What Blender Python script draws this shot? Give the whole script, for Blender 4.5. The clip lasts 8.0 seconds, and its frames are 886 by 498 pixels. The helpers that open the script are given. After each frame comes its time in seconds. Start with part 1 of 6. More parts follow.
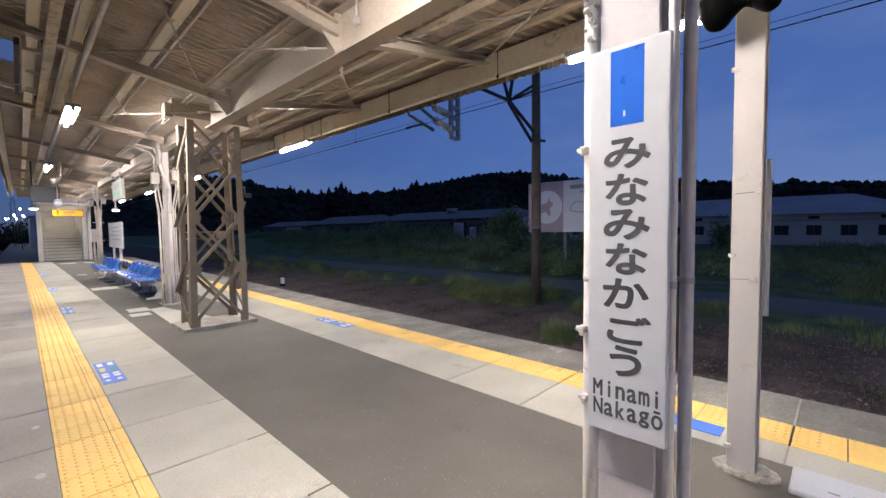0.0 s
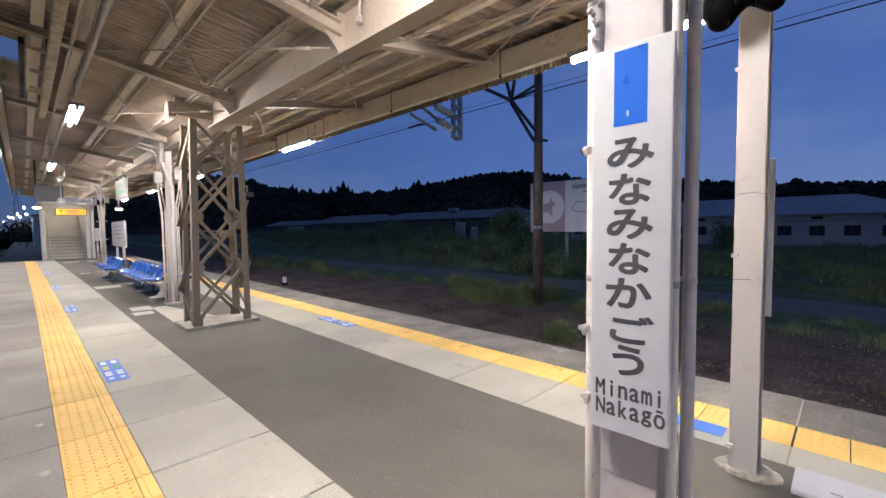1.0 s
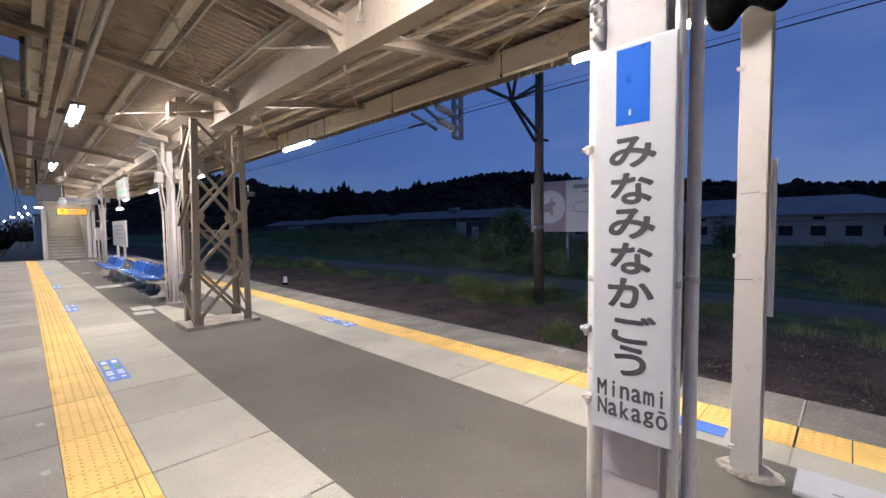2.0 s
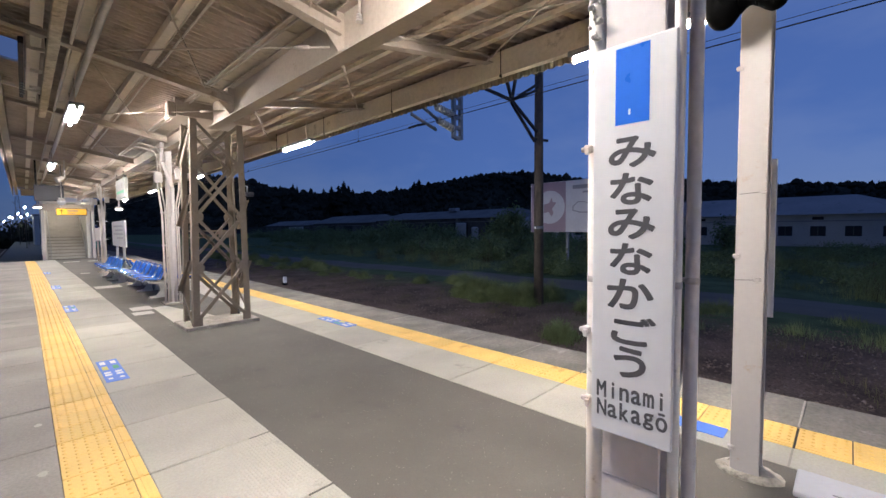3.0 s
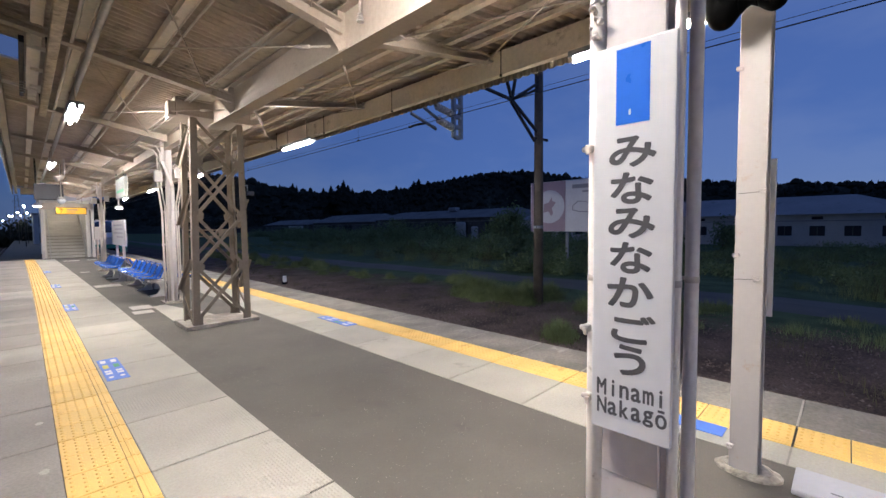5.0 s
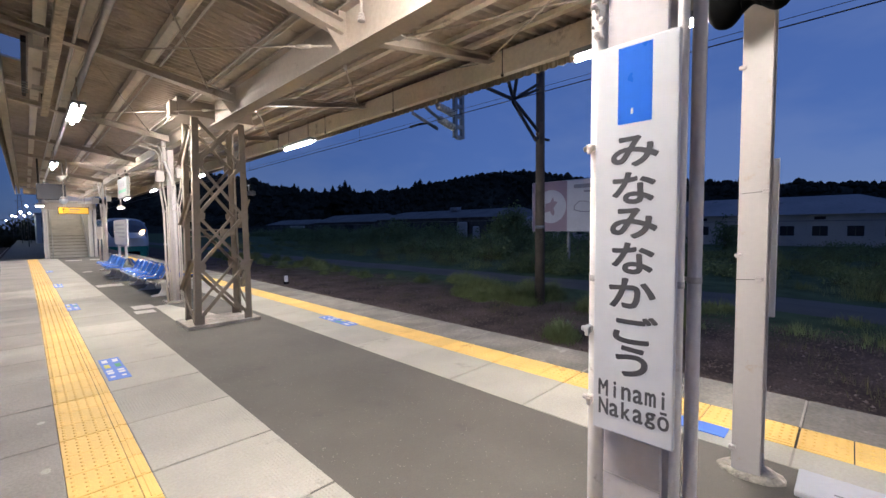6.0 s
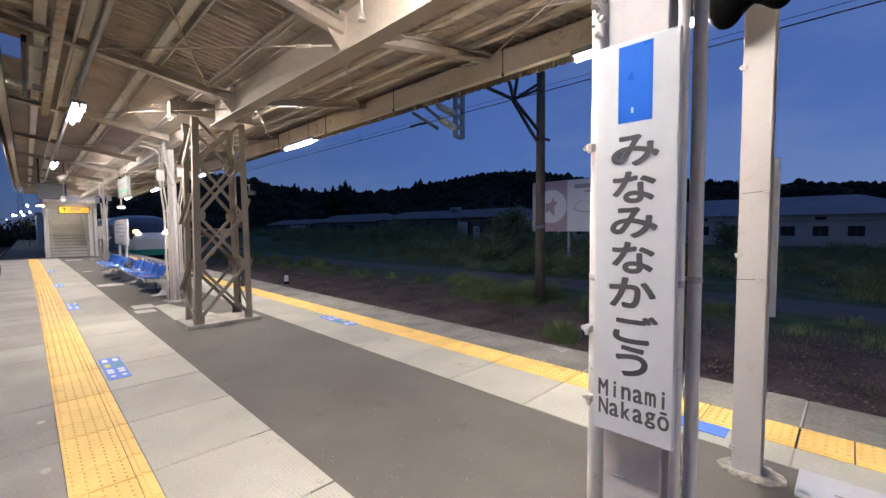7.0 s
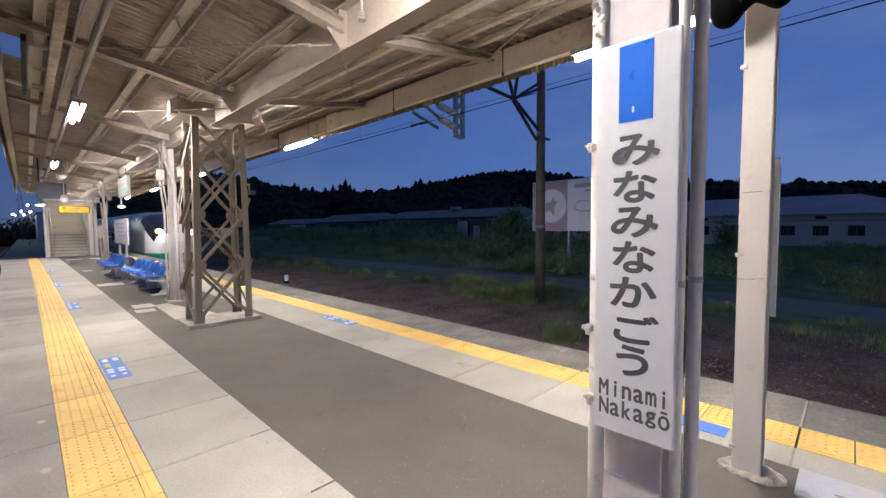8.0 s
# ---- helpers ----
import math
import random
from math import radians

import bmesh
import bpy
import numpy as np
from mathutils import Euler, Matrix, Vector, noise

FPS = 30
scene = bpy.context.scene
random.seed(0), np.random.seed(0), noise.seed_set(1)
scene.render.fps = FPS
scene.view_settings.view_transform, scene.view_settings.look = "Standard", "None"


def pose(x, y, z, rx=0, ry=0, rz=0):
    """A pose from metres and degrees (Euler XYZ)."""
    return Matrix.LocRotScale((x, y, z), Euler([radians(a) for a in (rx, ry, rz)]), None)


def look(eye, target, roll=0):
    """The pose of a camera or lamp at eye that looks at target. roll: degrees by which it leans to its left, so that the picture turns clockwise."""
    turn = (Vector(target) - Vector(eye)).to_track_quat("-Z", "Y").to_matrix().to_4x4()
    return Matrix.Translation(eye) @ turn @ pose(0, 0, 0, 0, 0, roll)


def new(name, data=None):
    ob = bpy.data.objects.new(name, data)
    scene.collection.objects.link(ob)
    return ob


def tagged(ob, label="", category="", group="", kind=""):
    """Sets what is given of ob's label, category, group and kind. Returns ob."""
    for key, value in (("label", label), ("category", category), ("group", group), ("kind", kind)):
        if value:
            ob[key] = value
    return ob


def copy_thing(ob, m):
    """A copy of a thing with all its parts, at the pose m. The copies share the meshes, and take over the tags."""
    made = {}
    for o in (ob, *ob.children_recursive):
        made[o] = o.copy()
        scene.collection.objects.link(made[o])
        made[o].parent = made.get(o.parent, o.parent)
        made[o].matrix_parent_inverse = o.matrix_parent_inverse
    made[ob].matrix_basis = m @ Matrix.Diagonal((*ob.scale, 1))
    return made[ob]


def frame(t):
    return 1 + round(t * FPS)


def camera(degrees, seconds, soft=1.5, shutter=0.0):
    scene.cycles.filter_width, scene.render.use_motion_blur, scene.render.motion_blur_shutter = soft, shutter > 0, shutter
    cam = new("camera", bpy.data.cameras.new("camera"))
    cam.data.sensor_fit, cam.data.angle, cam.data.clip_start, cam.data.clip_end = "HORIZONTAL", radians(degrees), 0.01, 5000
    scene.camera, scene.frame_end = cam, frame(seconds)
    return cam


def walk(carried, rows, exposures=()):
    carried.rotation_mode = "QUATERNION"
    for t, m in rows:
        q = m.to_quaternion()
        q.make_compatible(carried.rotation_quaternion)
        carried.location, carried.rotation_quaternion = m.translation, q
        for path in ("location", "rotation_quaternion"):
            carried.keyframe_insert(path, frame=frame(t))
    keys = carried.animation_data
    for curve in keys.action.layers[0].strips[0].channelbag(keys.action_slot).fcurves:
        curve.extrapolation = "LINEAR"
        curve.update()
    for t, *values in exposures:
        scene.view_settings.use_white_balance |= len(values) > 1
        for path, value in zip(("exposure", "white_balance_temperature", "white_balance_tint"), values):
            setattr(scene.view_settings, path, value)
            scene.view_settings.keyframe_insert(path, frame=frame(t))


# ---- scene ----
cam = camera(94.06, 8.0, soft=1.5)
EYE_ROWS = [  # seconds, x, y, z, pitch, roll, turn from the platform's line
    (0.0, 0.0014, -0.0020, 1.5015, -2.920, -0.748, 45.699),
    (0.5, -0.0013, -0.0018, 1.5005, -2.921, -0.692, 45.581),
    (1.0, -0.0044, -0.0019, 1.5009, -2.974, -0.624, 45.458),
    (1.5, -0.0052, -0.0003, 1.5000, -2.999, -0.576, 45.367),
    (3.0, 0.0078, 0.0053, 1.5000, -2.950, -0.570, 45.399),
    (3.5, 0.0057, 0.0020, 1.5003, -2.975, -0.505, 45.467),
    (4.0, -0.0002, -0.0000, 1.4998, -2.982, -0.496, 45.502),
    (4.5, -0.0034, 0.0010, 1.4986, -3.013, -0.488, 45.503),
    (6.0, 0.0044, 0.0061, 1.4996, -3.056, -0.486, 45.250),
    (6.5, 0.0068, 0.0061, 1.4976, -3.042, -0.422, 45.187),
    (7.0, 0.0060, 0.0062, 1.4978, -3.071, -0.435, 45.206),
    (7.5, 0.0046, 0.0067, 1.4976, -3.089, -0.442, 45.204),
    (8.0, 0.0058, 0.0076, 1.4978, -3.141, -0.430, 45.204),
]


def eye_pose(x, y, z, tilt, lean, turn):
    """Camera pose from its place, tilt, lean and turn in degrees."""
    way = Vector((math.sin(radians(turn)) * math.cos(radians(tilt)), math.cos(radians(turn)) * math.cos(radians(tilt)), math.sin(radians(tilt))))
    eye = Vector((x, y, z))
    return look(eye, eye + way, lean)


walk(cam, [(t, eye_pose(*r)) for t, *r in EYE_ROWS], exposures=[(0.0, 0.0), (8.0, 0.0)])

# ---------------------------------------------------------------- world: dusk sky
SKY_STRENGTH = 1.0
TUBE = 940.0
world = bpy.data.worlds.new("dusk")
scene.world = world
world.use_nodes = True
wn, wl = world.node_tree.nodes, world.node_tree.links
sky = wn.new("ShaderNodeTexSky")
sky.sky_type = "NISHITA"
sky.sun_disc = False
sky.sun_elevation = radians(20.0)
sky.sun_rotation = radians(150)
sky.air_density, sky.dust_density, sky.ozone_density = 1.0, 0.2, 4.0
tint = wn.new("ShaderNodeVectorMath")
tint.operation = "MULTIPLY"
tint.inputs[1].default_value = (0.011, 0.0135, 0.021)
wl.new(sky.outputs[0], tint.inputs[0])
veil = wn.new("ShaderNodeVectorMath")   # even dusk cloud over the clear sky
veil.operation = "ADD"
veil.inputs[1].default_value = (0.065, 0.119, 0.322)
wl.new(tint.outputs[0], veil.inputs[0])
# the afterglow fades away along the line to the north
wdir = wn.new("ShaderNodeTexCoord")
fade = wn.new("ShaderNodeVectorMath")
fade.operation = "DOT_PRODUCT"
fade.inputs[1].default_value = (0.8, -0.6, 0.0)
wl.new(wdir.outputs["Generated"], fade.inputs[0])
fmap = wn.new("ShaderNodeMapRange")
fmap.inputs["From Min"].default_value, fmap.inputs["From Max"].default_value = -0.7, 0.25
fmap.inputs["To Min"].default_value, fmap.inputs["To Max"].default_value = 0.5, 1.03
wl.new(fade.outputs["Value"], fmap.inputs["Value"])
dusk = wn.new("ShaderNodeVectorMath")
dusk.operation = "SCALE"
wl.new(veil.outputs[0], dusk.inputs[0])
wl.new(fmap.outputs[0], dusk.inputs["Scale"])
# soft low cloud, a little greyer than the clear part
wtc = wn.new("ShaderNodeTexCoord")
wmap = wn.new("ShaderNodeMapping")
wmap.inputs["Scale"].default_value = (1.0, 1.0, 2.6)
wl.new(wtc.outputs["Generated"], wmap.inputs["Vector"])
cloud = wn.new("ShaderNodeTexNoise")
cloud.inputs["Scale"].default_value, cloud.inputs["Detail"].default_value, cloud.inputs["Roughness"].default_value = 2.3, 5, 0.55
wl.new(wmap.outputs[0], cloud.inputs["Vector"])
cfac = wn.new("ShaderNodeMapRange")
cfac.inputs["From Min"].default_value, cfac.inputs["From Max"].default_value = 0.42, 0.60
wl.new(cloud.outputs["Fac"], cfac.inputs["Value"])
cgrey = wn.new("ShaderNodeVectorMath")
cgrey.operation = "MULTIPLY"
cgrey.inputs[1].default_value = (1.20, 1.08, 1.0)
wl.new(dusk.outputs[0], cgrey.inputs[0])
cdeep = wn.new("ShaderNodeVectorMath")
cdeep.operation = "MULTIPLY"
cdeep.inputs[1].default_value = (0.84, 0.90, 0.96)
wl.new(dusk.outputs[0], cdeep.inputs[0])
cmix = wn.new("ShaderNodeMix")
cmix.data_type = "RGBA"
wl.new(cfac.outputs[0], cmix.inputs["Factor"])
wl.new(cdeep.outputs[0], cmix.inputs["A"])
wl.new(cgrey.outputs[0], cmix.inputs["B"])
wl.new(cmix.outputs["Result"], wn["Background"].inputs[0])
wn["Background"].inputs[1].default_value = SKY_STRENGTH


# ---------------------------------------------------------------- materials
def material(name, colour, rough=0.6, metal=0.0, vary=0.12, scale=3.0, fine=60.0, bump=0.15, spots=None, coat=0.0, rand=0.0):
    """Principled surface with colour drift at two scales, fine relief and optional stains."""
    m = bpy.data.materials.new(name)
    m.use_nodes = True
    n, l = m.node_tree.nodes, m.node_tree.links
    b = n["Principled BSDF"]
    b.inputs["Metallic"].default_value = metal
    b.inputs["Coat Weight"].default_value = coat
    tc = n.new("ShaderNodeTexCoord")
    big, small = n.new("ShaderNodeTexNoise"), n.new("ShaderNodeTexNoise")
    big.inputs["Scale"].default_value, big.inputs["Detail"].default_value = scale, 5
    small.inputs["Scale"].default_value, small.inputs["Detail"].default_value = fine, 3
    geo = n.new("ShaderNodeNewGeometry")
    for tex in (big, small):
        l.new(geo.outputs["Position"] if rand >= 0 else tc.outputs["Object"], tex.inputs["Vector"])
    ramp = n.new("ShaderNodeMapRange")
    ramp.inputs["From Min"].default_value, ramp.inputs["From Max"].default_value = 0.3, 0.7
    ramp.inputs["To Min"].default_value, ramp.inputs["To Max"].default_value = 1 - vary, 1 + vary
    l.new(big.outputs["Fac"], ramp.inputs["Value"])
    ramp2 = n.new("ShaderNodeMapRange")
    ramp2.inputs["From Min"].default_value, ramp2.inputs["From Max"].default_value = 0.3, 0.7
    ramp2.inputs["To Min"].default_value, ramp2.inputs["To Max"].default_value = 1 - vary * 0.7, 1 + vary * 0.7
    l.new(small.outputs["Fac"], ramp2.inputs["Value"])
    mul = n.new("ShaderNodeMath")
    mul.operation = "MULTIPLY"
    l.new(ramp.outputs[0], mul.inputs[0])
    l.new(ramp2.outputs[0], mul.inputs[1])
    last = mul
    if rand > 0:
        info = n.new("ShaderNodeObjectInfo")
        r3 = n.new("ShaderNodeMapRange")
        r3.inputs["To Min"].default_value, r3.inputs["To Max"].default_value = 1 - rand, 1 + rand
        l.new(info.outputs["Random"], r3.inputs["Value"])
        m2 = n.new("ShaderNodeMath")
        m2.operation = "MULTIPLY"
        l.new(mul.outputs[0], m2.inputs[0])
        l.new(r3.outputs[0], m2.inputs[1])
        last = m2
    sc = n.new("ShaderNodeVectorMath")
    sc.operation = "SCALE"
    sc.inputs[0].default_value = colour
    l.new(last.outputs[0], sc.inputs["Scale"])
    out = sc.outputs[0]
    if spots:
        col, amount, size = spots
        st = n.new("ShaderNodeTexNoise")
        st.inputs["Scale"].default_value, st.inputs["Detail"].default_value, st.inputs["Roughness"].default_value = size, 8, 0.7
        l.new(geo.outputs["Position"], st.inputs["Vector"])
        mr = n.new("ShaderNodeMapRange")
        mr.inputs["From Min"].default_value, mr.inputs["From Max"].default_value = 0.62 - amount * 0.3, 0.70
        l.new(st.outputs["Fac"], mr.inputs["Value"])
        mix = n.new("ShaderNodeMix")
        mix.data_type = "RGBA"
        l.new(mr.outputs[0], mix.inputs["Factor"])
        l.new(out, mix.inputs["A"])
        mix.inputs["B"].default_value = (*col, 1)
        out = mix.outputs["Result"]
    l.new(out, b.inputs["Base Color"])
    rr = n.new("ShaderNodeMapRange")
    rr.inputs["To Min"].default_value, rr.inputs["To Max"].default_value = max(0.02, rough - 0.12), min(1, rough + 0.12)
    l.new(small.outputs["Fac"], rr.inputs["Value"])
    l.new(rr.outputs[0], b.inputs["Roughness"])
    if bump:
        bp = n.new("ShaderNodeBump")
        bp.inputs["Strength"].default_value, bp.inputs["Distance"].default_value = bump, 0.01
        l.new(small.outputs["Fac"], bp.inputs["Height"])
        l.new(bp.outputs[0], b.inputs["Normal"])
    return m


def glow(name, colour, strength):
    m = bpy.data.materials.new(name)
    m.use_nodes = True
    b = m.node_tree.nodes["Principled BSDF"]
    b.inputs["Base Color"].default_value = (0.9, 0.9, 0.9, 1)
    b.inputs["Emission Color"].default_value = (*colour, 1)
    b.inputs["Emission Strength"].default_value = strength
    return m


WARM = (1.0, 0.95, 0.90)
M_TUBE = glow("tube_glow", WARM, TUBE)
M_SMALLGLOW = glow("small_lamp_glow", (1.0, 0.93, 0.8), 60.0)
M_FARGLOW = glow("far_lamp_glow", (0.88, 1.0, 0.95), 1000.0)
M_SIGNALGREEN = glow("signal_green_glow", (0.35, 1.0, 0.25), 1.2)
M_HEADLIGHT = glow("headlight_glow", (1.0, 0.40, 0.10), 6.0)
M_HEADLIGHT_CORE = glow("headlight_core_glow", (1.0, 0.80, 0.52), 60.0)
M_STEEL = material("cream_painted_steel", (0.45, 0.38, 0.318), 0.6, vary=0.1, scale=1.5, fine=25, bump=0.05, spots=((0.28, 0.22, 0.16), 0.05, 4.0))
M_STEEL_WHITE = material("white_painted_steel", (0.49, 0.455, 0.43), 0.55, vary=0.03, scale=2, fine=35, bump=0.06, spots=((0.45, 0.36, 0.28), 0.02, 7.0))
M_LATTICE = material("tan_painted_lattice", (0.215, 0.175, 0.132), 0.6, vary=0.12, scale=3, fine=30, bump=0.08, spots=((0.16, 0.11, 0.08), 0.1, 6.0))
M_ROOF = material("grey_corrugated_sheet", (0.50, 0.41, 0.345), 0.75, vary=0.16, scale=1.2, fine=12, bump=0.05, spots=((0.26, 0.215, 0.18), 0.12, 1.5))
M_GUTTER = material("pale_gutter_sheet", (0.52, 0.45, 0.37), 0.5, vary=0.14, scale=1.5, fine=10, bump=0.05, spots=((0.25, 0.21, 0.17), 0.15, 3.0))
# lighter copy of the cream steel, with lamplight put into its colour
M_STEEL_LIT = material("cream_steel_lit_copy", (0.74, 0.66, 0.56), 0.55, vary=0.1, scale=1.5, fine=25, bump=0.05, spots=((0.36, 0.29, 0.21), 0.06, 3.0))
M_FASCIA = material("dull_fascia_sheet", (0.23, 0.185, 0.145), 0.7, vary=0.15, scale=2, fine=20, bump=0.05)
M_TRAY = material("weathered_cable_tray", (0.42, 0.34, 0.24), 0.7, vary=0.25, scale=6, fine=30, bump=0.2, spots=((0.16, 0.12, 0.08), 0.25, 10.0))
M_PIPE = material("galvanised_conduit", (0.45, 0.44, 0.43), 0.35, metal=0.6, vary=0.1, scale=4, fine=40, bump=0.03)
M_PIPE_PAINT = material("white_painted_conduit", (0.56, 0.51, 0.46), 0.45, vary=0.06, scale=4, fine=40, bump=0.03)
M_COLUMN = material("lilac_white_painted_steel", (0.61, 0.565, 0.555), 0.5, vary=0.05, scale=2, fine=35, bump=0.06, spots=((0.5, 0.42, 0.36), 0.02, 7.0))
M_RISER = material("flaking_white_conduit", (0.80, 0.75, 0.70), 0.5, vary=0.08, scale=6, fine=40, bump=0.15, spots=((0.45, 0.38, 0.32), 0.06, 14.0))
M_PIPE_DARK = material("grey_painted_conduit", (0.64, 0.61, 0.62), 0.5, vary=0.08, scale=4, fine=40, bump=0.03)
M_CONCRETE = material("platform_slab_concrete", (0.387, 0.362, 0.306), 0.92, vary=0.10, scale=1.4, fine=55, bump=0.35, spots=((0.27, 0.25, 0.22), 0.06, 2.2), rand=0.07)
def add_relief(m, pitch, depth):
    """Rows of small raised lozenges, as on anti-slip concrete, worn away in places."""
    n, l = m.node_tree.nodes, m.node_tree.links

    def math_node(op, a, b=None):
        k = n.new("ShaderNodeMath")
        k.operation = op
        for i, v in enumerate((a, b)):
            if v is None:
                continue
            if isinstance(v, (int, float)):
                k.inputs[i].default_value = v
            else:
                l.new(v, k.inputs[i])
        return k.outputs[0]

    geo = n.new("ShaderNodeNewGeometry")
    turn = n.new("ShaderNodeMapping")
    turn.inputs["Rotation"].default_value = (0, 0, radians(45))
    turn.inputs["Scale"].default_value = (math.tau / pitch, math.tau / pitch / 1.5, 1.0)
    l.new(geo.outputs["Position"], turn.inputs["Vector"])
    sep = n.new("ShaderNodeSeparateXYZ")
    l.new(turn.outputs[0], sep.inputs[0])
    stud = math_node("MAXIMUM", math_node("MULTIPLY", math_node("SINE", sep.outputs[0]), math_node("SINE", sep.outputs[1])), 0.0)
    worn = n.new("ShaderNodeTexNoise")
    worn.inputs["Scale"].default_value, worn.inputs["Detail"].default_value = 1.3, 3
    l.new(geo.outputs["Position"], worn.inputs["Vector"])
    mr = n.new("ShaderNodeMapRange")
    mr.inputs["From Min"].default_value, mr.inputs["From Max"].default_value = 0.42, 0.62
    where = n.new("ShaderNodeSeparateXYZ")
    l.new(geo.outputs["Position"], where.inputs[0])
    lane = n.new("ShaderNodeMapRange")
    lane.inputs["From Min"].default_value, lane.inputs["From Max"].default_value = 0.65, 1.20
    lane.inputs["To Min"].default_value, lane.inputs["To Max"].default_value = -0.14, 0.10
    l.new(where.outputs[0], lane.inputs["Value"])
    l.new(math_node("ADD", worn.outputs["Fac"], lane.outputs[0]), mr.inputs["Value"])
    bp = n.new("ShaderNodeBump")
    bp.inputs["Strength"].default_value, bp.inputs["Distance"].default_value = depth, 0.006
    l.new(math_node("MULTIPLY", stud, mr.outputs[0]), bp.inputs["Height"])
    b = n["Principled BSDF"]
    old = b.inputs["Normal"].links[0].from_socket
    l.new(old, bp.inputs["Normal"])
    l.new(bp.outputs[0], b.inputs["Normal"])


add_relief(M_CONCRETE, 0.030, 0.6)
M_CONCRETE_EDGE = material("stained_edge_slab", (0.293, 0.264, 0.230), 0.85, vary=0.16, scale=1.3, fine=50, bump=0.35, spots=((0.20, 0.185, 0.165), 0.14, 1.6), rand=0.08)
add_relief(M_CONCRETE_EDGE, 0.030, 0.3)
M_COPING = material("coping_concrete", (0.18, 0.163, 0.137), 0.85, vary=0.30, scale=2.2, fine=30, bump=0.4, spots=((0.30, 0.28, 0.245), 0.10, 2.6), rand=0.12)
M_CONC_DARK = material("weathered_concrete", (0.24, 0.22, 0.20), 0.85, vary=0.15, scale=1.5, fine=40, bump=0.3, spots=((0.15, 0.135, 0.12), 0.15, 2.0))
M_BASE = material("cement_plinth", (0.33, 0.295, 0.25), 0.9, vary=0.28, scale=4, fine=40, bump=0.4, spots=((0.13, 0.115, 0.10), 0.22, 6.0))
M_ASPHALT = material("platform_asphalt", (0.105, 0.094, 0.078), 0.85, vary=0.15, scale=1.1, fine=95, bump=0.25, spots=((0.075, 0.068, 0.062), 0.08, 1.6))
M_DIRT = material("dark_joint_dirt", (0.040, 0.032, 0.025), 0.95, vary=0.25, scale=4, fine=40, bump=0.3)
M_POLE = material("weathered_concrete_pole", (0.075, 0.062, 0.053), 0.85, vary=0.22, scale=2.5, fine=25, bump=0.25, spots=((0.035, 0.030, 0.026), 0.2, 3.0))
M_PALESTONE = material("paler_ballast_stone", (0.125, 0.095, 0.083), 0.9, vary=0.35, scale=9, fine=40, bump=0.1)
M_GRIT = material("pale_grit", (0.30, 0.27, 0.24), 0.8, vary=0.3, scale=5, fine=60, bump=0.1)
M_YELLOW = material("yellow_tactile_tile", (0.76, 0.49, 0.135), 0.6, vary=0.09, scale=2.5, fine=60, bump=0.2, spots=((0.55, 0.31, 0.07), 0.08, 3.0), rand=0.06)
M_WHITEPAINT = material("worn_white_paint", (0.40, 0.37, 0.33), 0.7, vary=0.14, scale=5, fine=60, bump=0.2)
M_BLUE = material("blue_sticker", (0.075, 0.18, 0.60), 0.5, vary=0.08, scale=5, fine=60, bump=0.05, spots=((0.2, 0.24, 0.5), 0.04, 9.0))
M_STICKWHITE = material("sticker_white", (0.62, 0.64, 0.66), 0.55, vary=0.06, scale=6, fine=60, bump=0.0)
M_STICKGREEN = material("sticker_green", (0.05, 0.30, 0.16), 0.55, vary=0.08, scale=6, fine=60, bump=0.0)
M_STICKYELLOW = material("sticker_yellow", (0.55, 0.50, 0.10), 0.55, vary=0.08, scale=6, fine=60, bump=0.0)
M_SIGN = material("white_enamel_sign", (0.74, 0.735, 0.745), 0.38, vary=0.025, scale=4, fine=30, bump=0.01)
M_SIGNBLUE = material("blue_enamel", (0.03, 0.17, 0.75), 0.32, vary=0.04, scale=4, fine=30, bump=0.01)
M_INK = material("grey_sign_lettering", (0.11, 0.105, 0.11), 0.4, vary=0.05, scale=8, fine=30, bump=0.0)
M_SIGNEDGE = material("sign_edge_metal", (0.45, 0.45, 0.46), 0.4, metal=0.5, vary=0.1, scale=5, fine=30, bump=0.0)
M_BOARDGREY = material("dull_white_board", (0.40, 0.40, 0.42), 0.5, vary=0.05, scale=3, fine=30, bump=0.0)
M_HANGSIGN = material("unlit_sign_face", (0.24, 0.245, 0.235), 0.6, vary=0.05, scale=3, fine=30, bump=0.0)
M_TRAINSIDE = material("train_silver_side", (0.24, 0.25, 0.25), 0.3, vary=0.05, scale=1, fine=20, bump=0.0, coat=0.3)
M_SHEDOLD = material("dark_weathered_boards", (0.07, 0.07, 0.07), 0.85, vary=0.3, scale=0.5, fine=6, bump=0.1, spots=((0.22, 0.22, 0.23), 0.1, 0.4))
M_STAIRFILL = glow("stair_fill_glow", (1.0, 0.95, 0.9), 130.0)
M_BLACK = material("black_plastic", (0.004, 0.004, 0.004), 0.6, vary=0.2, scale=6, fine=60, bump=0.05)
M_BLACK.node_tree.nodes["Principled BSDF"].inputs["Specular IOR Level"].default_value = 0.02
M_GREYBOX = material("grey_display_case", (0.055, 0.055, 0.068), 0.6, vary=0.1, scale=3, fine=40, bump=0.02)
M_SEAT = material("blue_seat_plastic", (0.028, 0.125, 0.53), 0.2, vary=0.08, scale=5, fine=40, bump=0.01, coat=1.0)
M_SEATLEG = material("cast_grey_leg", (0.55, 0.52, 0.46), 0.6, vary=0.12, scale=6, fine=40, bump=0.1)
M_YSIGN = material("amber_sign_face", (0.72, 0.36, 0.02), 0.4, vary=0.05, scale=4, fine=40, bump=0.0)
M_STAIRWALL = material("stair_white_panel", (0.62, 0.59, 0.54), 0.5, vary=0.06, scale=1.5, fine=20, bump=0.03)
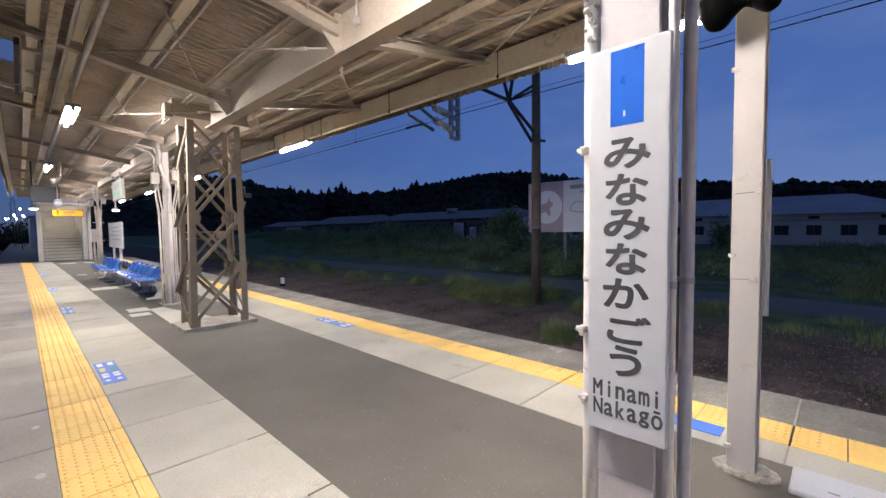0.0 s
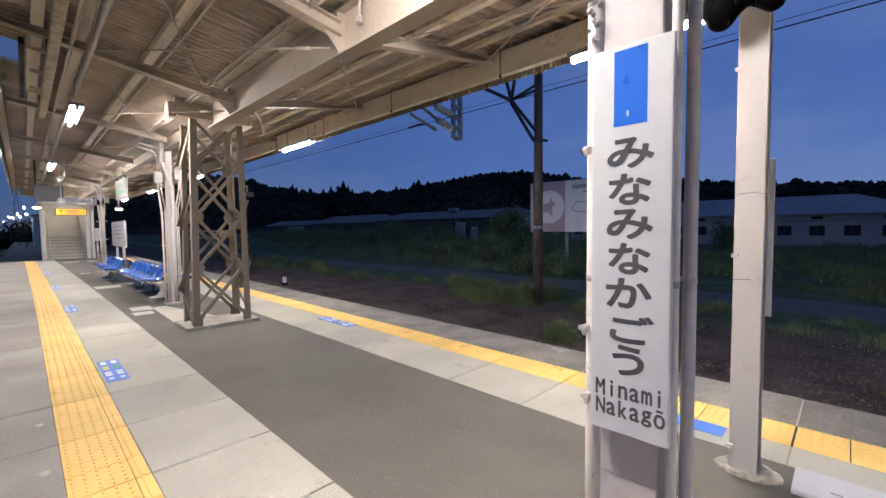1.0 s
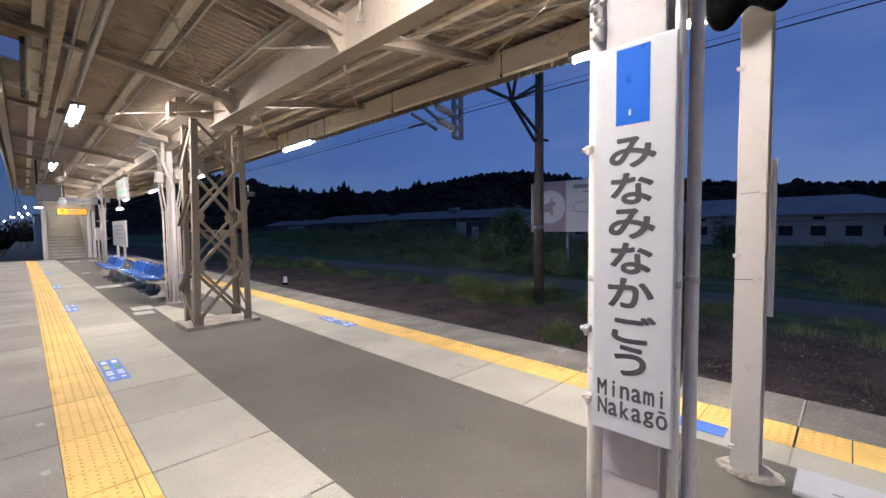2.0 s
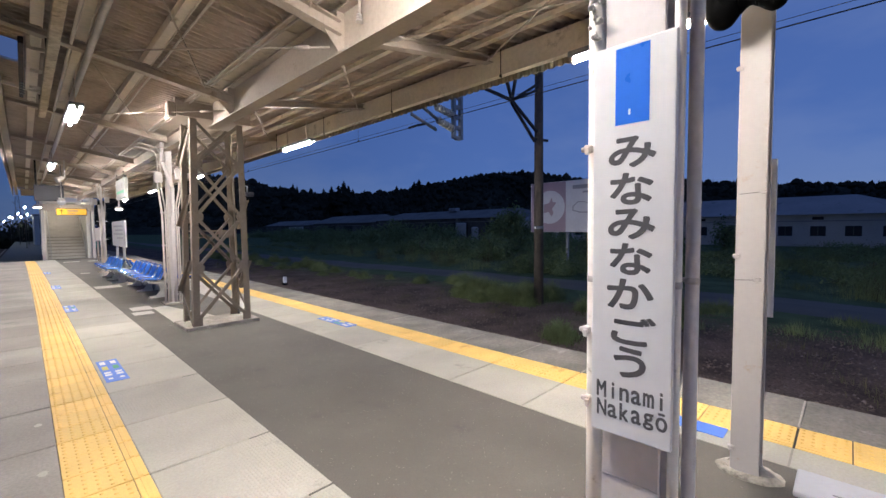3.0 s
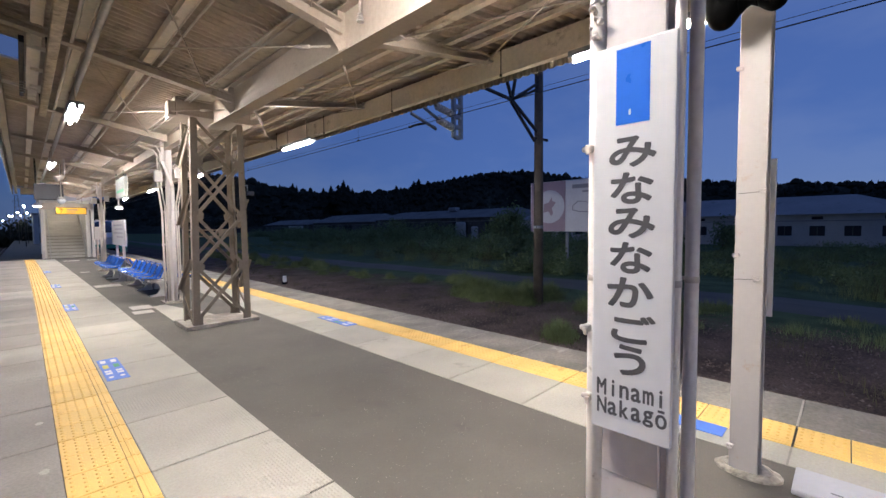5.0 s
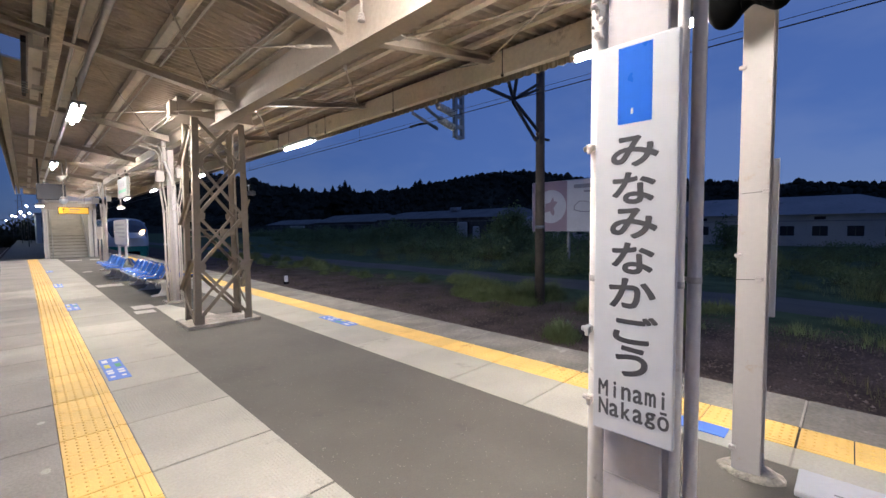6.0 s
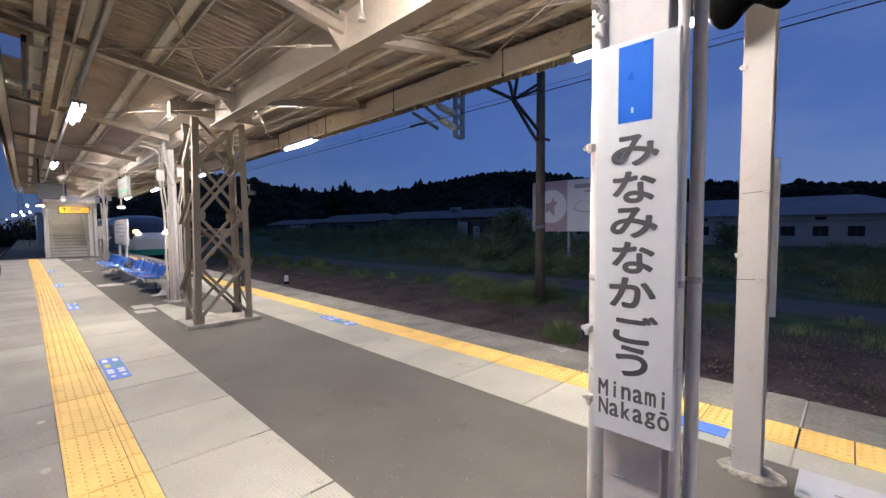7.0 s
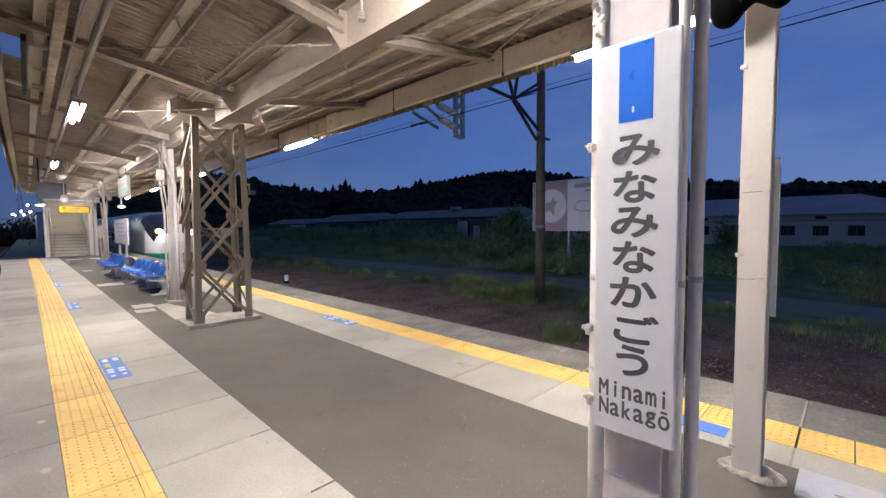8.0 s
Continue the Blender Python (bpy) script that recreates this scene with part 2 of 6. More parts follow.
M_STEP = material("stair_tread", (0.44, 0.41, 0.36), 0.7, vary=0.12, scale=2, fine=40, bump=0.1)
M_DARKSTEEL = material("dark_rusty_steel", (0.024, 0.020, 0.018), 0.7, vary=0.25, scale=3, fine=30, bump=0.15, spots=((0.10, 0.06, 0.04), 0.2, 4.0))
M_GALV = material("galvanised_fitting", (0.20, 0.22, 0.24), 0.5, metal=0.4, vary=0.15, scale=4, fine=30, bump=0.05)
M_INSUL = material("pale_insulator", (0.45, 0.43, 0.42), 0.4, vary=0.1, scale=5, fine=30, bump=0.0)
M_WIRE = material("dark_wire", (0.03, 0.03, 0.035), 0.5, vary=0.1, scale=5, fine=30, bump=0.0)
M_TRAINWHITE = material("train_pearl_paint", (0.62, 0.62, 0.62), 0.25, vary=0.03, scale=1, fine=20, bump=0.0, coat=0.4)
M_TRAINGREEN = material("train_teal_paint", (0.01, 0.20, 0.15), 0.28, vary=0.04, scale=1, fine=20, bump=0.0, coat=0.4)
M_TRAINGREY = material("train_grey_paint", (0.13, 0.14, 0.15), 0.3, vary=0.05, scale=1, fine=20, bump=0.0, coat=0.3)
M_TRAINGLASS = material("train_dark_glass", (0.012, 0.014, 0.022), 0.08, vary=0.05, scale=1, fine=20, bump=0.0, coat=0.5)
M_BALLAST = material("track_ballast", (0.102, 0.076, 0.066), 0.9, vary=0.3, scale=2, fine=18, bump=0.6)
M_RAIL = material("rail_steel", (0.18, 0.13, 0.10), 0.45, metal=0.7, vary=0.2, scale=3, fine=40, bump=0.1)
M_PATH = material("grey_gravel_path", (0.054, 0.055, 0.052), 0.9, vary=0.2, scale=0.6, fine=14, bump=0.4)
M_GRASS = material("weed_grass", (0.135, 0.165, 0.078), 0.85, vary=0.35, scale=0.5, fine=5, bump=0.0)
M_GRASSDRY = material("dry_grass", (0.085, 0.078, 0.042), 0.9, vary=0.3, scale=0.7, fine=6, bump=0.0)
M_BUSH = material("bush_leaves", (0.125, 0.165, 0.080), 0.8, vary=0.4, scale=0.6, fine=6, bump=0.0)
M_BARK = material("bush_bark", (0.08, 0.06, 0.045), 0.9, vary=0.3, scale=5, fine=40, bump=0.3)
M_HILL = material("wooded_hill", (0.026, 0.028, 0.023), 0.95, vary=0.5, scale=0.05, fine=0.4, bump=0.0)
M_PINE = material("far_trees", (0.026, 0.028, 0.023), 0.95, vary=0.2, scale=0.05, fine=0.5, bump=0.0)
M_SHEDWALL = material("pale_shed_wall", (0.36, 0.36, 0.36), 0.8, vary=0.1, scale=0.4, fine=6, bump=0.05, spots=((0.36, 0.35, 0.34), 0.12, 0.7))
M_SHEDROOF = material("grey_slate_roof", (0.22, 0.225, 0.24), 0.75, vary=0.14, scale=0.3, fine=5, bump=0.1, spots=((0.13, 0.13, 0.14), 0.15, 0.6))
M_SHEDROOF_OLD = material("mossy_grey_roof", (0.105, 0.108, 0.108), 0.85, vary=0.25, scale=0.25, fine=4, bump=0.1, spots=((0.045, 0.055, 0.04), 0.25, 0.35))
M_SHEDDARK = material("dark_window", (0.012, 0.013, 0.017), 0.75, vary=0.1, scale=1, fine=6, bump=0.0)
M_BOARD = material("faded_billboard_white", (0.60, 0.60, 0.64), 0.7, vary=0.06, scale=0.8, fine=8, bump=0.0)
M_BOARDMAUVE = material("faded_billboard_mauve", (0.36, 0.27, 0.32), 0.7, vary=0.06, scale=0.8, fine=8, bump=0.0)
M_BOARDLINE = material("faded_billboard_lines", (0.30, 0.30, 0.34), 0.7, vary=0.06, scale=0.8, fine=8, bump=0.0)


# ground: bare ballast beside the track turning to weeds further out
def ground_material():
    m = material("railway_ground", (0.084, 0.062, 0.053), 0.95, vary=0.45, scale=0.9, fine=22, bump=1.0)
    n, l = m.node_tree.nodes, m.node_tree.links
    b = n["Principled BSDF"]
    old = b.inputs["Base Color"].links[0].from_socket
    geo = n.new("ShaderNodeNewGeometry")
    sep = n.new("ShaderNodeSeparateXYZ")
    l.new(geo.outputs["Position"], sep.inputs[0])
    no = n.new("ShaderNodeTexNoise")
    no.inputs["Scale"].default_value, no.inputs["Detail"].default_value = 0.35, 6
    l.new(geo.outputs["Position"], no.inputs["Vector"])
    ma = n.new("ShaderNodeMath")
    ma.operation = "MULTIPLY_ADD"
    l.new(no.outputs["Fac"], ma.inputs[0])
    ma.inputs[1].default_value = 7.0
    l.new(sep.outputs[0], ma.inputs[2])
    mr = n.new("ShaderNodeMapRange")
    mr.inputs["From Min"].default_value, mr.inputs["From Max"].default_value = 15.0, 18.0
    l.new(ma.outputs[0], mr.inputs["Value"])
    mix = n.new("ShaderNodeMix")
    mix.data_type = "RGBA"
    l.new(mr.outputs[0], mix.inputs["Factor"])
    l.new(old, mix.inputs["A"])
    g = n.new("ShaderNodeVectorMath")
    g.operation = "SCALE"
    g.inputs[0].default_value = (0.070, 0.098, 0.048)
    no2 = n.new("ShaderNodeTexNoise")
    no2.inputs["Scale"].default_value, no2.inputs["Detail"].default_value = 1.1, 8
    l.new(geo.outputs["Position"], no2.inputs["Vector"])
    mr2 = n.new("ShaderNodeMapRange")
    mr2.inputs["To Min"].default_value, mr2.inputs["To Max"].default_value = 0.3, 1.6
    l.new(no2.outputs["Fac"], mr2.inputs["Value"])
    l.new(mr2.outputs[0], g.inputs["Scale"])
    l.new(g.outputs[0], mix.inputs["B"])
    l.new(mix.outputs["Result"], b.inputs["Base Color"])
    return m


M_GROUND = ground_material()
# leaves and soil seen from afar have no sheen
for leafy in (M_GRASS, M_GRASSDRY, M_BUSH, M_HILL, M_PINE, M_GROUND, M_BALLAST):
    leafy.node_tree.nodes["Principled BSDF"].inputs["Specular IOR Level"].default_value = 0.06


# ---------------------------------------------------------------- building helpers
def box(bm, x0, x1, y0, y1, z0, z1):
    v = [bm.verts.new(p) for p in ((x0, y0, z0), (x1, y0, z0), (x1, y1, z0), (x0, y1, z0), (x0, y0, z1), (x1, y0, z1), (x1, y1, z1), (x0, y1, z1))]
    for f in ((3, 2, 1, 0), (4, 5, 6, 7), (0, 1, 5, 4), (1, 2, 6, 5), (2, 3, 7, 6), (3, 0, 4, 7)):
        bm.faces.new([v[i] for i in f])
    return v


def soft_box(bm, x0, x1, y0, y1, z0, z1, r=0.004, segments=2):
    """A box with rounded edges."""
    t = bmesh.new()
    box(t, x0, x1, y0, y1, z0, z1)
    bmesh.ops.bevel(t, geom=t.edges[:], offset=r, segments=segments, affect="EDGES", profile=0.5)
    me = bpy.data.meshes.new("tmp")
    t.to_mesh(me)
    t.free()
    bm.from_mesh(me)
    bpy.data.meshes.remove(me)


def rod(bm, a, b, r, n=8, r2=None):
    """A round bar from a to b, closed at its ends."""
    a, b = Vector(a), Vector(b)
    r2 = r if r2 is None else r2
    d = (b - a).normalized()
    s = d.orthogonal().normalized()
    t = d.cross(s)
    ra = [bm.verts.new(a + (s * math.cos(k * math.tau / n) + t * math.sin(k * math.tau / n)) * r) for k in range(n)]
    rb = [bm.verts.new(b + (s * math.cos(k * math.tau / n) + t * math.sin(k * math.tau / n)) * r2) for k in range(n)]
    for k in range(n):
        f = bm.faces.new((ra[k], ra[(k + 1) % n], rb[(k + 1) % n], rb[k]))
        f.smooth = True
    bm.faces.new(ra[::-1])
    bm.faces.new(rb)


def bent(bm, points, r, n=8):
    """A pipe along points with ball-like elbows."""
    for a, b in zip(points, points[1:]):
        rod(bm, a, b, r, n)
    for p in points[1:-1]:
        bmesh.ops.create_icosphere(bm, subdivisions=1, radius=r * 1.04, matrix=Matrix.Translation(p))


def hose(bm, points, r, n=8):
    """One unbroken tube through the points."""
    pts = [Vector(q) for q in points]
    rings = []
    for i, q in enumerate(pts):
        d = (pts[min(i + 1, len(pts) - 1)] - pts[max(i - 1, 0)]).normalized()
        ref = Vector((1, 0, 0)) if abs(d.x) < 0.9 else Vector((0, 0, 1))
        s = d.cross(ref).normalized()
        t = d.cross(s)
        rings.append([bm.verts.new(q + (s * math.cos(k * math.tau / n) + t * math.sin(k * math.tau / n)) * r) for k in range(n)])
    for a, b in zip(rings, rings[1:]):
        for k in range(n):
            bm.faces.new((a[k], a[(k + 1) % n], b[(k + 1) % n], b[k])).smooth = True
    bm.faces.new(rings[0][::-1])
    bm.faces.new(rings[-1])


def bar(bm, a, b, w, h, up=(0, 0, 1)):
    """A rectangular bar from a to b, w wide and h high."""
    a, b = Vector(a), Vector(b)
    d = (b - a).normalized()
    s = d.cross(Vector(up))
    s = s.normalized() if s.length > 1e-6 else d.orthogonal().normalized()
    u = s.cross(d)
    v = []
    for p in (a, b):
        for i, j in ((-1, -1), (1, -1), (1, 1), (-1, 1)):
            v.append(bm.verts.new(p + s * (i * w / 2) + u * (j * h / 2)))
    for f in ((3, 2, 1, 0), (4, 5, 6, 7), (0, 1, 5, 4), (1, 2, 6, 5), (2, 3, 7, 6), (3, 0, 4, 7)):
        bm.faces.new([v[i] for i in f])


def ibeam(bm, a, b, w, h, t=0.012, up=(0, 0, 1)):
    """An I-section from a to b."""
    a, b = Vector(a), Vector(b)
    d = (b - a).normalized()
    s = d.cross(Vector(up)).normalized()
    u = s.cross(d)
    for off in (-(h - t) / 2, (h - t) / 2):
        bar(bm, a + u * off, b + u * off, w, t, up)
    bar(bm, a, b, t, h - 2 * t, up)


def angle_bar(bm, a, b, w, t=0.008, sx=1, sy=1):
    """An upright L-section whose flanges point along sx and sy."""
    (x, y, z0), (x1, y1, z1) = a, b
    for dx0, dx1, dy0, dy1 in ((0, w, 0, t), (0, t, t, w)):
        v = []
        for px, py, pz in ((x, y, z0), (x1, y1, z1)):
            for i, j in ((dx0, dy0), (dx1, dy0), (dx1, dy1), (dx0, dy1)):
                v.append(bm.verts.new((px + i * sx, py + j * sy, pz)))
        for f in ((3, 2, 1, 0), (4, 5, 6, 7), (0, 1, 5, 4), (1, 2, 6, 5), (2, 3, 7, 6), (3, 0, 4, 7)):
            bm.faces.new([v[i] for i in f])


def mesh_from(name, bm, mat_, recalc=True):
    if recalc:
        bmesh.ops.recalc_face_normals(bm, faces=bm.faces[:])
    me = bpy.data.meshes.new(name)
    bm.to_mesh(me)
    bm.free()
    me.materials.append(mat_)
    return me


def part(name, bm, mat_, parent, label=""):
    ob = new(name, mesh_from(name, bm, mat_))
    ob.parent = parent
    if label:
        ob["label"] = label
    return ob


def solo(name, bm, mat_, label, category="", group="", kind=""):
    """A thing that is one mesh."""
    return tagged(new(name, mesh_from(name, bm, mat_)), label, category, group, kind)


def thing(name, label, category, group="", kind="", at=(0, 0, 0)):
    ob = new(name)
    ob.location = at
    ob.empty_display_size = 0.2
    return tagged(ob, label, category, group, kind)


def raw(name, verts, faces, mat_, smooth=False):
    me = bpy.data.meshes.new(name)
    me.from_pydata(verts, [], faces)
    me.materials.append(mat_)
    if smooth:
        me.polygons.foreach_set("use_smooth", [True] * len(me.polygons))
    return me


def lettering(name, text, size, mat_, parent, m, depth=0.0006, stretch=1.0, bold=0.0, space=1.0):
    """Flat letters in the built-in font as a mesh under parent."""
    cu = bpy.data.curves.new(name, "FONT")
    cu.body, cu.size, cu.extrude, cu.offset = text, size, depth, bold
    cu.space_character = space
    cu.align_x, cu.align_y = "CENTER", "CENTER"
    tmp = new(name, cu)
    deps = bpy.context.evaluated_depsgraph_get()
    me = bpy.data.meshes.new_from_object(tmp.evaluated_get(deps))
    bpy.data.objects.remove(tmp)
    bpy.data.curves.remove(cu)
    me.materials.clear()
    me.materials.append(mat_)
    ob = new(name, me)
    ob.parent = parent
    ob.matrix_local = m @ Matrix.Diagonal((stretch, 1, 1, 1))
    return ob

# ---------------------------------------------------------------- ground, path, track
CX = 2.085          # middle of the platform
RAIL_Z = -1.1


def build_ground():
    bm = bmesh.new()
    s = 900
    # one sheet, with a shallow cut along the tracks hidden below the platform
    for x0, x1, y0, y1 in ((-s, s, -s, s),):
        v = [bm.verts.new(p) for p in ((x0, y0, RAIL_Z - 0.05), (x1, y0, RAIL_Z - 0.05), (x1, y1, RAIL_Z - 0.05), (x0, y1, RAIL_Z - 0.05))]
        bm.faces.new(v)
    solo("ground", bm, M_GROUND, "dark railway ground with ballast and weeds", "ground", kind="structure")
    bm = bmesh.new()
    n = 90
    rows = []
    for i in range(n + 1):
        y = -60 + i * 2.2
        a = 15.7 + 0.5 * math.sin(y * 0.13) + 0.2 * math.sin(y * 0.7)
        b = 18.3 + 0.6 * math.sin(y * 0.09 + 1) + 0.25 * math.sin(y * 0.9)
        rows.append((bm.verts.new((a, y, RAIL_Z - 0.04)), bm.verts.new(((a + b) / 2, y, RAIL_Z + 0.01)), bm.verts.new((b, y, RAIL_Z - 0.04))))
    for p, q in zip(rows, rows[1:]):
        bm.faces.new((p[0], p[1], q[1], q[0]))
        bm.faces.new((p[1], p[2], q[2], q[1]))
    solo("gravel_path", bm, M_PATH, "grey gravel service path between the weeds", "path", kind="structure")
    for cx in (6.15, -2.6):
        tr = thing("railway_track", "steel rails on ballast beside the platform", "track", kind="structure")
        bm = bmesh.new()
        v = []
        for y in (-60, 260):
            for x, z in ((-1.9, RAIL_Z - 0.05), (-1.3, RAIL_Z - 0.16), (1.3, RAIL_Z - 0.16), (1.9, RAIL_Z - 0.05)):
                v.append(bm.verts.new((cx + x, y, z + 0.02)))
        for i in range(3):
            bm.faces.new((v[i], v[i + 1], v[i + 5], v[i + 4]))
        part("ballast_bed", bm, M_BALLAST, tr)
        for s_ in (-0.57, 0.57):
            bm = bmesh.new()
            box(bm, cx + s_ - 0.033, cx + s_ + 0.033, -60, 260, RAIL_Z - 0.05, RAIL_Z)
            box(bm, cx + s_ - 0.06, cx + s_ + 0.06, -60, 260, RAIL_Z - 0.15, RAIL_Z - 0.135)
            box(bm, cx + s_ - 0.01, cx + s_ + 0.01, -60, 260, RAIL_Z - 0.135, RAIL_Z - 0.05)
            part("rail", bm, M_RAIL, tr)


build_ground()

# ---------------------------------------------------------------- platform body and middle strip
PLAT_Y0, PLAT_Y1 = -8.9, 92.0
platform = thing("platform", "station platform of concrete slabs round an asphalt strip", "platform", kind="structure")
bm = bmesh.new()
box(bm, -1.02, 4.60, PLAT_Y0, PLAT_Y1, RAIL_Z - 0.2, -0.024)
part("platform_body", bm, M_ASPHALT, platform)
bm = bmesh.new()
box(bm, 1.08, 2.881, PLAT_Y0, 30.2, -0.06, -0.003)
box(bm, 2.8812, 3.268, PLAT_Y0, 1.082, -0.06, -0.003)
part("asphalt_strip", bm, M_ASPHALT, platform, "worn grey asphalt strip")
# unroofed far end, bare asphalt
bm = bmesh.new()
box(bm, -1.0, 4.60, 30.9, PLAT_Y1, -0.06, -0.012)
part("far_asphalt", bm, M_ASPHALT, platform, "dark unlit asphalt beyond the stairs")
# pale grit scattered on the asphalt
gv, gf = [], []
rng = random.Random(5)
for i in range(2800):
    x, y = rng.uniform(1.25, 2.86), rng.uniform(0.4, 8)
    r = rng.uniform(0.001, 0.0036)
    k = len(gv)
    for a in range(4):
        gv.append((x + r * math.cos(a * 1.571 + i), y + r * math.sin(a * 1.571 + i), -0.002))
    gv.append((x, y, -0.002 + r))
    gf += [(k + a, k + (a + 1) % 4, k + 4) for a in range(4)]
tagged(new("grit", raw("grit", gv, gf, M_GRIT)), "pale stone chips on the asphalt", "grit", kind="stuff")

# pale cement apron between the tower and the next column
bm = bmesh.new()
v = [bm.verts.new(p) for z in (-0.03, 0.002) for p in ((1.66, 7.67, z), (2.33, 7.67, z), (2.24, 8.35, z), (2.02, 9.2, z), (1.93, 9.72, z), (1.70, 9.62, z))]
bm.faces.new(v[6:])
for i in range(6):
    bm.faces.new((v[i], v[(i + 1) % 6], v[6 + (i + 1) % 6], v[6 + i]))
solo("cement_apron", bm, M_CONCRETE, "pale cement patch in the asphalt beside the tower", "apron", kind="structure")

# painted white bars on the asphalt
for k, (x0, x1, y0, y1) in enumerate(((1.37, 1.70, 9.49, 9.96), (1.32, 1.62, 8.98, 9.30), (1.26, 1.82, 13.9, 14.5), (1.36, 1.62, 19.3, 19.6), (1.3, 1.9, 27.0, 27.6), (2.2, 2.7, 27.0, 27.6))):
    bm = bmesh.new()
    soft_box(bm, x0, x1, y0, y1, -0.004, 0.0015, 0.001, 1)
    solo("floor_marking", bm, M_WHITEPAINT, "worn white painted bar on the asphalt", "marking", "painted bars on the platform")


# ---------------------------------------------------------------- canopy
ROOF_Y0, ROOF_Y1 = -8.2, 29.2
ARMS = [-8.0, -5.4, -2.6, 0.50, 3.2, 5.89, 9.3, 12.7, 15.8, 18.9, 22.0, 25.1, 28.2]


def arm_bottom(d):
    return 3.143 + 0.175 * d


def arm_top(d):
    return 3.27 + 0.15 * d


def corrugated(x0, z0, x1, z1, y0, y1, pitch=0.13, depth=0.028, t=0.0):
    """A corrugated sheet whose ridges run from (x0, z0) to (x1, z1)."""
    verts, faces = [], []
    n = int((y1 - y0) / pitch)
    prof = []
    for i in range(n):
        y = y0 + i * pitch
        prof += [(y, 0), (y + pitch * 0.22, 0), (y + pitch * 0.42, depth * 0.75), (y + pitch * 0.5, depth), (y + pitch * 0.78, depth), (y + pitch * 0.93, depth * 0.3)]
    for y, h in prof:
        verts += [(x0, y, z0 + h), (x1, y, z1 + h)]
    for i in range(len(prof) - 1):
        faces.append((2 * i, 2 * i + 1, 2 * i + 3, 2 * i + 2))
    return verts, faces


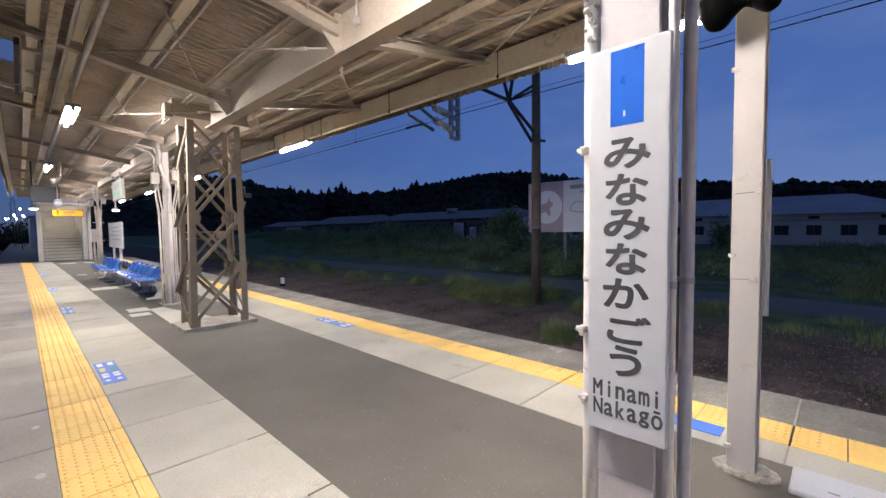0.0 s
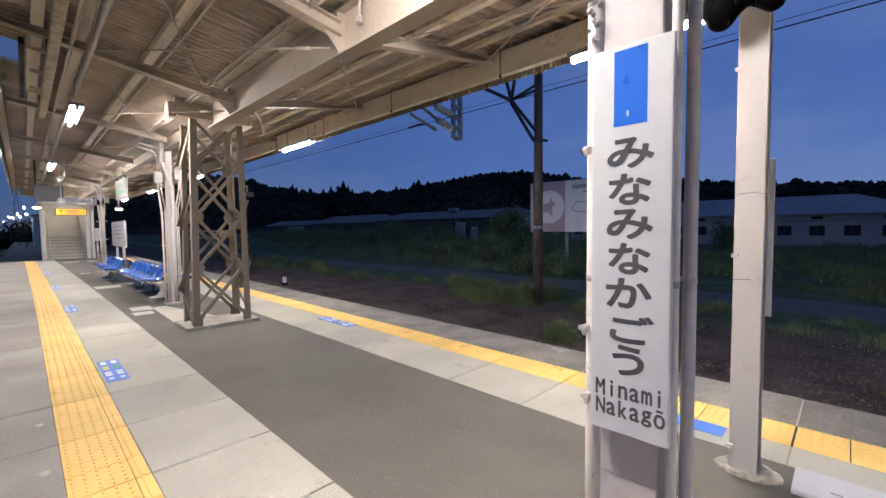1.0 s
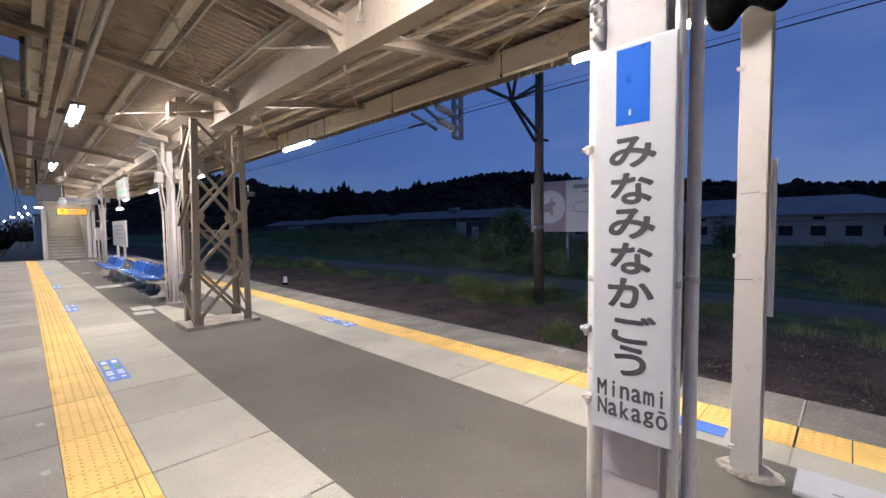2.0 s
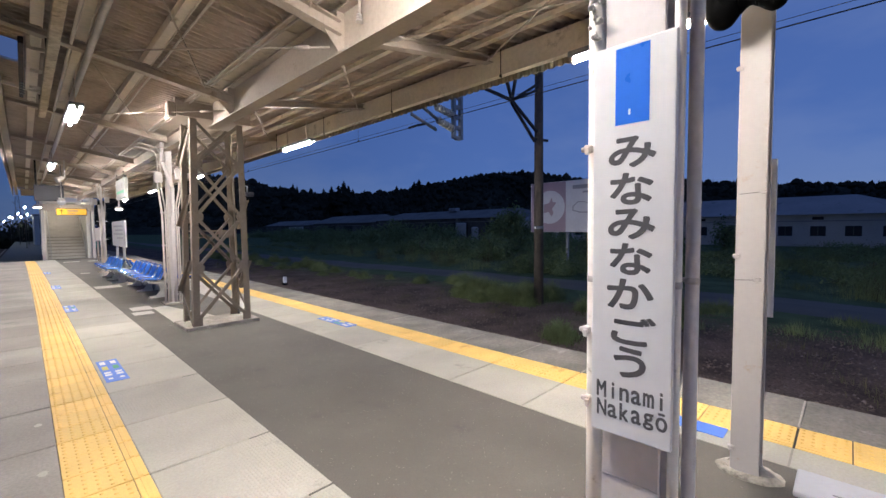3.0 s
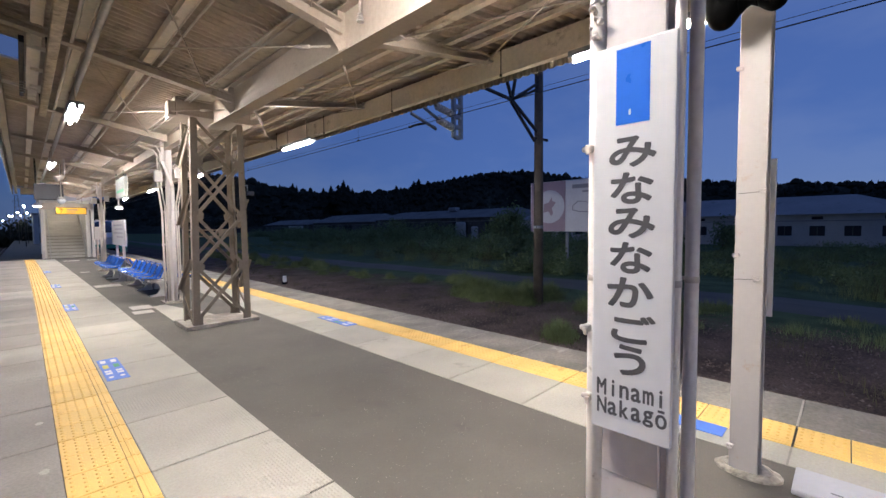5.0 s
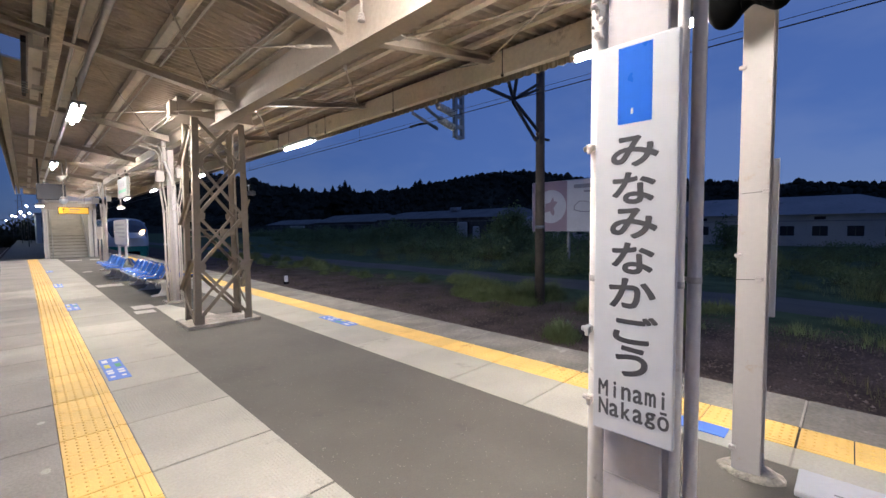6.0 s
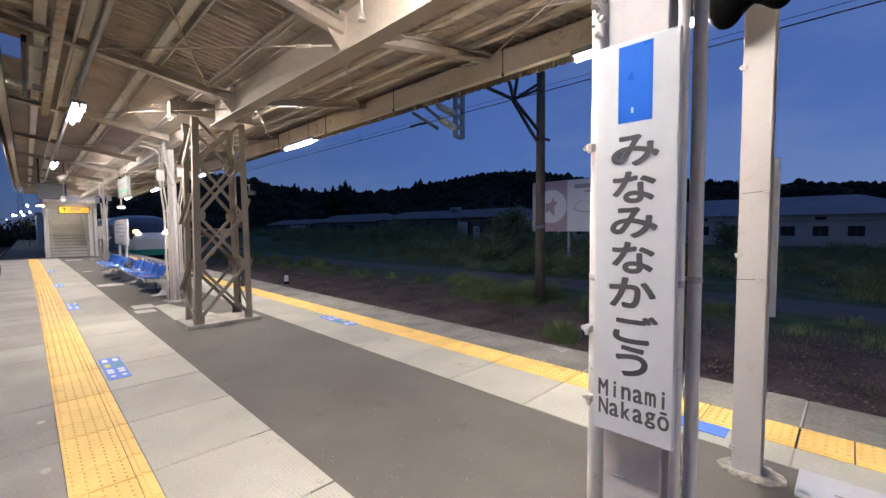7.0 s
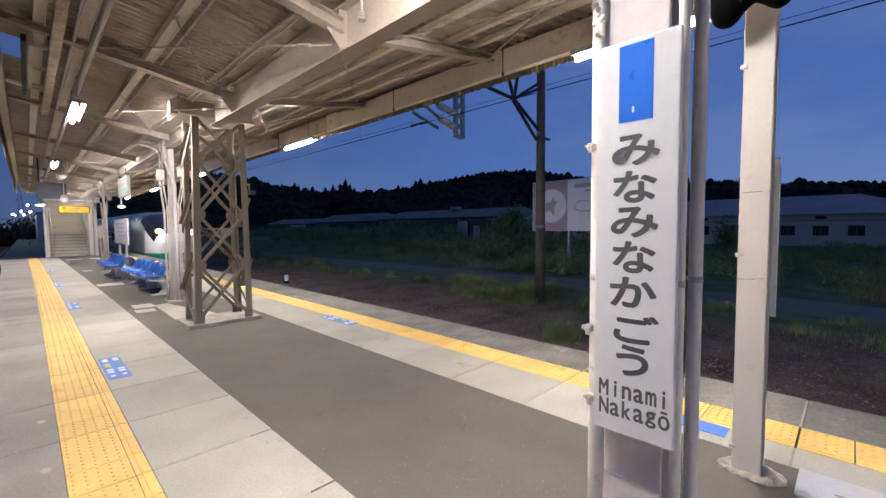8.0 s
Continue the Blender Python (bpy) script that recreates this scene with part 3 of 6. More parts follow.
def build_canopy():
    can = thing("platform_canopy", "butterfly-roofed steel platform canopy in cream paint", "canopy", kind="structure")
    for sgn in (1, -1):
        # roof sheets
        E = 2.02 if sgn > 0 else 2.20
        pitch = 0.13 if sgn > 0 else 0.105
        edge = 2.2 if sgn > 0 else 1.99
        sheets = [(0.33, edge, ROOF_Y0, ROOF_Y1)]
        if sgn < 0:
            sheets += [(edge, 2.36, ROOF_Y0, 6.9), (edge, 2.36, 7.62, ROOF_Y1)]
        for da, db, ya, yb in sheets:
            v, f = corrugated(CX + sgn * da, arm_top(da) + 0.085, CX + sgn * db, arm_top(db) + 0.085, ya, yb, pitch, 0.032 if sgn > 0 else 0.042)
            ob = new("roof_sheet", raw("roof_sheet", v, f, M_ROOF))
            ob.parent = can
            ob["label"] = "dull grey-brown corrugated roof sheeting"
        # eave girder: channel with flanges
        xg = CX + sgn * E
        bm = bmesh.new()
        box(bm, min(xg, xg + sgn * 0.012), max(xg, xg + sgn * 0.012), ROOF_Y0, ROOF_Y1, 3.335, 3.59)
        a, b = sorted((xg - sgn * 0.0, xg + sgn * 0.085))
        box(bm, a, b, ROOF_Y0, ROOF_Y1, 3.59, 3.602)
        box(bm, a, b, ROOF_Y0, ROOF_Y1, 3.323, 3.335)
        # light put into the colour: right girder brightened, left one darkened with fascia tone
        part("eave_girder", bm, M_STEEL_LIT if sgn > 0 else M_FASCIA, can)
        # corrugated fascia outside the girder
        vv, ff = [], []
        xf = CX + sgn * (E + 0.15)
        n = int((ROOF_Y1 - ROOF_Y0) / 0.11)
        k = 0
        for i in range(n):
            y = ROOF_Y0 + i * 0.11
            for dy, dx, dz in ((0, 0, 0), (0.03, 0.0, 0.012), (0.055, 0.022, 0.018), (0.085, 0.022, 0.006)):
                for o in (0.0, 0.004):
                    vv += [(xf + sgn * (dx + o), y + dy, 3.275 + dz), (xf + sgn * (dx + o), y + dy, 3.86)]
        m_ = n * 4
        for i in range(m_ - 1):
            a0, b0 = 4 * i, 4 * (i + 1)
            ff += [(a0, a0 + 1, b0 + 1, b0), (a0 + 2, b0 + 2, b0 + 3, a0 + 3), (a0, b0, b0 + 2, a0 + 2)]
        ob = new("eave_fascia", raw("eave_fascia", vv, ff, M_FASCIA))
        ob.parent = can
        # purlins
        for d in (0.80, 1.27, 1.64) if sgn > 0 else ():
            bm = bmesh.new()
            x, z = CX + d, arm_top(d)
            box(bm, x - 0.032, x + 0.032, ROOF_Y0, ROOF_Y1, z + 0.030, z + 0.036)
            box(bm, x - 0.032, x - 0.026, ROOF_Y0, ROOF_Y1, z + 0.036, z + 0.078)
            box(bm, x - 0.032, x + 0.036, ROOF_Y0, ROOF_Y1, z + 0.078, z + 0.084)
            part("purlin", bm, M_STEEL_LIT, can)
            # added strip that stops lamplight, so the rib hollows stay dark
            bm = bmesh.new()
            box(bm, x + 0.020, x + 0.034, ROOF_Y0, ROOF_Y1, z + 0.0845, z + 0.128)
            part("light_block_strip", bm, M_DARKSTEEL, can, "dark strip added to block light under the sheet ribs")
        for d in (1.0, 1.57, 1.9) if sgn < 0 else ():
            bm = bmesh.new()
            x, z = CX + sgn * d, arm_top(d)
            box(bm, x - 0.045, x + 0.045, ROOF_Y0, ROOF_Y1, z, z + 0.007)
            box(bm, x - 0.045, x - 0.038, ROOF_Y0, ROOF_Y1, z + 0.007, z + 0.078)
            box(bm, x + 0.038, x + 0.045, ROOF_Y0, ROOF_Y1, z - 0.016, z)
            box(bm, x - 0.045, x + 0.045, ROOF_Y0, ROOF_Y1, z + 0.078, z + 0.084)
            part("purlin", bm, M_STEEL_LIT, can)
        # arms
        for y in ARMS:
            bm = bmesh.new()
            d0, d1 = 0.09, E - 0.01
            pts = []
            ns = 6
            for i in range(ns + 1):
                d = d0 + (d1 - d0) * i / ns
                pts.append((CX + sgn * d, arm_bottom(d), arm_top(d)))
            for (xa, ba, ta), (xb, bb, tb) in zip(pts, pts[1:]):
                bar(bm, (xa, y, ba + 0.006), (xb, y, bb + 0.006), 0.11, 0.012)
                bar(bm, (xa, y, ta - 0.006), (xb, y, tb - 0.006), 0.11, 0.012)
                q = [bm.verts.new(p) for p in ((xa, y - 0.005, ba), (xb, y - 0.005, bb), (xb, y - 0.005, tb), (xa, y - 0.005, ta), (xa, y + 0.005, ba), (xb, y + 0.005, bb), (xb, y + 0.005, tb), (xa, y + 0.005, ta))]
                bm.faces.new(q[:4])
                bm.faces.new(q[7:3:-1])
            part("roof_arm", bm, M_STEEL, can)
        # bracing rods under the sheets
        for ya, yb in zip(ARMS[2:], ARMS[3:]):
            if sgn > 0:
                ends = (((-0.03, 3.0) if ya < 5 else (0.2, 3.2), (1.85, 3.46)), ((1.85, 3.46), (0.08, 3.10) if ya < 3 else (0.2, 3.2)))
            else:
                ends = (((0.14, 3.08), (1.55, 3.40)), ((1.55, 3.45), (0.40, 3.265)))
            for (da, za), (db, zb) in ends:
                bm = bmesh.new()
                a = Vector((CX + sgn * da, ya + 0.08, za))
                b = Vector((CX + sgn * db, yb - 0.08, zb))
                rod(bm, a, b, 0.008, 6)
                p0 = 0.88 if da > db else 0.07
                rod(bm, a.lerp(b, p0), a.lerp(b, p0 + 0.05), 0.017, 6)
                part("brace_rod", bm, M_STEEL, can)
        # hanger rods with eyes at the eave
        for y in (3.0, 5.06, 7.1, 9.15) if sgn > 0 else ():
            bm = bmesh.new()
            x = CX + sgn * (E - 0.06)
            rod(bm, (x, y, 3.62), (x, y, 3.30), 0.006, 6)
            rod(bm, (x, y, 3.30), (x, y, 3.27), 0.016, 8)
            part("hanger_rod", bm, M_DARKSTEEL, can)
    # valley gutter
    bm = bmesh.new()
    for x0, x1, z0, z1 in ((CX - 0.40, CX - 0.31, 3.47, 3.40), (CX - 0.31, CX + 0.31, 3.40, 3.40), (CX + 0.31, CX + 0.40, 3.40, 3.47)):
        q = [bm.verts.new(p) for p in ((x0, ROOF_Y0, z0), (x1, ROOF_Y0, z1), (x1, ROOF_Y1, z1), (x0, ROOF_Y1, z0))]
        bm.faces.new(q)
    part("valley_gutter", bm, M_GUTTER, can, "pale sheet-metal valley gutter")
    for y in np.arange(ROOF_Y0 + 0.4, ROOF_Y1, 0.9):
        bm = bmesh.new()
        bar(bm, (CX - 0.30, y, 3.394), (CX + 0.30, y, 3.394), 0.025, 0.006)
        part("gutter_strap", bm, M_GUTTER, can)
    for dx, zz in ((-0.345, 3.375), (-0.285, 3.365)):
        bm = bmesh.new()
        rod(bm, (CX + dx, ROOF_Y0, zz), (CX + dx, ROOF_Y1, zz), 0.012, 8)
        part("gutter_conduit", bm, M_PIPE_PAINT, can)
    for s in (-1, 1):
        bm = bmesh.new()
        x = CX + s * 0.318
        box(bm, x - 0.012, x + 0.012, ROOF_Y0, ROOF_Y1, 3.372, 3.398)
        part("valley_flashing", bm, M_GUTTER, can)
    # deep girder carried by the lattice tower
    bm = bmesh.new()
    y0, y1 = ROOF_Y0, 6.75
    box(bm, 1.97, 2.13, y0, y1, 3.0, 3.018)
    box(bm, 1.97, 2.13, y0, y1 - 0.35, 3.37, 3.385)
    box(bm, 2.045, 2.055, y0, y1, 3.018, 3.37)
    for y in ARMS[3:6]:
        box(bm, 1.975, 2.045, y - 0.005, y + 0.005, 3.018, 3.37)
        box(bm, 2.055, 2.125, y - 0.005, y + 0.005, 3.018, 3.37)
    part("deep_girder", bm, M_STEEL, can, "deep cream-painted plate girder")
    # gusset plates where arms meet the deep girder
    for y in ARMS[3:6]:
        bm = bmesh.new()
        for s in (-1, 1):
            q = []
            for t in (-0.006, 0.006):
                q.append([bm.verts.new(p) for p in ((CX + s * 0.03, y + t, 3.02), (CX + s * 0.10, y + t, 3.03), (CX + s * 0.24, y + t, 3.19), (CX + s * 0.24, y + t, 3.30), (CX + s * 0.03, y + t, 3.27))])
            bm.faces.new(q[0])
            bm.faces.new(q[1][::-1])
            for i in range(5):
                bm.faces.new((q[0][i], q[0][(i + 1) % 5], q[1][(i + 1) % 5], q[1][i]))
        part("gusset", bm, M_STEEL, can)
    # lighter middle beam beyond the tower
    bm = bmesh.new()
    ibeam(bm, (CX, 7.6, 3.22), (CX, ROOF_Y1, 3.22), 0.12, 0.24)
    part("middle_beam", bm, M_STEEL, can)
    # end wall of the roof volume towards the stairs
    bm = bmesh.new()
    bar(bm, (CX - 2.1, ROOF_Y1, 3.45), (CX + 2.1, ROOF_Y1, 3.45), 0.06, 0.3)
    part("end_beam", bm, M_STEEL, can)
    return can


canopy = build_canopy()

# drop rod with a coupling on the deep girder
dr = thing("drop_rod", "white drop rod with a ribbed coupling by the girder", "rod")
bm = bmesh.new()
hose(bm, [(1.94, 2.81, 3.12), (1.94, 2.81, 3.42)], 0.010, 8)
part("rod", bm, M_PIPE_PAINT, dr)
for k in range(3):
    bm = bmesh.new()
    rod(bm, (1.94, 2.81, 3.125 + k * 0.022), (1.94, 2.81, 3.141 + k * 0.022), 0.03 - 0.004 * k, 12)
    part("coupling_ring", bm, M_STEEL_WHITE, dr)
# flat lugs on the girder's flange
for y in (2.62, 4.3):
    bm = bmesh.new()
    soft_box(bm, 2.13, 2.20, y - 0.05, y + 0.05, 3.004, 3.014, 0.002, 1)
    solo("girder_lug", bm, M_STEEL_WHITE, "pale steel lug on the girder flange", "lug", "lugs on the girder")
# loose white cable hanging from an arm
bm = bmesh.new()
hose(bm, [(2.372, 6.1, 3.36), (2.372, 6.1, 3.311), (2.407, 6.1, 3.160), (2.468, 6.1, 3.075), (2.526, 6.1, 2.875)], 0.009, 6)
solo("hanging_cable", bm, M_PIPE_PAINT, "loose white cable end hanging from an arm", "cable")


def tube_lamp(x, y, z, first=None):
    lamp = thing("fluorescent_lamp", "lit white fluorescent batten under the canopy", "lamp", "lamps under the canopy", at=(x, y, z))
    bm = bmesh.new()
    soft_box(bm, -0.074, 0.074, -0.592, 0.592, 0.034, 0.075, 0.006, 1)
    for sx in (-1, 1):
        box(bm, min(sx * 0.070, sx * 0.074), max(sx * 0.070, sx * 0.074), -0.590, 0.590, 0.018, 0.036)
    part("housing", bm, M_GALV, lamp)
    bm = bmesh.new()
    rod(bm, (0, -0.56, 0.0), (0, 0.56, 0.0), 0.018, 10)
    part("tube", bm, M_TUBE, lamp, "glowing tube")
    for s in (-1, 1):
        bm = bmesh.new()
        soft_box(bm, -0.02, 0.02, s * 0.574 - 0.012, s * 0.574 + 0.012, -0.022, 0.037, 0.004, 1)
        part("lamp_holder", bm, M_STEEL_WHITE, lamp)
        bm = bmesh.new()
        rod(bm, (0, s * 0.4, 0.085), (0, s * 0.4, 0.42), 0.008, 6)
        part("suspension_rod", bm, M_STEEL, lamp)
    return lamp


lamp0 = tube_lamp(0.55, 7.66, 3.07)
# the lamp at y -4.86 is unseen, added behind the camera to brighten the columns
for x, y in ((0.55, -4.86), (0.55, 1.42), (0.55, 14.0), (0.55, 20.3), (0.55, 26.6), (3.75, 1.36), (3.75, 7.60), (3.75, 14.0), (3.75, 20.3), (3.75, 26.6)):
    copy_thing(lamp0, pose(x, y, 3.07))


def conduit_line(name, label, x, y0, y1, z, r, mat_):
    bm = bmesh.new()
    rod(bm, (x, y0, z), (x, y1, z), r, 10)
    ob = solo(name, bm, mat_, label, "conduit", "conduits under the canopy")
    return ob


conduit_line("lamp_conduit", "grey galvanised conduit above the lamps", 0.575, ROOF_Y0, 26.0, 3.39, 0.032, M_PIPE)
conduit_line("lamp_conduit", "thin painted conduit along a purlin", 0.44, ROOF_Y0, 26.0, 3.47, 0.016, M_PIPE_PAINT)
conduit_line("lamp_conduit", "thin painted conduit along a purlin", 1.20, ROOF_Y0, 26.0, 3.415, 0.012, M_PIPE_PAINT)

# weathered cable tray hanging below the arms
tray = thing("cable_tray", "weathered tan cable tray with flaking paint", "cable tray")
bm = bmesh.new()
soft_box(bm, 0.235, 0.318, -2.5, 8.75, 3.22, 3.30, 0.006, 1)
part("trough", bm, M_TRAY, tray)
for y in ARMS[2:6] + [8.4]:
    bm = bmesh.new()
    rod(bm, (0.25, y, 3.30), (0.25, y, arm_bottom(CX - 0.25) + 0.01), 0.008, 6)
    part("hanger", bm, M_DARKSTEEL, tray)

# open steel service frame by the left eave
sf = thing("service_frame", "small rusty steel hatch frame under the eave", "frame")
for a, b in (((0.12, 5.93, 3.36), (0.12, 7.64, 3.36)), ((0.12, 5.98, 3.36), (0.26, 5.98, 3.36)), ((0.12, 6.78, 3.36), (0.27, 6.78, 3.36)), ((0.12, 7.57, 3.36), (0.28, 7.57, 3.36)), ((-0.10, 7.58, 3.37), (0.27, 7.84, 3.37)), ((0.12, 5.95, 3.34), (0.12, 5.95, 3.60)), ((0.12, 7.60, 3.34), (0.12, 7.60, 3.60))):
    bm = bmesh.new()
    bar(bm, a, b, 0.034, 0.034, (0, 0, 1) if a[2] == b[2] else (0, 1, 0))
    part("frame_bar", bm, M_STEEL_LIT, sf)
for k in range(5):
    bm = bmesh.new()
    bar(bm, (0.045, 7.3 + k * 0.13, 3.325), (0.10, 7.3 + k * 0.13, 3.325), 0.03, 0.012)
    part("rib", bm, M_GALV, sf)
bm = bmesh.new()
soft_box(bm, 0.045, 0.085, 5.8, 8.1, 3.33, 3.40, 0.004, 1)
part("dark_batten", bm, M_DARKSTEEL, sf)


# ---------------------------------------------------------------- lattice tower
def build_tower():
    tw = thing("lattice_tower", "tan riveted steel lattice tower on a cement plinth", "lattice column")
    bm = bmesh.new()
    soft_box(bm, 1.63, 2.69, 6.92, 7.66, -0.02, 0.05, 0.012, 2)
    part("plinth", bm, M_BASE, tw, "chipped brown cement plinth")
    y0, y1, top = 6.97, 7.54, 3.16

    def side(s, z):
        """Outer x of the legs at height z; the tower narrows slightly."""
        return 1.735 + 0.055 * z / top if s < 0 else 2.565 - 0.035 * z / top

    def rivets(bm, spots, r=0.011):
        for p in spots:
            bmesh.ops.create_icosphere(bm, subdivisions=1, radius=r, matrix=Matrix.Translation(p))

    for s in (-1, 1):
        for y, sy in ((y0, 1), (y1, -1)):
            bm = bmesh.new()
            angle_bar(bm, (side(s, 0), y, 0.05), (side(s, top), y, top), 0.092, 0.012, -s, sy)
            leg = part("leg", bm, M_LATTICE, tw)
            bm = bmesh.new()
            x = side(s, 0) - s * 0.065
            soft_box(bm, x - 0.06, x + 0.06, y - 0.008 if sy > 0 else y + 0.001, y - 0.001 if sy > 0 else y + 0.008, 0.05, 0.19, 0.002, 1)
            rivets(bm, [(x + dx, y - sy * 0.009, z) for dx in (-0.035, 0.035) for z in (0.085, 0.15)], 0.009)
            part("base_plate", bm, M_LATTICE, leg)
    # crossed bars of the two broad faces, each an angle section
    zs = [0.12, 0.92, 1.70, 2.50, 3.14]
    for y, o in ((y0, 1), (y1, -1)):
        for za, zb in zip(zs, zs[1:]):
            for s in (-1, 1):
                bm = bmesh.new()
                xa, xb = side(-s, za) + s * 0.06, side(s, zb) - s * 0.06
                yy = y + o * (0.016 if s > 0 else 0.030)
                a, b = Vector((xa, yy, za)), Vector((xb, yy, zb))
                d = (b - a).normalized()
                nrm = Vector((-d.z, 0, d.x))
                if nrm.z < 0:
                    nrm = -nrm
                bar(bm, a, b, 0.006, 0.046, nrm)
                bar(bm, a + nrm * 0.020 + Vector((0, o * 0.022, 0)), b + nrm * 0.020 + Vector((0, o * 0.022, 0)), 0.040, 0.006, nrm)
                part("lattice_bar", bm, M_LATTICE, tw)
        for z in zs[1:-1]:
            for s in (-1, 1):
                bm = bmesh.new()
                x = side(s, z) - s * 0.075
                outline = [(-0.055, -0.085), (0.030, -0.085), (0.075, -0.045), (0.085, 0.03), (0.040, 0.085), (-0.055, 0.085)]
                sides = [[bm.verts.new((x - s * u, y - o * t, z + w)) for u, w in outline] for t in (0.001, 0.009)]
                bm.faces.new(sides[0])
                bm.faces.new(sides[1][::-1])
                for i in range(6):
                    bm.faces.new((sides[0][i], sides[0][(i + 1) % 6], sides[1][(i + 1) % 6], sides[1][i]))
                rivets(bm, [(x - s * u, y - o * 0.011, z + w) for u, w in ((-0.035, 0.06), (-0.035, -0.06), (0.03, 0.045), (0.03, -0.045), (0.0, 0.0))], 0.009)
                part("gusset_plate", bm, M_LATTICE, tw)
    # zigzag of the narrow faces: flat straps down to the near legs, flared angle sections back down
    front, back = (1.05, 2.03, 3.0), (0.50, 1.52, 2.46)
    for s in (-1, 1):
        for i in range(3):
            bm = bmesh.new()
            za, zb = back[i], front[i]
            bar(bm, (side(s, za) + s * 0.006, y1 - 0.02, za), (side(s, zb) + s * 0.006, y0 + 0.02, zb), 0.055, 0.008, (1, 0, 0.001))
            part("lattice_strap", bm, M_LATTICE, tw)
            bm = bmesh.new()
            za, zb = front[i] - 0.03, back[i] + 0.02
            a, b = Vector((side(s, za) + s * 0.012, y0 + 0.03, za)), Vector((side(s, zb) + s * 0.022, y1 - 0.03, zb))
            bar(bm, a, b, 0.062, 0.008, (1, 0, 0.15))
            d = (b - a).normalized()
            lip = d.cross(Vector((s, 0, 0))).normalized() * 0.036
            bar(bm, a + lip + Vector((s * 0.018, 0, 0)), b + lip + Vector((s * 0.030, 0, 0)), 0.008, 0.045, (1, 0, 0.001))
            rivets(bm, [a + d * 0.04 + Vector((s * 0.012, 0, 0)), b - d * 0.04 + Vector((s * 0.012, 0, 0))], 0.010)
            part("flared_bar", bm, M_LATTICE, tw)
        bm = bmesh.new()
        bar(bm, (side(s, 0.1) + s * 0.006, y0 + 0.03, 0.08), (side(s, 0.5) + s * 0.006, y1 - 0.02, 0.48), 0.055, 0.008, (1, 0, 0.001))
        part("lattice_strap", bm, M_LATTICE, tw)
    # light tie rails and a junction plate across the far face
    for z in (1.38, 1.485):
        bm = bmesh.new()
        rod(bm, (side(-1, z) + 0.02, y1 + 0.014, z), (side(1, z) - 0.02, y1 + 0.014, z), 0.011, 8)
        part("tie_rail", bm, M_LATTICE, tw)
    bm = bmesh.new()
    soft_box(bm, 2.28, 2.46, y1 - 0.06, y1 - 0.045, 1.37, 1.50, 0.004, 1)
    part("junction_plate", bm, M_LATTICE, tw)
    # cap: channels over the legs with a thin pale bottom plate
    for y, w in ((6.98, 0.15), (7.47, 0.15)):
        bm = bmesh.new()
        ibeam(bm, (1.64, y, 3.285), (2.66, y, 3.285), w, 0.235, 0.012)
        part("cap_beam", bm, M_STEEL, tw)
    bm = bmesh.new()
    soft_box(bm, 1.62, 2.68, 6.895, 7.55, 3.152, 3.166, 0.002, 1)
    part("cap_plate", bm, M_STEEL, tw)
    bm = bmesh.new()
    box(bm, 1.60, 1.638, 6.92, 7.52, 3.17, 3.40)
    soft_box(bm, 1.50, 1.60, 6.88, 7.02, 3.12, 3.32, 0.01, 1)
    part("node_plate", bm, M_STEEL, tw)
    return tw


build_tower()

# small camera box on the tower
cam_box = thing("cctv_box", "small grey box camera on the tower leg", "camera")
bm = bmesh.new()
soft_box(bm, 2.56, 2.68, 6.96, 7.03, 2.04, 2.11, 0.008, 2)
part("housing", bm, M_GREYBOX, cam_box)
bm = bmesh.new()
rod(bm, (2.58, 6.99, 2.11), (2.58, 6.99, 2.20), 0.010, 8)
rod(bm, (2.52, 6.99, 2.20), (2.59, 6.99, 2.20), 0.010, 8)
part("bracket", bm, M_GALV, cam_box)


# ---------------------------------------------------------------- pair of columns with name signs
def h_column(name, label, x0, x1, y0, y1, z1, mat_):
    col = thing(name, label, "column", "steel canopy columns")
    bm = bmesh.new()
    t = 0.012
    soft_box(bm, x0, x0 + t, y0, y1, -0.01, z1, 0.003, 1)
    soft_box(bm, x1 - t, x1, y0, y1, -0.01, z1, 0.003, 1)
    ym = (y0 + y1) / 2
    box(bm, x0 + t, x1 - t, ym - 0.005, ym + 0.005, -0.01, z1)
    part("shaft", bm, mat_, col)
    return col


left_col = h_column("canopy_column", "white-painted steel H column with flaking edge", 1.062, 1.215, 0.318, 0.460, 3.42, M_COLUMN)
right_col = h_column("canopy_column", "white-painted steel H column on a cement footing", 2.97, 3.115, 0.345, 0.488, 3.42, M_STEEL_WHITE)
for x, y in ((3.04, 0.40), (1.14, 0.40)):
    par = right_col if x > 2 else left_col
    bm = bmesh.new()
    r = [(0.180, -0.012), (0.168, 0.006), (0.125, 0.020), (0.0, 0.03)]
    n = 24
    rings = [[bm.verts.new((x + rr * math.cos(k * math.tau / n) * 0.72, y + rr * math.sin(k * math.tau / n), z + 0.006 * math.sin(k * 2.3 + rr * 40))) for k in range(n)] for rr, z in r[:3]]
    for a, b in zip(rings, rings[1:]):
        for k in range(n):
            bm.faces.new((a[k], a[(k + 1) % n], b[(k + 1) % n], b[k]))
    bm.faces.new(rings[-1])
    part("footing", bm, M_BASE, par, "rounded cement footing")
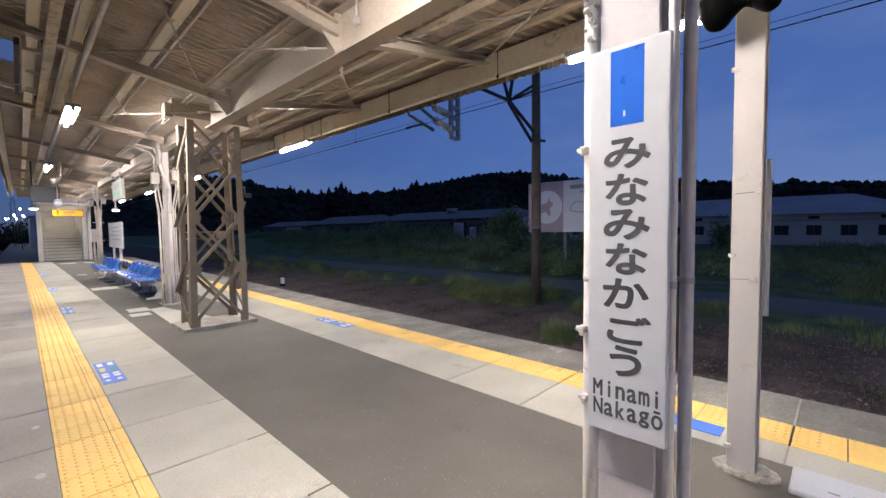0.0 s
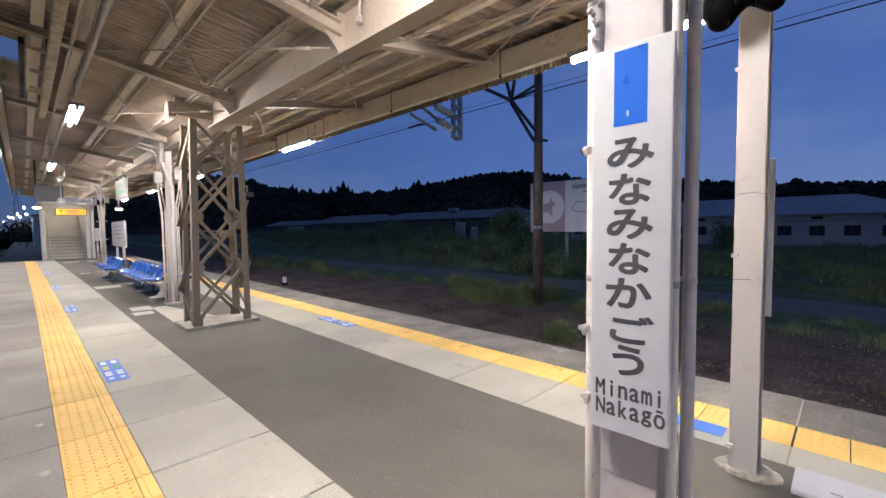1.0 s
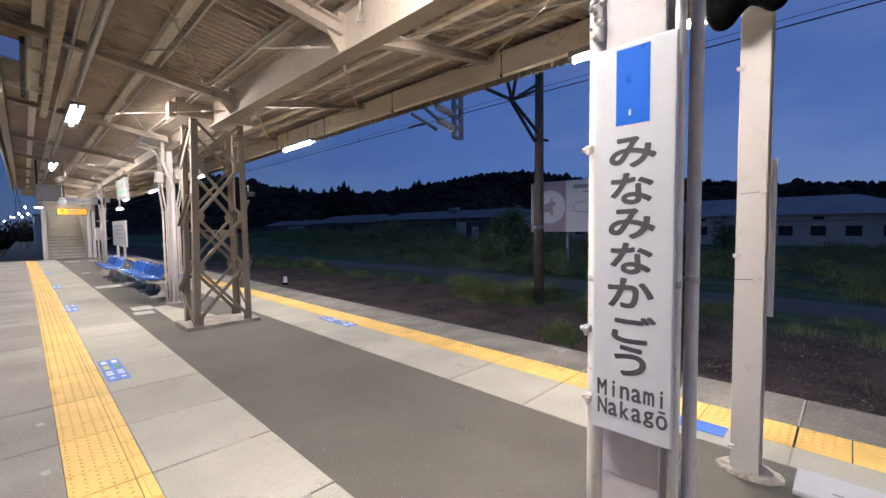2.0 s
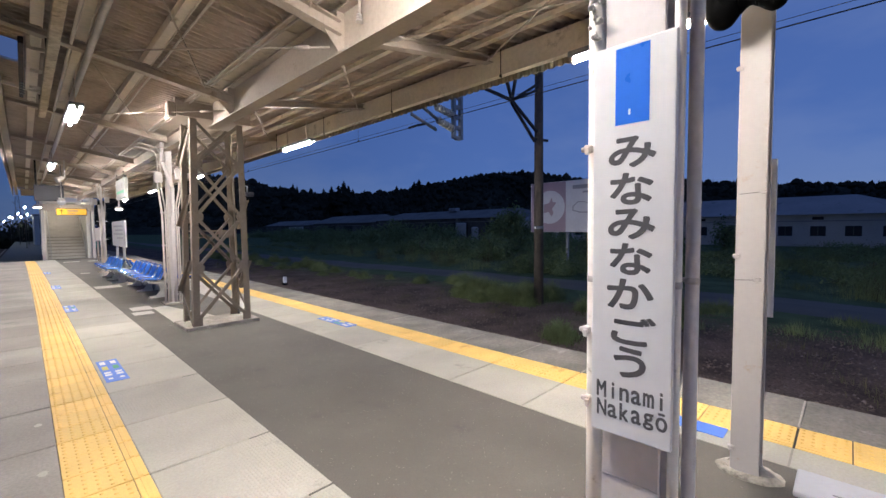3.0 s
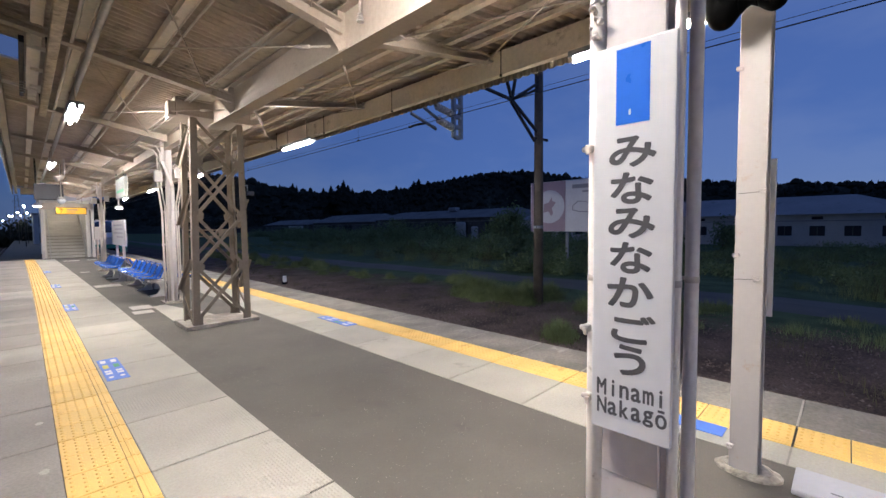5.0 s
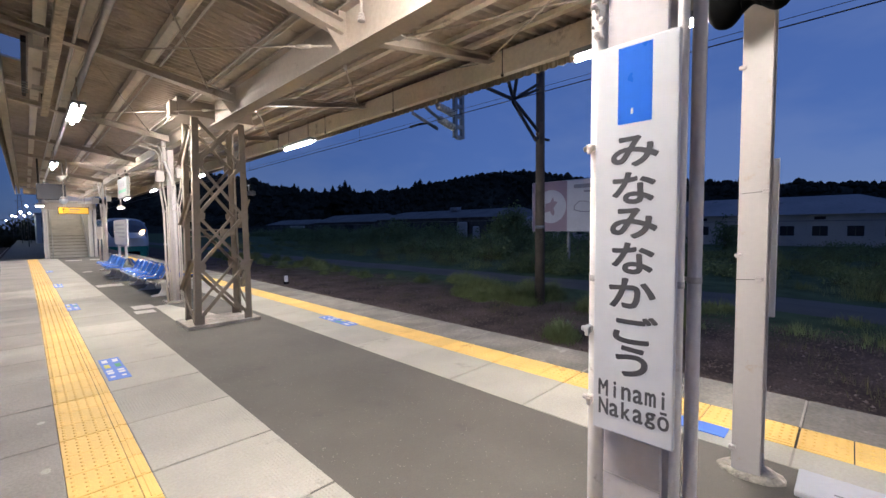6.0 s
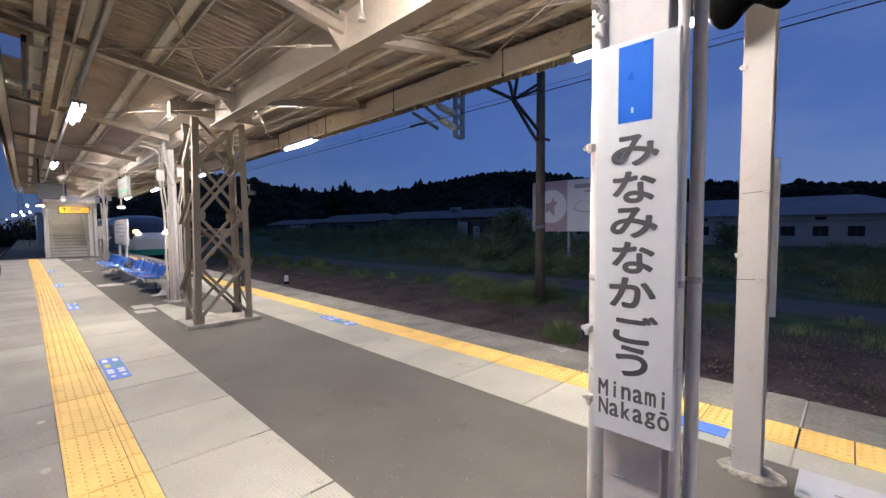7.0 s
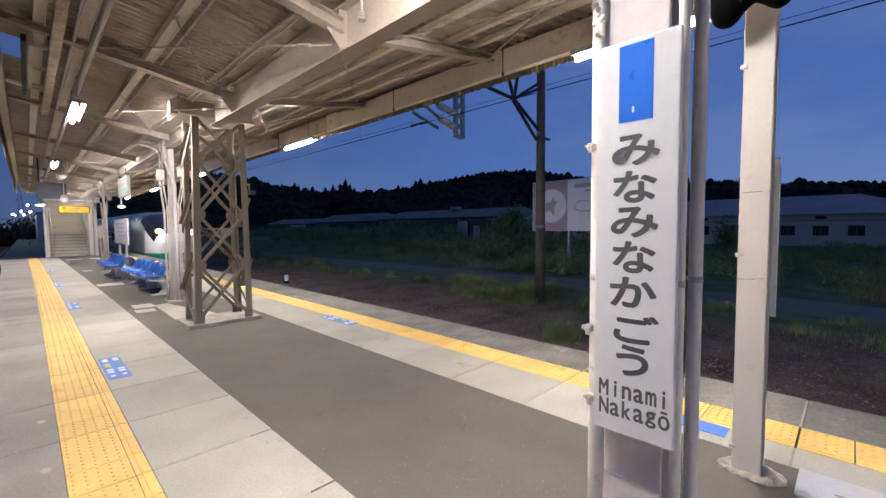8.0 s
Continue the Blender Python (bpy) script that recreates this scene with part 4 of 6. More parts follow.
# rough flaking weld on the near column
bm = bmesh.new()
rng = random.Random(3)
for i in range(14):
    bmesh.ops.create_icosphere(bm, subdivisions=1, radius=rng.uniform(0.004, 0.011), matrix=pose(1.055 + rng.uniform(-0.006, 0.006), 0.478 + rng.uniform(-0.012, 0.02), 1.975 + i * 0.008 + rng.uniform(-0.01, 0.01), rng.uniform(0, 90), rng.uniform(0, 90)))
part("flaking_paint", bm, M_STEEL_WHITE, left_col, "lumpy peeling paint")
# pale strip standing in for the lower edge of the sign's shadow
bm = bmesh.new()
box(bm, 1.0605, 1.062, 0.318, 0.460, 0.8465, 0.849)
part("shadow_edge_line", bm, M_STEEL_WHITE, left_col)
# conduits beside the near column
def riser(label, x, y, r, mat_, toward):
    ri = thing("conduit_riser", label, "conduit", "conduits on the columns")
    bm = bmesh.new()
    hose(bm, [(x, y, -0.01), (x, y, 1.1), (x, y, 2.2), (x, y, 3.4)], r, 14)
    part("pipe", bm, mat_, ri)
    for z in (1.36, 2.08, 2.6):
        bm = bmesh.new()
        hose(bm, [(x, y, z - 0.008), (x, y, z + 0.008)], r + 0.0012, 14)
        rod(bm, (x, y, z), (x + 0.03, y + toward, z), 0.006, 6)
        part("saddle", bm, M_STEEL_WHITE, ri)
    return ri


riser("white painted conduit beside the column", 1.086, 0.4845, 0.0265, M_RISER, -0.02)
riser("white painted conduit beside the column", 1.075, 0.292, 0.0125, M_RISER, 0.03)
riser("grey painted conduit beside the column", 1.19, 0.286, 0.0165, M_PIPE_DARK, 0.05)
for x, y, z in ((1.058, 0.492, 1.701), (1.058, 0.494, 1.224), (1.058, 0.488, 1.037)):
    bm = bmesh.new()
    soft_box(bm, x - 0.014, x + 0.014, y - 0.004, y + 0.016, z - 0.010, z + 0.010, 0.003, 1)
    soft_box(bm, x - 0.020, x - 0.012, y - 0.002, y + 0.010, z - 0.016, z + 0.004, 0.002, 1)
    rod(bm, (x - 0.004, y + 0.014, z), (x - 0.004, y + 0.024, z), 0.007, 8)
    solo("sign_clamp", bm, M_STEEL_WHITE, "white clamp screw at the sign's edge", "clamp", "clips on the columns")
def strap_clip(y, z, banded):
    """A buckle on the column, some with the thin steel band lying across the face."""
    cl = thing("strap_clip", "white strap buckle on the column", "clip", "clips on the columns", at=(2.9575, y, z))
    bm = bmesh.new()
    soft_box(bm, -0.011, 0.011, -0.018, 0.018, -0.011, 0.011, 0.003, 1)
    soft_box(bm, -0.017, -0.009, -0.012, 0.012, -0.016, -0.006, 0.002, 1)
    rod(bm, (-0.019, 0.004, 0.004), (-0.009, 0.004, 0.004), 0.006, 8)
    part("buckle", bm, M_STEEL_WHITE, cl)
    if banded:
        bm = bmesh.new()
        bar(bm, (0.0105, 0.012, -0.004), (0.0105, 0.115, -0.011), 0.0016, 0.0030)
        part("band", bm, M_DARKSTEEL, cl)


for y, z, banded in ((0.483, 2.401, False), (0.358, 1.690, True), (0.479, 1.318, False), (0.379, 1.183, True), (0.481, 0.158, False)):
    strap_clip(y, z, banded)


def glyph(text, w, hgt, parent, x, y, z, rz, bold, space=1.0):
    """Letters of that width and height with their middle at (x, y, z)."""
    ob = lettering("character" if len(text) == 1 else "lettering", text, 0.1, M_INK, parent, Matrix(), 0.0, 1.0, 0.0, space)
    co = np.array([v.co[:] for v in ob.data.vertices])
    fa = [list(p.vertices) for p in ob.data.polygons]
    lo, hi = co.min(0), co.max(0)
    co = (co - (lo + hi) / 2) * np.array([(w - 2 * bold) / (hi[0] - lo[0]), (hgt - 2 * bold) / (hi[1] - lo[1]), 0])
    vs, fs = [], []
    for k in range(13):
        a_ = k * math.tau / 12
        off = np.array([bold * math.cos(a_), bold * math.sin(a_), 0.00002 * k]) if k < 12 else np.array([0, 0, 0.0003])
        base = len(vs)
        vs += (co + off).tolist()
        fs += [[i + base for i in f] for f in fa]
    old = ob.data
    ob.data = raw("character", vs, fs, M_INK)
    bpy.data.meshes.remove(old)
    ob.matrix_local = pose(x, y, z, 90, 0, rz)
    return ob


def name_sign(x, y0, y1, z0, z1, facing):
    """Upright enamel name sign; facing -1 looks to the smaller x."""
    sg = thing("station_name_sign", "white enamel upright station name sign with blue block", "sign", "upright name signs", at=(x, (y0 + y1) / 2, z0))
    w, h = (y1 - y0) / 2, z1 - z0
    bm = bmesh.new()
    soft_box(bm, 0, 0.016, -w, w, 0, h, 0.003, 2)
    part("panel", bm, M_SIGN, sg)
    fx = -0.0012 if facing < 0 else 0.016
    bm = bmesh.new()
    box(bm, fx + (0.0008 if facing < 0 else 0.0), fx + (0.0012 if facing < 0 else 0.0004), -w * 0.40, w * 0.42, h * 0.80, h * 0.988)
    part("blue_block", bm, M_SIGNBLUE, sg, "bright blue colour block")
    if facing < 0:
        bm = bmesh.new()
        soft_box(bm, fx - 0.0006, fx + 0.0006, 0.004, 0.009, h * 0.822, h * 0.836, 0.0004, 1)
        part("paint_chip", bm, M_SIGN, sg, "small white chip in the blue")
    rz = -90 if facing < 0 else 90
    lx = -0.0004 if facing < 0 else 0.0164
    for ch, gw, gh, gy, gz in (("\u307f", 0.110, 0.074, 0, 1.676), ("\u306a", 0.101, 0.077, 0.0005, 1.589), ("\u307f", 0.110, 0.074, 0, 1.5045), ("\u306a", 0.100, 0.077, 0, 1.42), ("\u304b", 0.110, 0.075, 0.001, 1.3345), ("\u3054", 0.105, 0.072, -0.0075, 1.246), ("\u3046", 0.077, 0.077, -0.0005, 1.166)):
        glyph(ch, gw, gh, sg, lx, -facing * gy, (gz - 0.975) / 0.96 * h, rz, 0.0028)
    # the romanised name, each letter on an even pitch
    for ch, gw, gh, gy, gz in (("M", 0.025, 0.0425, -0.0675, 1.086), ("i", 0.0068, 0.0425, -0.038, 1.087), ("n", 0.023, 0.0335, -0.0105, 1.0835), ("a", 0.0235, 0.0345, 0.0175, 1.084), ("m", 0.025, 0.0335, 0.046, 1.0855), ("i", 0.0068, 0.0425, 0.074, 1.0905),
                               ("N", 0.025, 0.0425, -0.0665, 1.038), ("a", 0.0235, 0.0345, -0.0395, 1.034), ("k", 0.022, 0.0435, -0.0105, 1.0395), ("a", 0.0235, 0.0345, 0.018, 1.0355), ("g", 0.024, 0.0405, 0.046, 1.0345), ("\u014d", 0.0255, 0.0445, 0.075, 1.041)):
        glyph(ch, gw, gh, sg, lx, facing * gy, (gz - 0.975) / 0.96 * h, rz, 0.0012)
    return sg


name_sign(1.03, 0.285, 0.475, 0.975, 1.935, -1)
name_sign(3.125, 0.318, 0.508, 0.943, 1.885, 1)

# black twin horn loudspeaker under the canopy
horn = thing("loudspeaker", "black twin-horn loudspeaker hanging under the canopy", "loudspeaker")
HX = 2.72
LOBES = ((0.575, 0.02, 2.600), (0.562, 0.05, 2.590), (0.53, 0.085, 2.575), (0.49, 0.10, 2.575), (0.455, 0.095, 2.582), (0.42, 0.078, 2.605), (0.38, 0.066, 2.62), (0.345, 0.078, 2.615), (0.31, 0.095, 2.603), (0.28, 0.10, 2.60), (0.245, 0.088, 2.608), (0.225, 0.04, 2.615))
LOBES = tuple((y * 1.088, r * 1.088, 1.5 + (z - 1.5) * 1.088) for y, r, z in LOBES)


def rounded(seq, steps=5):
    """Rings between the given ones on a smooth curve."""
    p = [np.array(q) for q in seq]
    p = [2 * p[0] - p[1]] + p + [2 * p[-1] - p[-2]]
    out = []
    for a, b, c, d in zip(p, p[1:], p[2:], p[3:]):
        for k in range(steps):
            t = k / steps
            out.append(0.5 * (2 * b + (c - a) * t + (2 * a - 5 * b + 4 * c - d) * t * t + (3 * b - a - 3 * c + d) * t ** 3))
    return out + [p[-2]]


for nm, seq in (("horn", LOBES[:6]), ("driver", LOBES[5:8]), ("horn", LOBES[7:])):
    bm = bmesh.new()
    n = 40
    rings = [[bm.verts.new((HX + r * math.cos(k * math.tau / n), y, z + r * math.sin(k * math.tau / n))) for k in range(n)] for y, r, z in rounded(seq)]
    for a, b in zip(rings, rings[1:]):
        for k in range(n):
            bm.faces.new((a[k], a[(k + 1) % n], b[(k + 1) % n], b[k])).smooth = True
    for end in (rings[0], rings[-1]):
        bm.faces.new(end).smooth = True
    part(nm, bm, M_BLACK, horn)
bm = bmesh.new()
rod(bm, (HX, 0.41, 2.76), (HX, 0.41, 3.28), 0.015, 8)
part("bracket", bm, M_BLACK, horn)

# ---------------------------------------------------------------- white columns with conduits
def white_column(x, y, z1, k=1.0):
    col = thing("canopy_column", "white-painted steel column wrapped in pipes and conduits", "column", "steel canopy columns")
    bm = bmesh.new()
    soft_box(bm, x - 0.052 * k, x + 0.052 * k, y - 0.075, y - 0.063, 0, z1, 0.003, 1)
    soft_box(bm, x - 0.052 * k, x + 0.052 * k, y + 0.063, y + 0.075, 0, z1, 0.003, 1)
    box(bm, x - 0.005, x + 0.005, y - 0.063, y + 0.063, 0, z1)
    part("shaft", bm, M_COLUMN, col)
    bm = bmesh.new()
    soft_box(bm, x - 0.20, x + 0.19, y - 0.21, y + 0.19, -0.01, 0.035, 0.008, 1)
    part("plinth", bm, M_BASE, col)
    # wide drain pipe, kinked below the valley gutter
    bm = bmesh.new()
    bent(bm, [(x + 0.015, y - 0.13, 0.03), (x + 0.03, y - 0.13, 2.38), (x - 0.12, y - 0.13, 2.86), (x - 0.12, y - 0.13, 3.36)], 0.034 * k, 14)
    drain = part("drain_pipe", bm, M_COLUMN, col)
    for z in (0.9, 1.9):
        bm = bmesh.new()
        rod(bm, (x + 0.02, y - 0.13, z - 0.02), (x + 0.02, y - 0.13, z + 0.02), 0.040 * k, 14)
        part("pipe_collar", bm, M_COLUMN, drain)
    runs = (
        (0.019, ((-0.155, 0.03), (-0.158, 1.85), (-0.205, 2.3), (-0.215, 2.46))),
        (0.015, ((-0.105, 0.03), (-0.105, 1.95), (-0.155, 2.35), (-0.160, 2.46))),
        (0.012, ((-0.070, 0.03), (-0.070, 2.6), (-0.095, 3.1))),
        (0.017, ((0.090, 0.03), (0.090, 2.02), (0.155, 2.34), (0.160, 2.55))),
        (0.012, ((0.125, 0.03), (0.125, 1.95), (0.19, 2.3), (0.19, 2.55))),
        (0.014, ((-0.20, 2.66), (-0.20, 2.95), (-0.26, 3.06), (-0.50, 3.12))),
        (0.014, ((-0.155, 2.66), (-0.155, 3.02), (-0.21, 3.15), (-0.50, 3.20))),
        (0.014, ((0.14, 2.75), (0.14, 2.9), (0.19, 2.97), (0.19, 3.25))),
    )
    for r, pts in runs:
        bm = bmesh.new()
        bent(bm, [(x + dx * k, y - 0.095, z) for dx, z in pts], r, 8)
        part("conduit", bm, M_PIPE_PAINT, col)
    for z in (0.62, 1.20, 1.86):
        bm = bmesh.new()
        soft_box(bm, x - 0.185, x - 0.06, y - 0.073, y - 0.066, z - 0.014, z + 0.014, 0.002, 1)
        soft_box(bm, x + 0.065, x + 0.145, y - 0.073, y - 0.066, z - 0.014, z + 0.014, 0.002, 1)
        for dx in (-0.185, -0.13, 0.07):
            soft_box(bm, x + dx, x + dx + 0.02, y - 0.125, y - 0.066, z - 0.012, z + 0.012, 0.003, 1)
        part("strap", bm, M_STEEL_WHITE, col)
    for bx, bz, w, h in ((-0.20, 2.45, 0.14, 0.215), (0.15, 2.545, 0.14, 0.205)):
        bm = bmesh.new()
        soft_box(bm, x + bx - w / 2, x + bx + w / 2, y - 0.15, y - 0.05, bz, bz + h, 0.008, 2)
        jb = part("junction_box", bm, M_STEEL_WHITE, col)
        bm = bmesh.new()
        soft_box(bm, x + bx - w / 2 + 0.008, x + bx + w / 2 - 0.008, y - 0.156, y - 0.151, bz + 0.008, bz + h - 0.008, 0.002, 1)
        part("lid", bm, M_STEEL_WHITE, jb)
    return col


white_column(2.13, 9.95, 3.25)
white_column(2.05, 19.6, 3.25, 0.48)


# ---------------------------------------------------------------- benches
def build_bench(x0, y0, n, pitch):
    be = thing("platform_bench", "back-to-back row of blue plastic shell seats on cast legs", "bench", "benches on the platform", at=(x0, y0, 0))
    for s in (-1, 1):
        for i in range(n):
            yc = (i + 0.5) * pitch
            bm = bmesh.new()
            # shell: profile swept across the seat with a raised rim
            prof = [(0.475, 0.360), (0.470, 0.400), (0.43, 0.420), (0.33, 0.400), (0.23, 0.388), (0.165, 0.405), (0.125, 0.47), (0.085, 0.56), (0.05, 0.635), (0.03, 0.665), (0.004, 0.668)]
            us = [-1, -0.85, -0.5, 0, 0.5, 0.85, 1]
            grid = []
            for px_, pz in prof:
                row = []
                for u in us:
                    lift = 0.05 * abs(u) ** 3 if pz < 0.45 else 0.0
                    back = 0.045 * abs(u) ** 2.5 if pz >= 0.45 else 0.0
                    row.append(bm.verts.new((s * (px_ + back), yc + u * pitch * 0.488 * (1.0 if pz < 0.5 else 1.0 - 0.10 * abs(u) ** 3 * (pz - 0.5) / 0.17), pz + lift)))
                grid.append(row)
            for a, b in zip(grid, grid[1:]):
                for k in range(len(us) - 1):
                    bm.faces.new((a[k], a[k + 1], b[k + 1], b[k])).smooth = True
            bmesh.ops.recalc_face_normals(bm, faces=bm.faces[:])
            bmesh.ops.solidify(bm, geom=bm.faces[:], thickness=0.012)
            part("seat", bm, M_SEAT, be)
            if i in (0, n - 1):
                bm = bmesh.new()
                e = -0.5 if i == 0 else 0.5
                yy = yc + e * pitch * 1.0
                bent(bm, [(s * 0.44, yy, 0.385), (s * 0.36, yy, 0.36), (s * 0.06, yy, 0.36)], 0.014, 6)
                part("side_rail", bm, M_SEATLEG, be)
    bm = bmesh.new()
    soft_box(bm, -0.05, 0.05, 0.05, n * pitch - 0.05, 0.33, 0.39, 0.008, 1)
    part("beam", bm, M_SEATLEG, be)
    for yy in (0.30, n * pitch / 2, n * pitch - 0.30):
        for s in (-1, 1):
            bm = bmesh.new()
            v = []
            for t in (-0.035, 0.035):
                v.append([bm.verts.new((s * a, yy + t, b)) for a, b in ((0.02, 0.37), (0.30, 0.39), (0.30, 0.35), (0.16, 0.27), (0.13, 0.16), (0.20, 0.05), (0.34, 0.03), (0.34, 0.0), (0.02, 0.0), (0.05, 0.2))])
            bm.faces.new(v[0])
            bm.faces.new(v[1][::-1])
            for k in range(10):
                bm.faces.new((v[0][k], v[0][(k + 1) % 10], v[1][(k + 1) % 10], v[1][k]))
            part("leg", bm, M_SEATLEG, be)
    return be


build_bench(2.24, 10.75, 6, 0.57)
build_bench(2.06, 14.75, 5, 0.57)

# white notice board on two legs between the benches
nb = thing("notice_board", "white notice board on two grey legs", "board")
bm = bmesh.new()
soft_box(bm, 2.07, 2.11, 15.0, 17.5, 1.02, 1.80, 0.01, 2)
part("panel", bm, M_BOARDGREY, nb)
for yy in (15.45, 16.7):
    bm = bmesh.new()
    soft_box(bm, 2.06, 2.12, yy - 0.04, yy + 0.04, 0, 1.02, 0.006, 1)
    part("leg", bm, M_PIPE, nb)
for k, (a, b, z) in enumerate(((15.4, 17.1, 1.62), (15.4, 16.8, 1.50), (15.4, 17.1, 1.38), (15.4, 16.5, 1.26))):
    bm = bmesh.new()
    box(bm, 2.066, 2.0695, a, b, z, z + 0.05)
    part("text_bar", bm, M_BOARDLINE, nb)

# hanging name board
hs = thing("hanging_sign", "white hanging station sign with green band", "sign")
bm = bmesh.new()
soft_box(bm, 2.06, 2.14, 14.65, 16.2, 2.45, 3.02, 0.01, 2)
part("panel", bm, M_HANGSIGN, hs)
for name, a, b, z0, z1, mt in (("green_band", 14.8, 16.0, 2.60, 2.68, M_STICKGREEN), ("text_bar", 15.1, 15.8, 2.76, 2.90, M_INK)):
    bm = bmesh.new()
    box(bm, 2.056, 2.0595, a, b, z0, z1)
    part(name, bm, mt, hs)
for yy in (14.8, 16.05):
    bm = bmesh.new()
    soft_box(bm, 2.06, 2.14, yy - 0.06, yy + 0.06, 3.02, 3.2, 0.004, 1)
    part("hanger", bm, M_DARKSTEEL, hs)


def spot_lamp(x, y, z):
    sp = thing("spot_lamp", "small white spot lamp on a drop rod", "lamp", "spot lamps under the canopy", at=(x, y, z))
    bm = bmesh.new()
    rod(bm, (0, 0, 0.1), (0, 0, 1.15), 0.02, 8)
    part("rod", bm, M_STEEL_WHITE, sp)
    bm = bmesh.new()
    rod(bm, (0, 0, 0.02), (0, 0, 0.10), 0.12, 14, 0.05)
    part("shade", bm, M_STEEL_WHITE, sp)
    bm = bmesh.new()
    rod(bm, (0, 0, 0.0), (0, 0, 0.018), 0.08, 12)
    part("bulb", bm, M_SMALLGLOW, sp)
    return sp


s0 = spot_lamp(0.31, 16.4, 2.17)
copy_thing(s0, pose(2.13, 16.3, 2.16))

# hanging departure display seen from behind
dp = thing("departure_display", "dark grey hanging departure display case", "display")
bm = bmesh.new()
soft_box(bm, 0.25, 0.86, 16.0, 16.18, 2.36, 2.80, 0.015, 2)
part("case", bm, M_GREYBOX, dp)
bm = bmesh.new()
box(bm, 0.28, 0.83, 15.994, 15.998, 2.40, 2.76)
part("screen", bm, M_GREYBOX, dp, "dark display glass")
for xx in (0.30, 0.81):
    bm = bmesh.new()
    rod(bm, (xx, 16.09, 2.8), (xx, 16.09, 3.5), 0.02, 8)
    part("hanger", bm, M_DARKSTEEL, dp)
# dome camera
dc = thing("dome_camera", "white dome security camera on a drop arm", "camera")
bm = bmesh.new()
rod(bm, (0.795, 15.9, 2.37), (0.795, 15.9, 2.45), 0.10, 12, 0.06)
rod(bm, (0.795, 15.9, 2.40), (0.795, 15.9, 3.4), 0.012, 8)
part("arm", bm, M_STEEL_WHITE, dc)
bm = bmesh.new()
bmesh.ops.create_uvsphere(bm, u_segments=14, v_segments=8, radius=0.095, matrix=Matrix.Translation((0.795, 15.9, 2.335)))
part("dome", bm, M_SIGN, dc)
# slim bracket lamp near the display
fb = thing("flood_lamp", "white flood lamp on a bent bracket", "lamp")
bm = bmesh.new()
bent(bm, [(0.86, 15.4, 3.45), (0.86, 15.4, 3.0), (0.78, 15.4, 2.93)], 0.02, 8)
part("bracket", bm, M_STEEL_WHITE, fb)
bm = bmesh.new()
rod(bm, (0.82, 15.36, 2.96), (0.68, 15.3, 2.88), 0.05, 12, 0.08)
part("head", bm, M_STEEL_WHITE, fb)

# amber direction sign
ys = thing("direction_sign", "amber hanging direction sign with an upward arrow", "sign")
bm = bmesh.new()
soft_box(bm, 1.12, 2.26, 27.0, 27.14, 2.28, 2.62, 0.012, 2)
part("case", bm, M_DARKSTEEL, ys)
bm = bmesh.new()
box(bm, 1.15, 2.23, 26.988, 26.998, 2.31, 2.59)
part("face", bm, M_YSIGN, ys)
bm = bmesh.new()
bar(bm, (1.32, 26.985, 2.35), (1.32, 26.985, 2.54), 0.03, 0.004, (0, 1, 0))
bar(bm, (1.325, 26.985, 2.555), (1.25, 26.985, 2.47), 0.03, 0.004, (0, 1, 0))
bar(bm, (1.315, 26.985, 2.555), (1.39, 26.985, 2.47), 0.03, 0.004, (0, 1, 0))
part("arrow", bm, M_BLACK, ys)
for a, b, z, h in ((1.52, 1.92, 2.46, 0.07), (1.52, 1.85, 2.37, 0.035)):
    bm = bmesh.new()
    box(bm, a, b, 26.984, 26.987, z, z + h)
    part("text_bar", bm, M_LATTICE, ys)
for xx in (1.3, 2.1):
    bm = bmesh.new()
    rod(bm, (xx, 27.07, 2.62), (xx, 27.07, 3.3), 0.015, 8)
    part("hanger", bm, M_STEEL, ys)


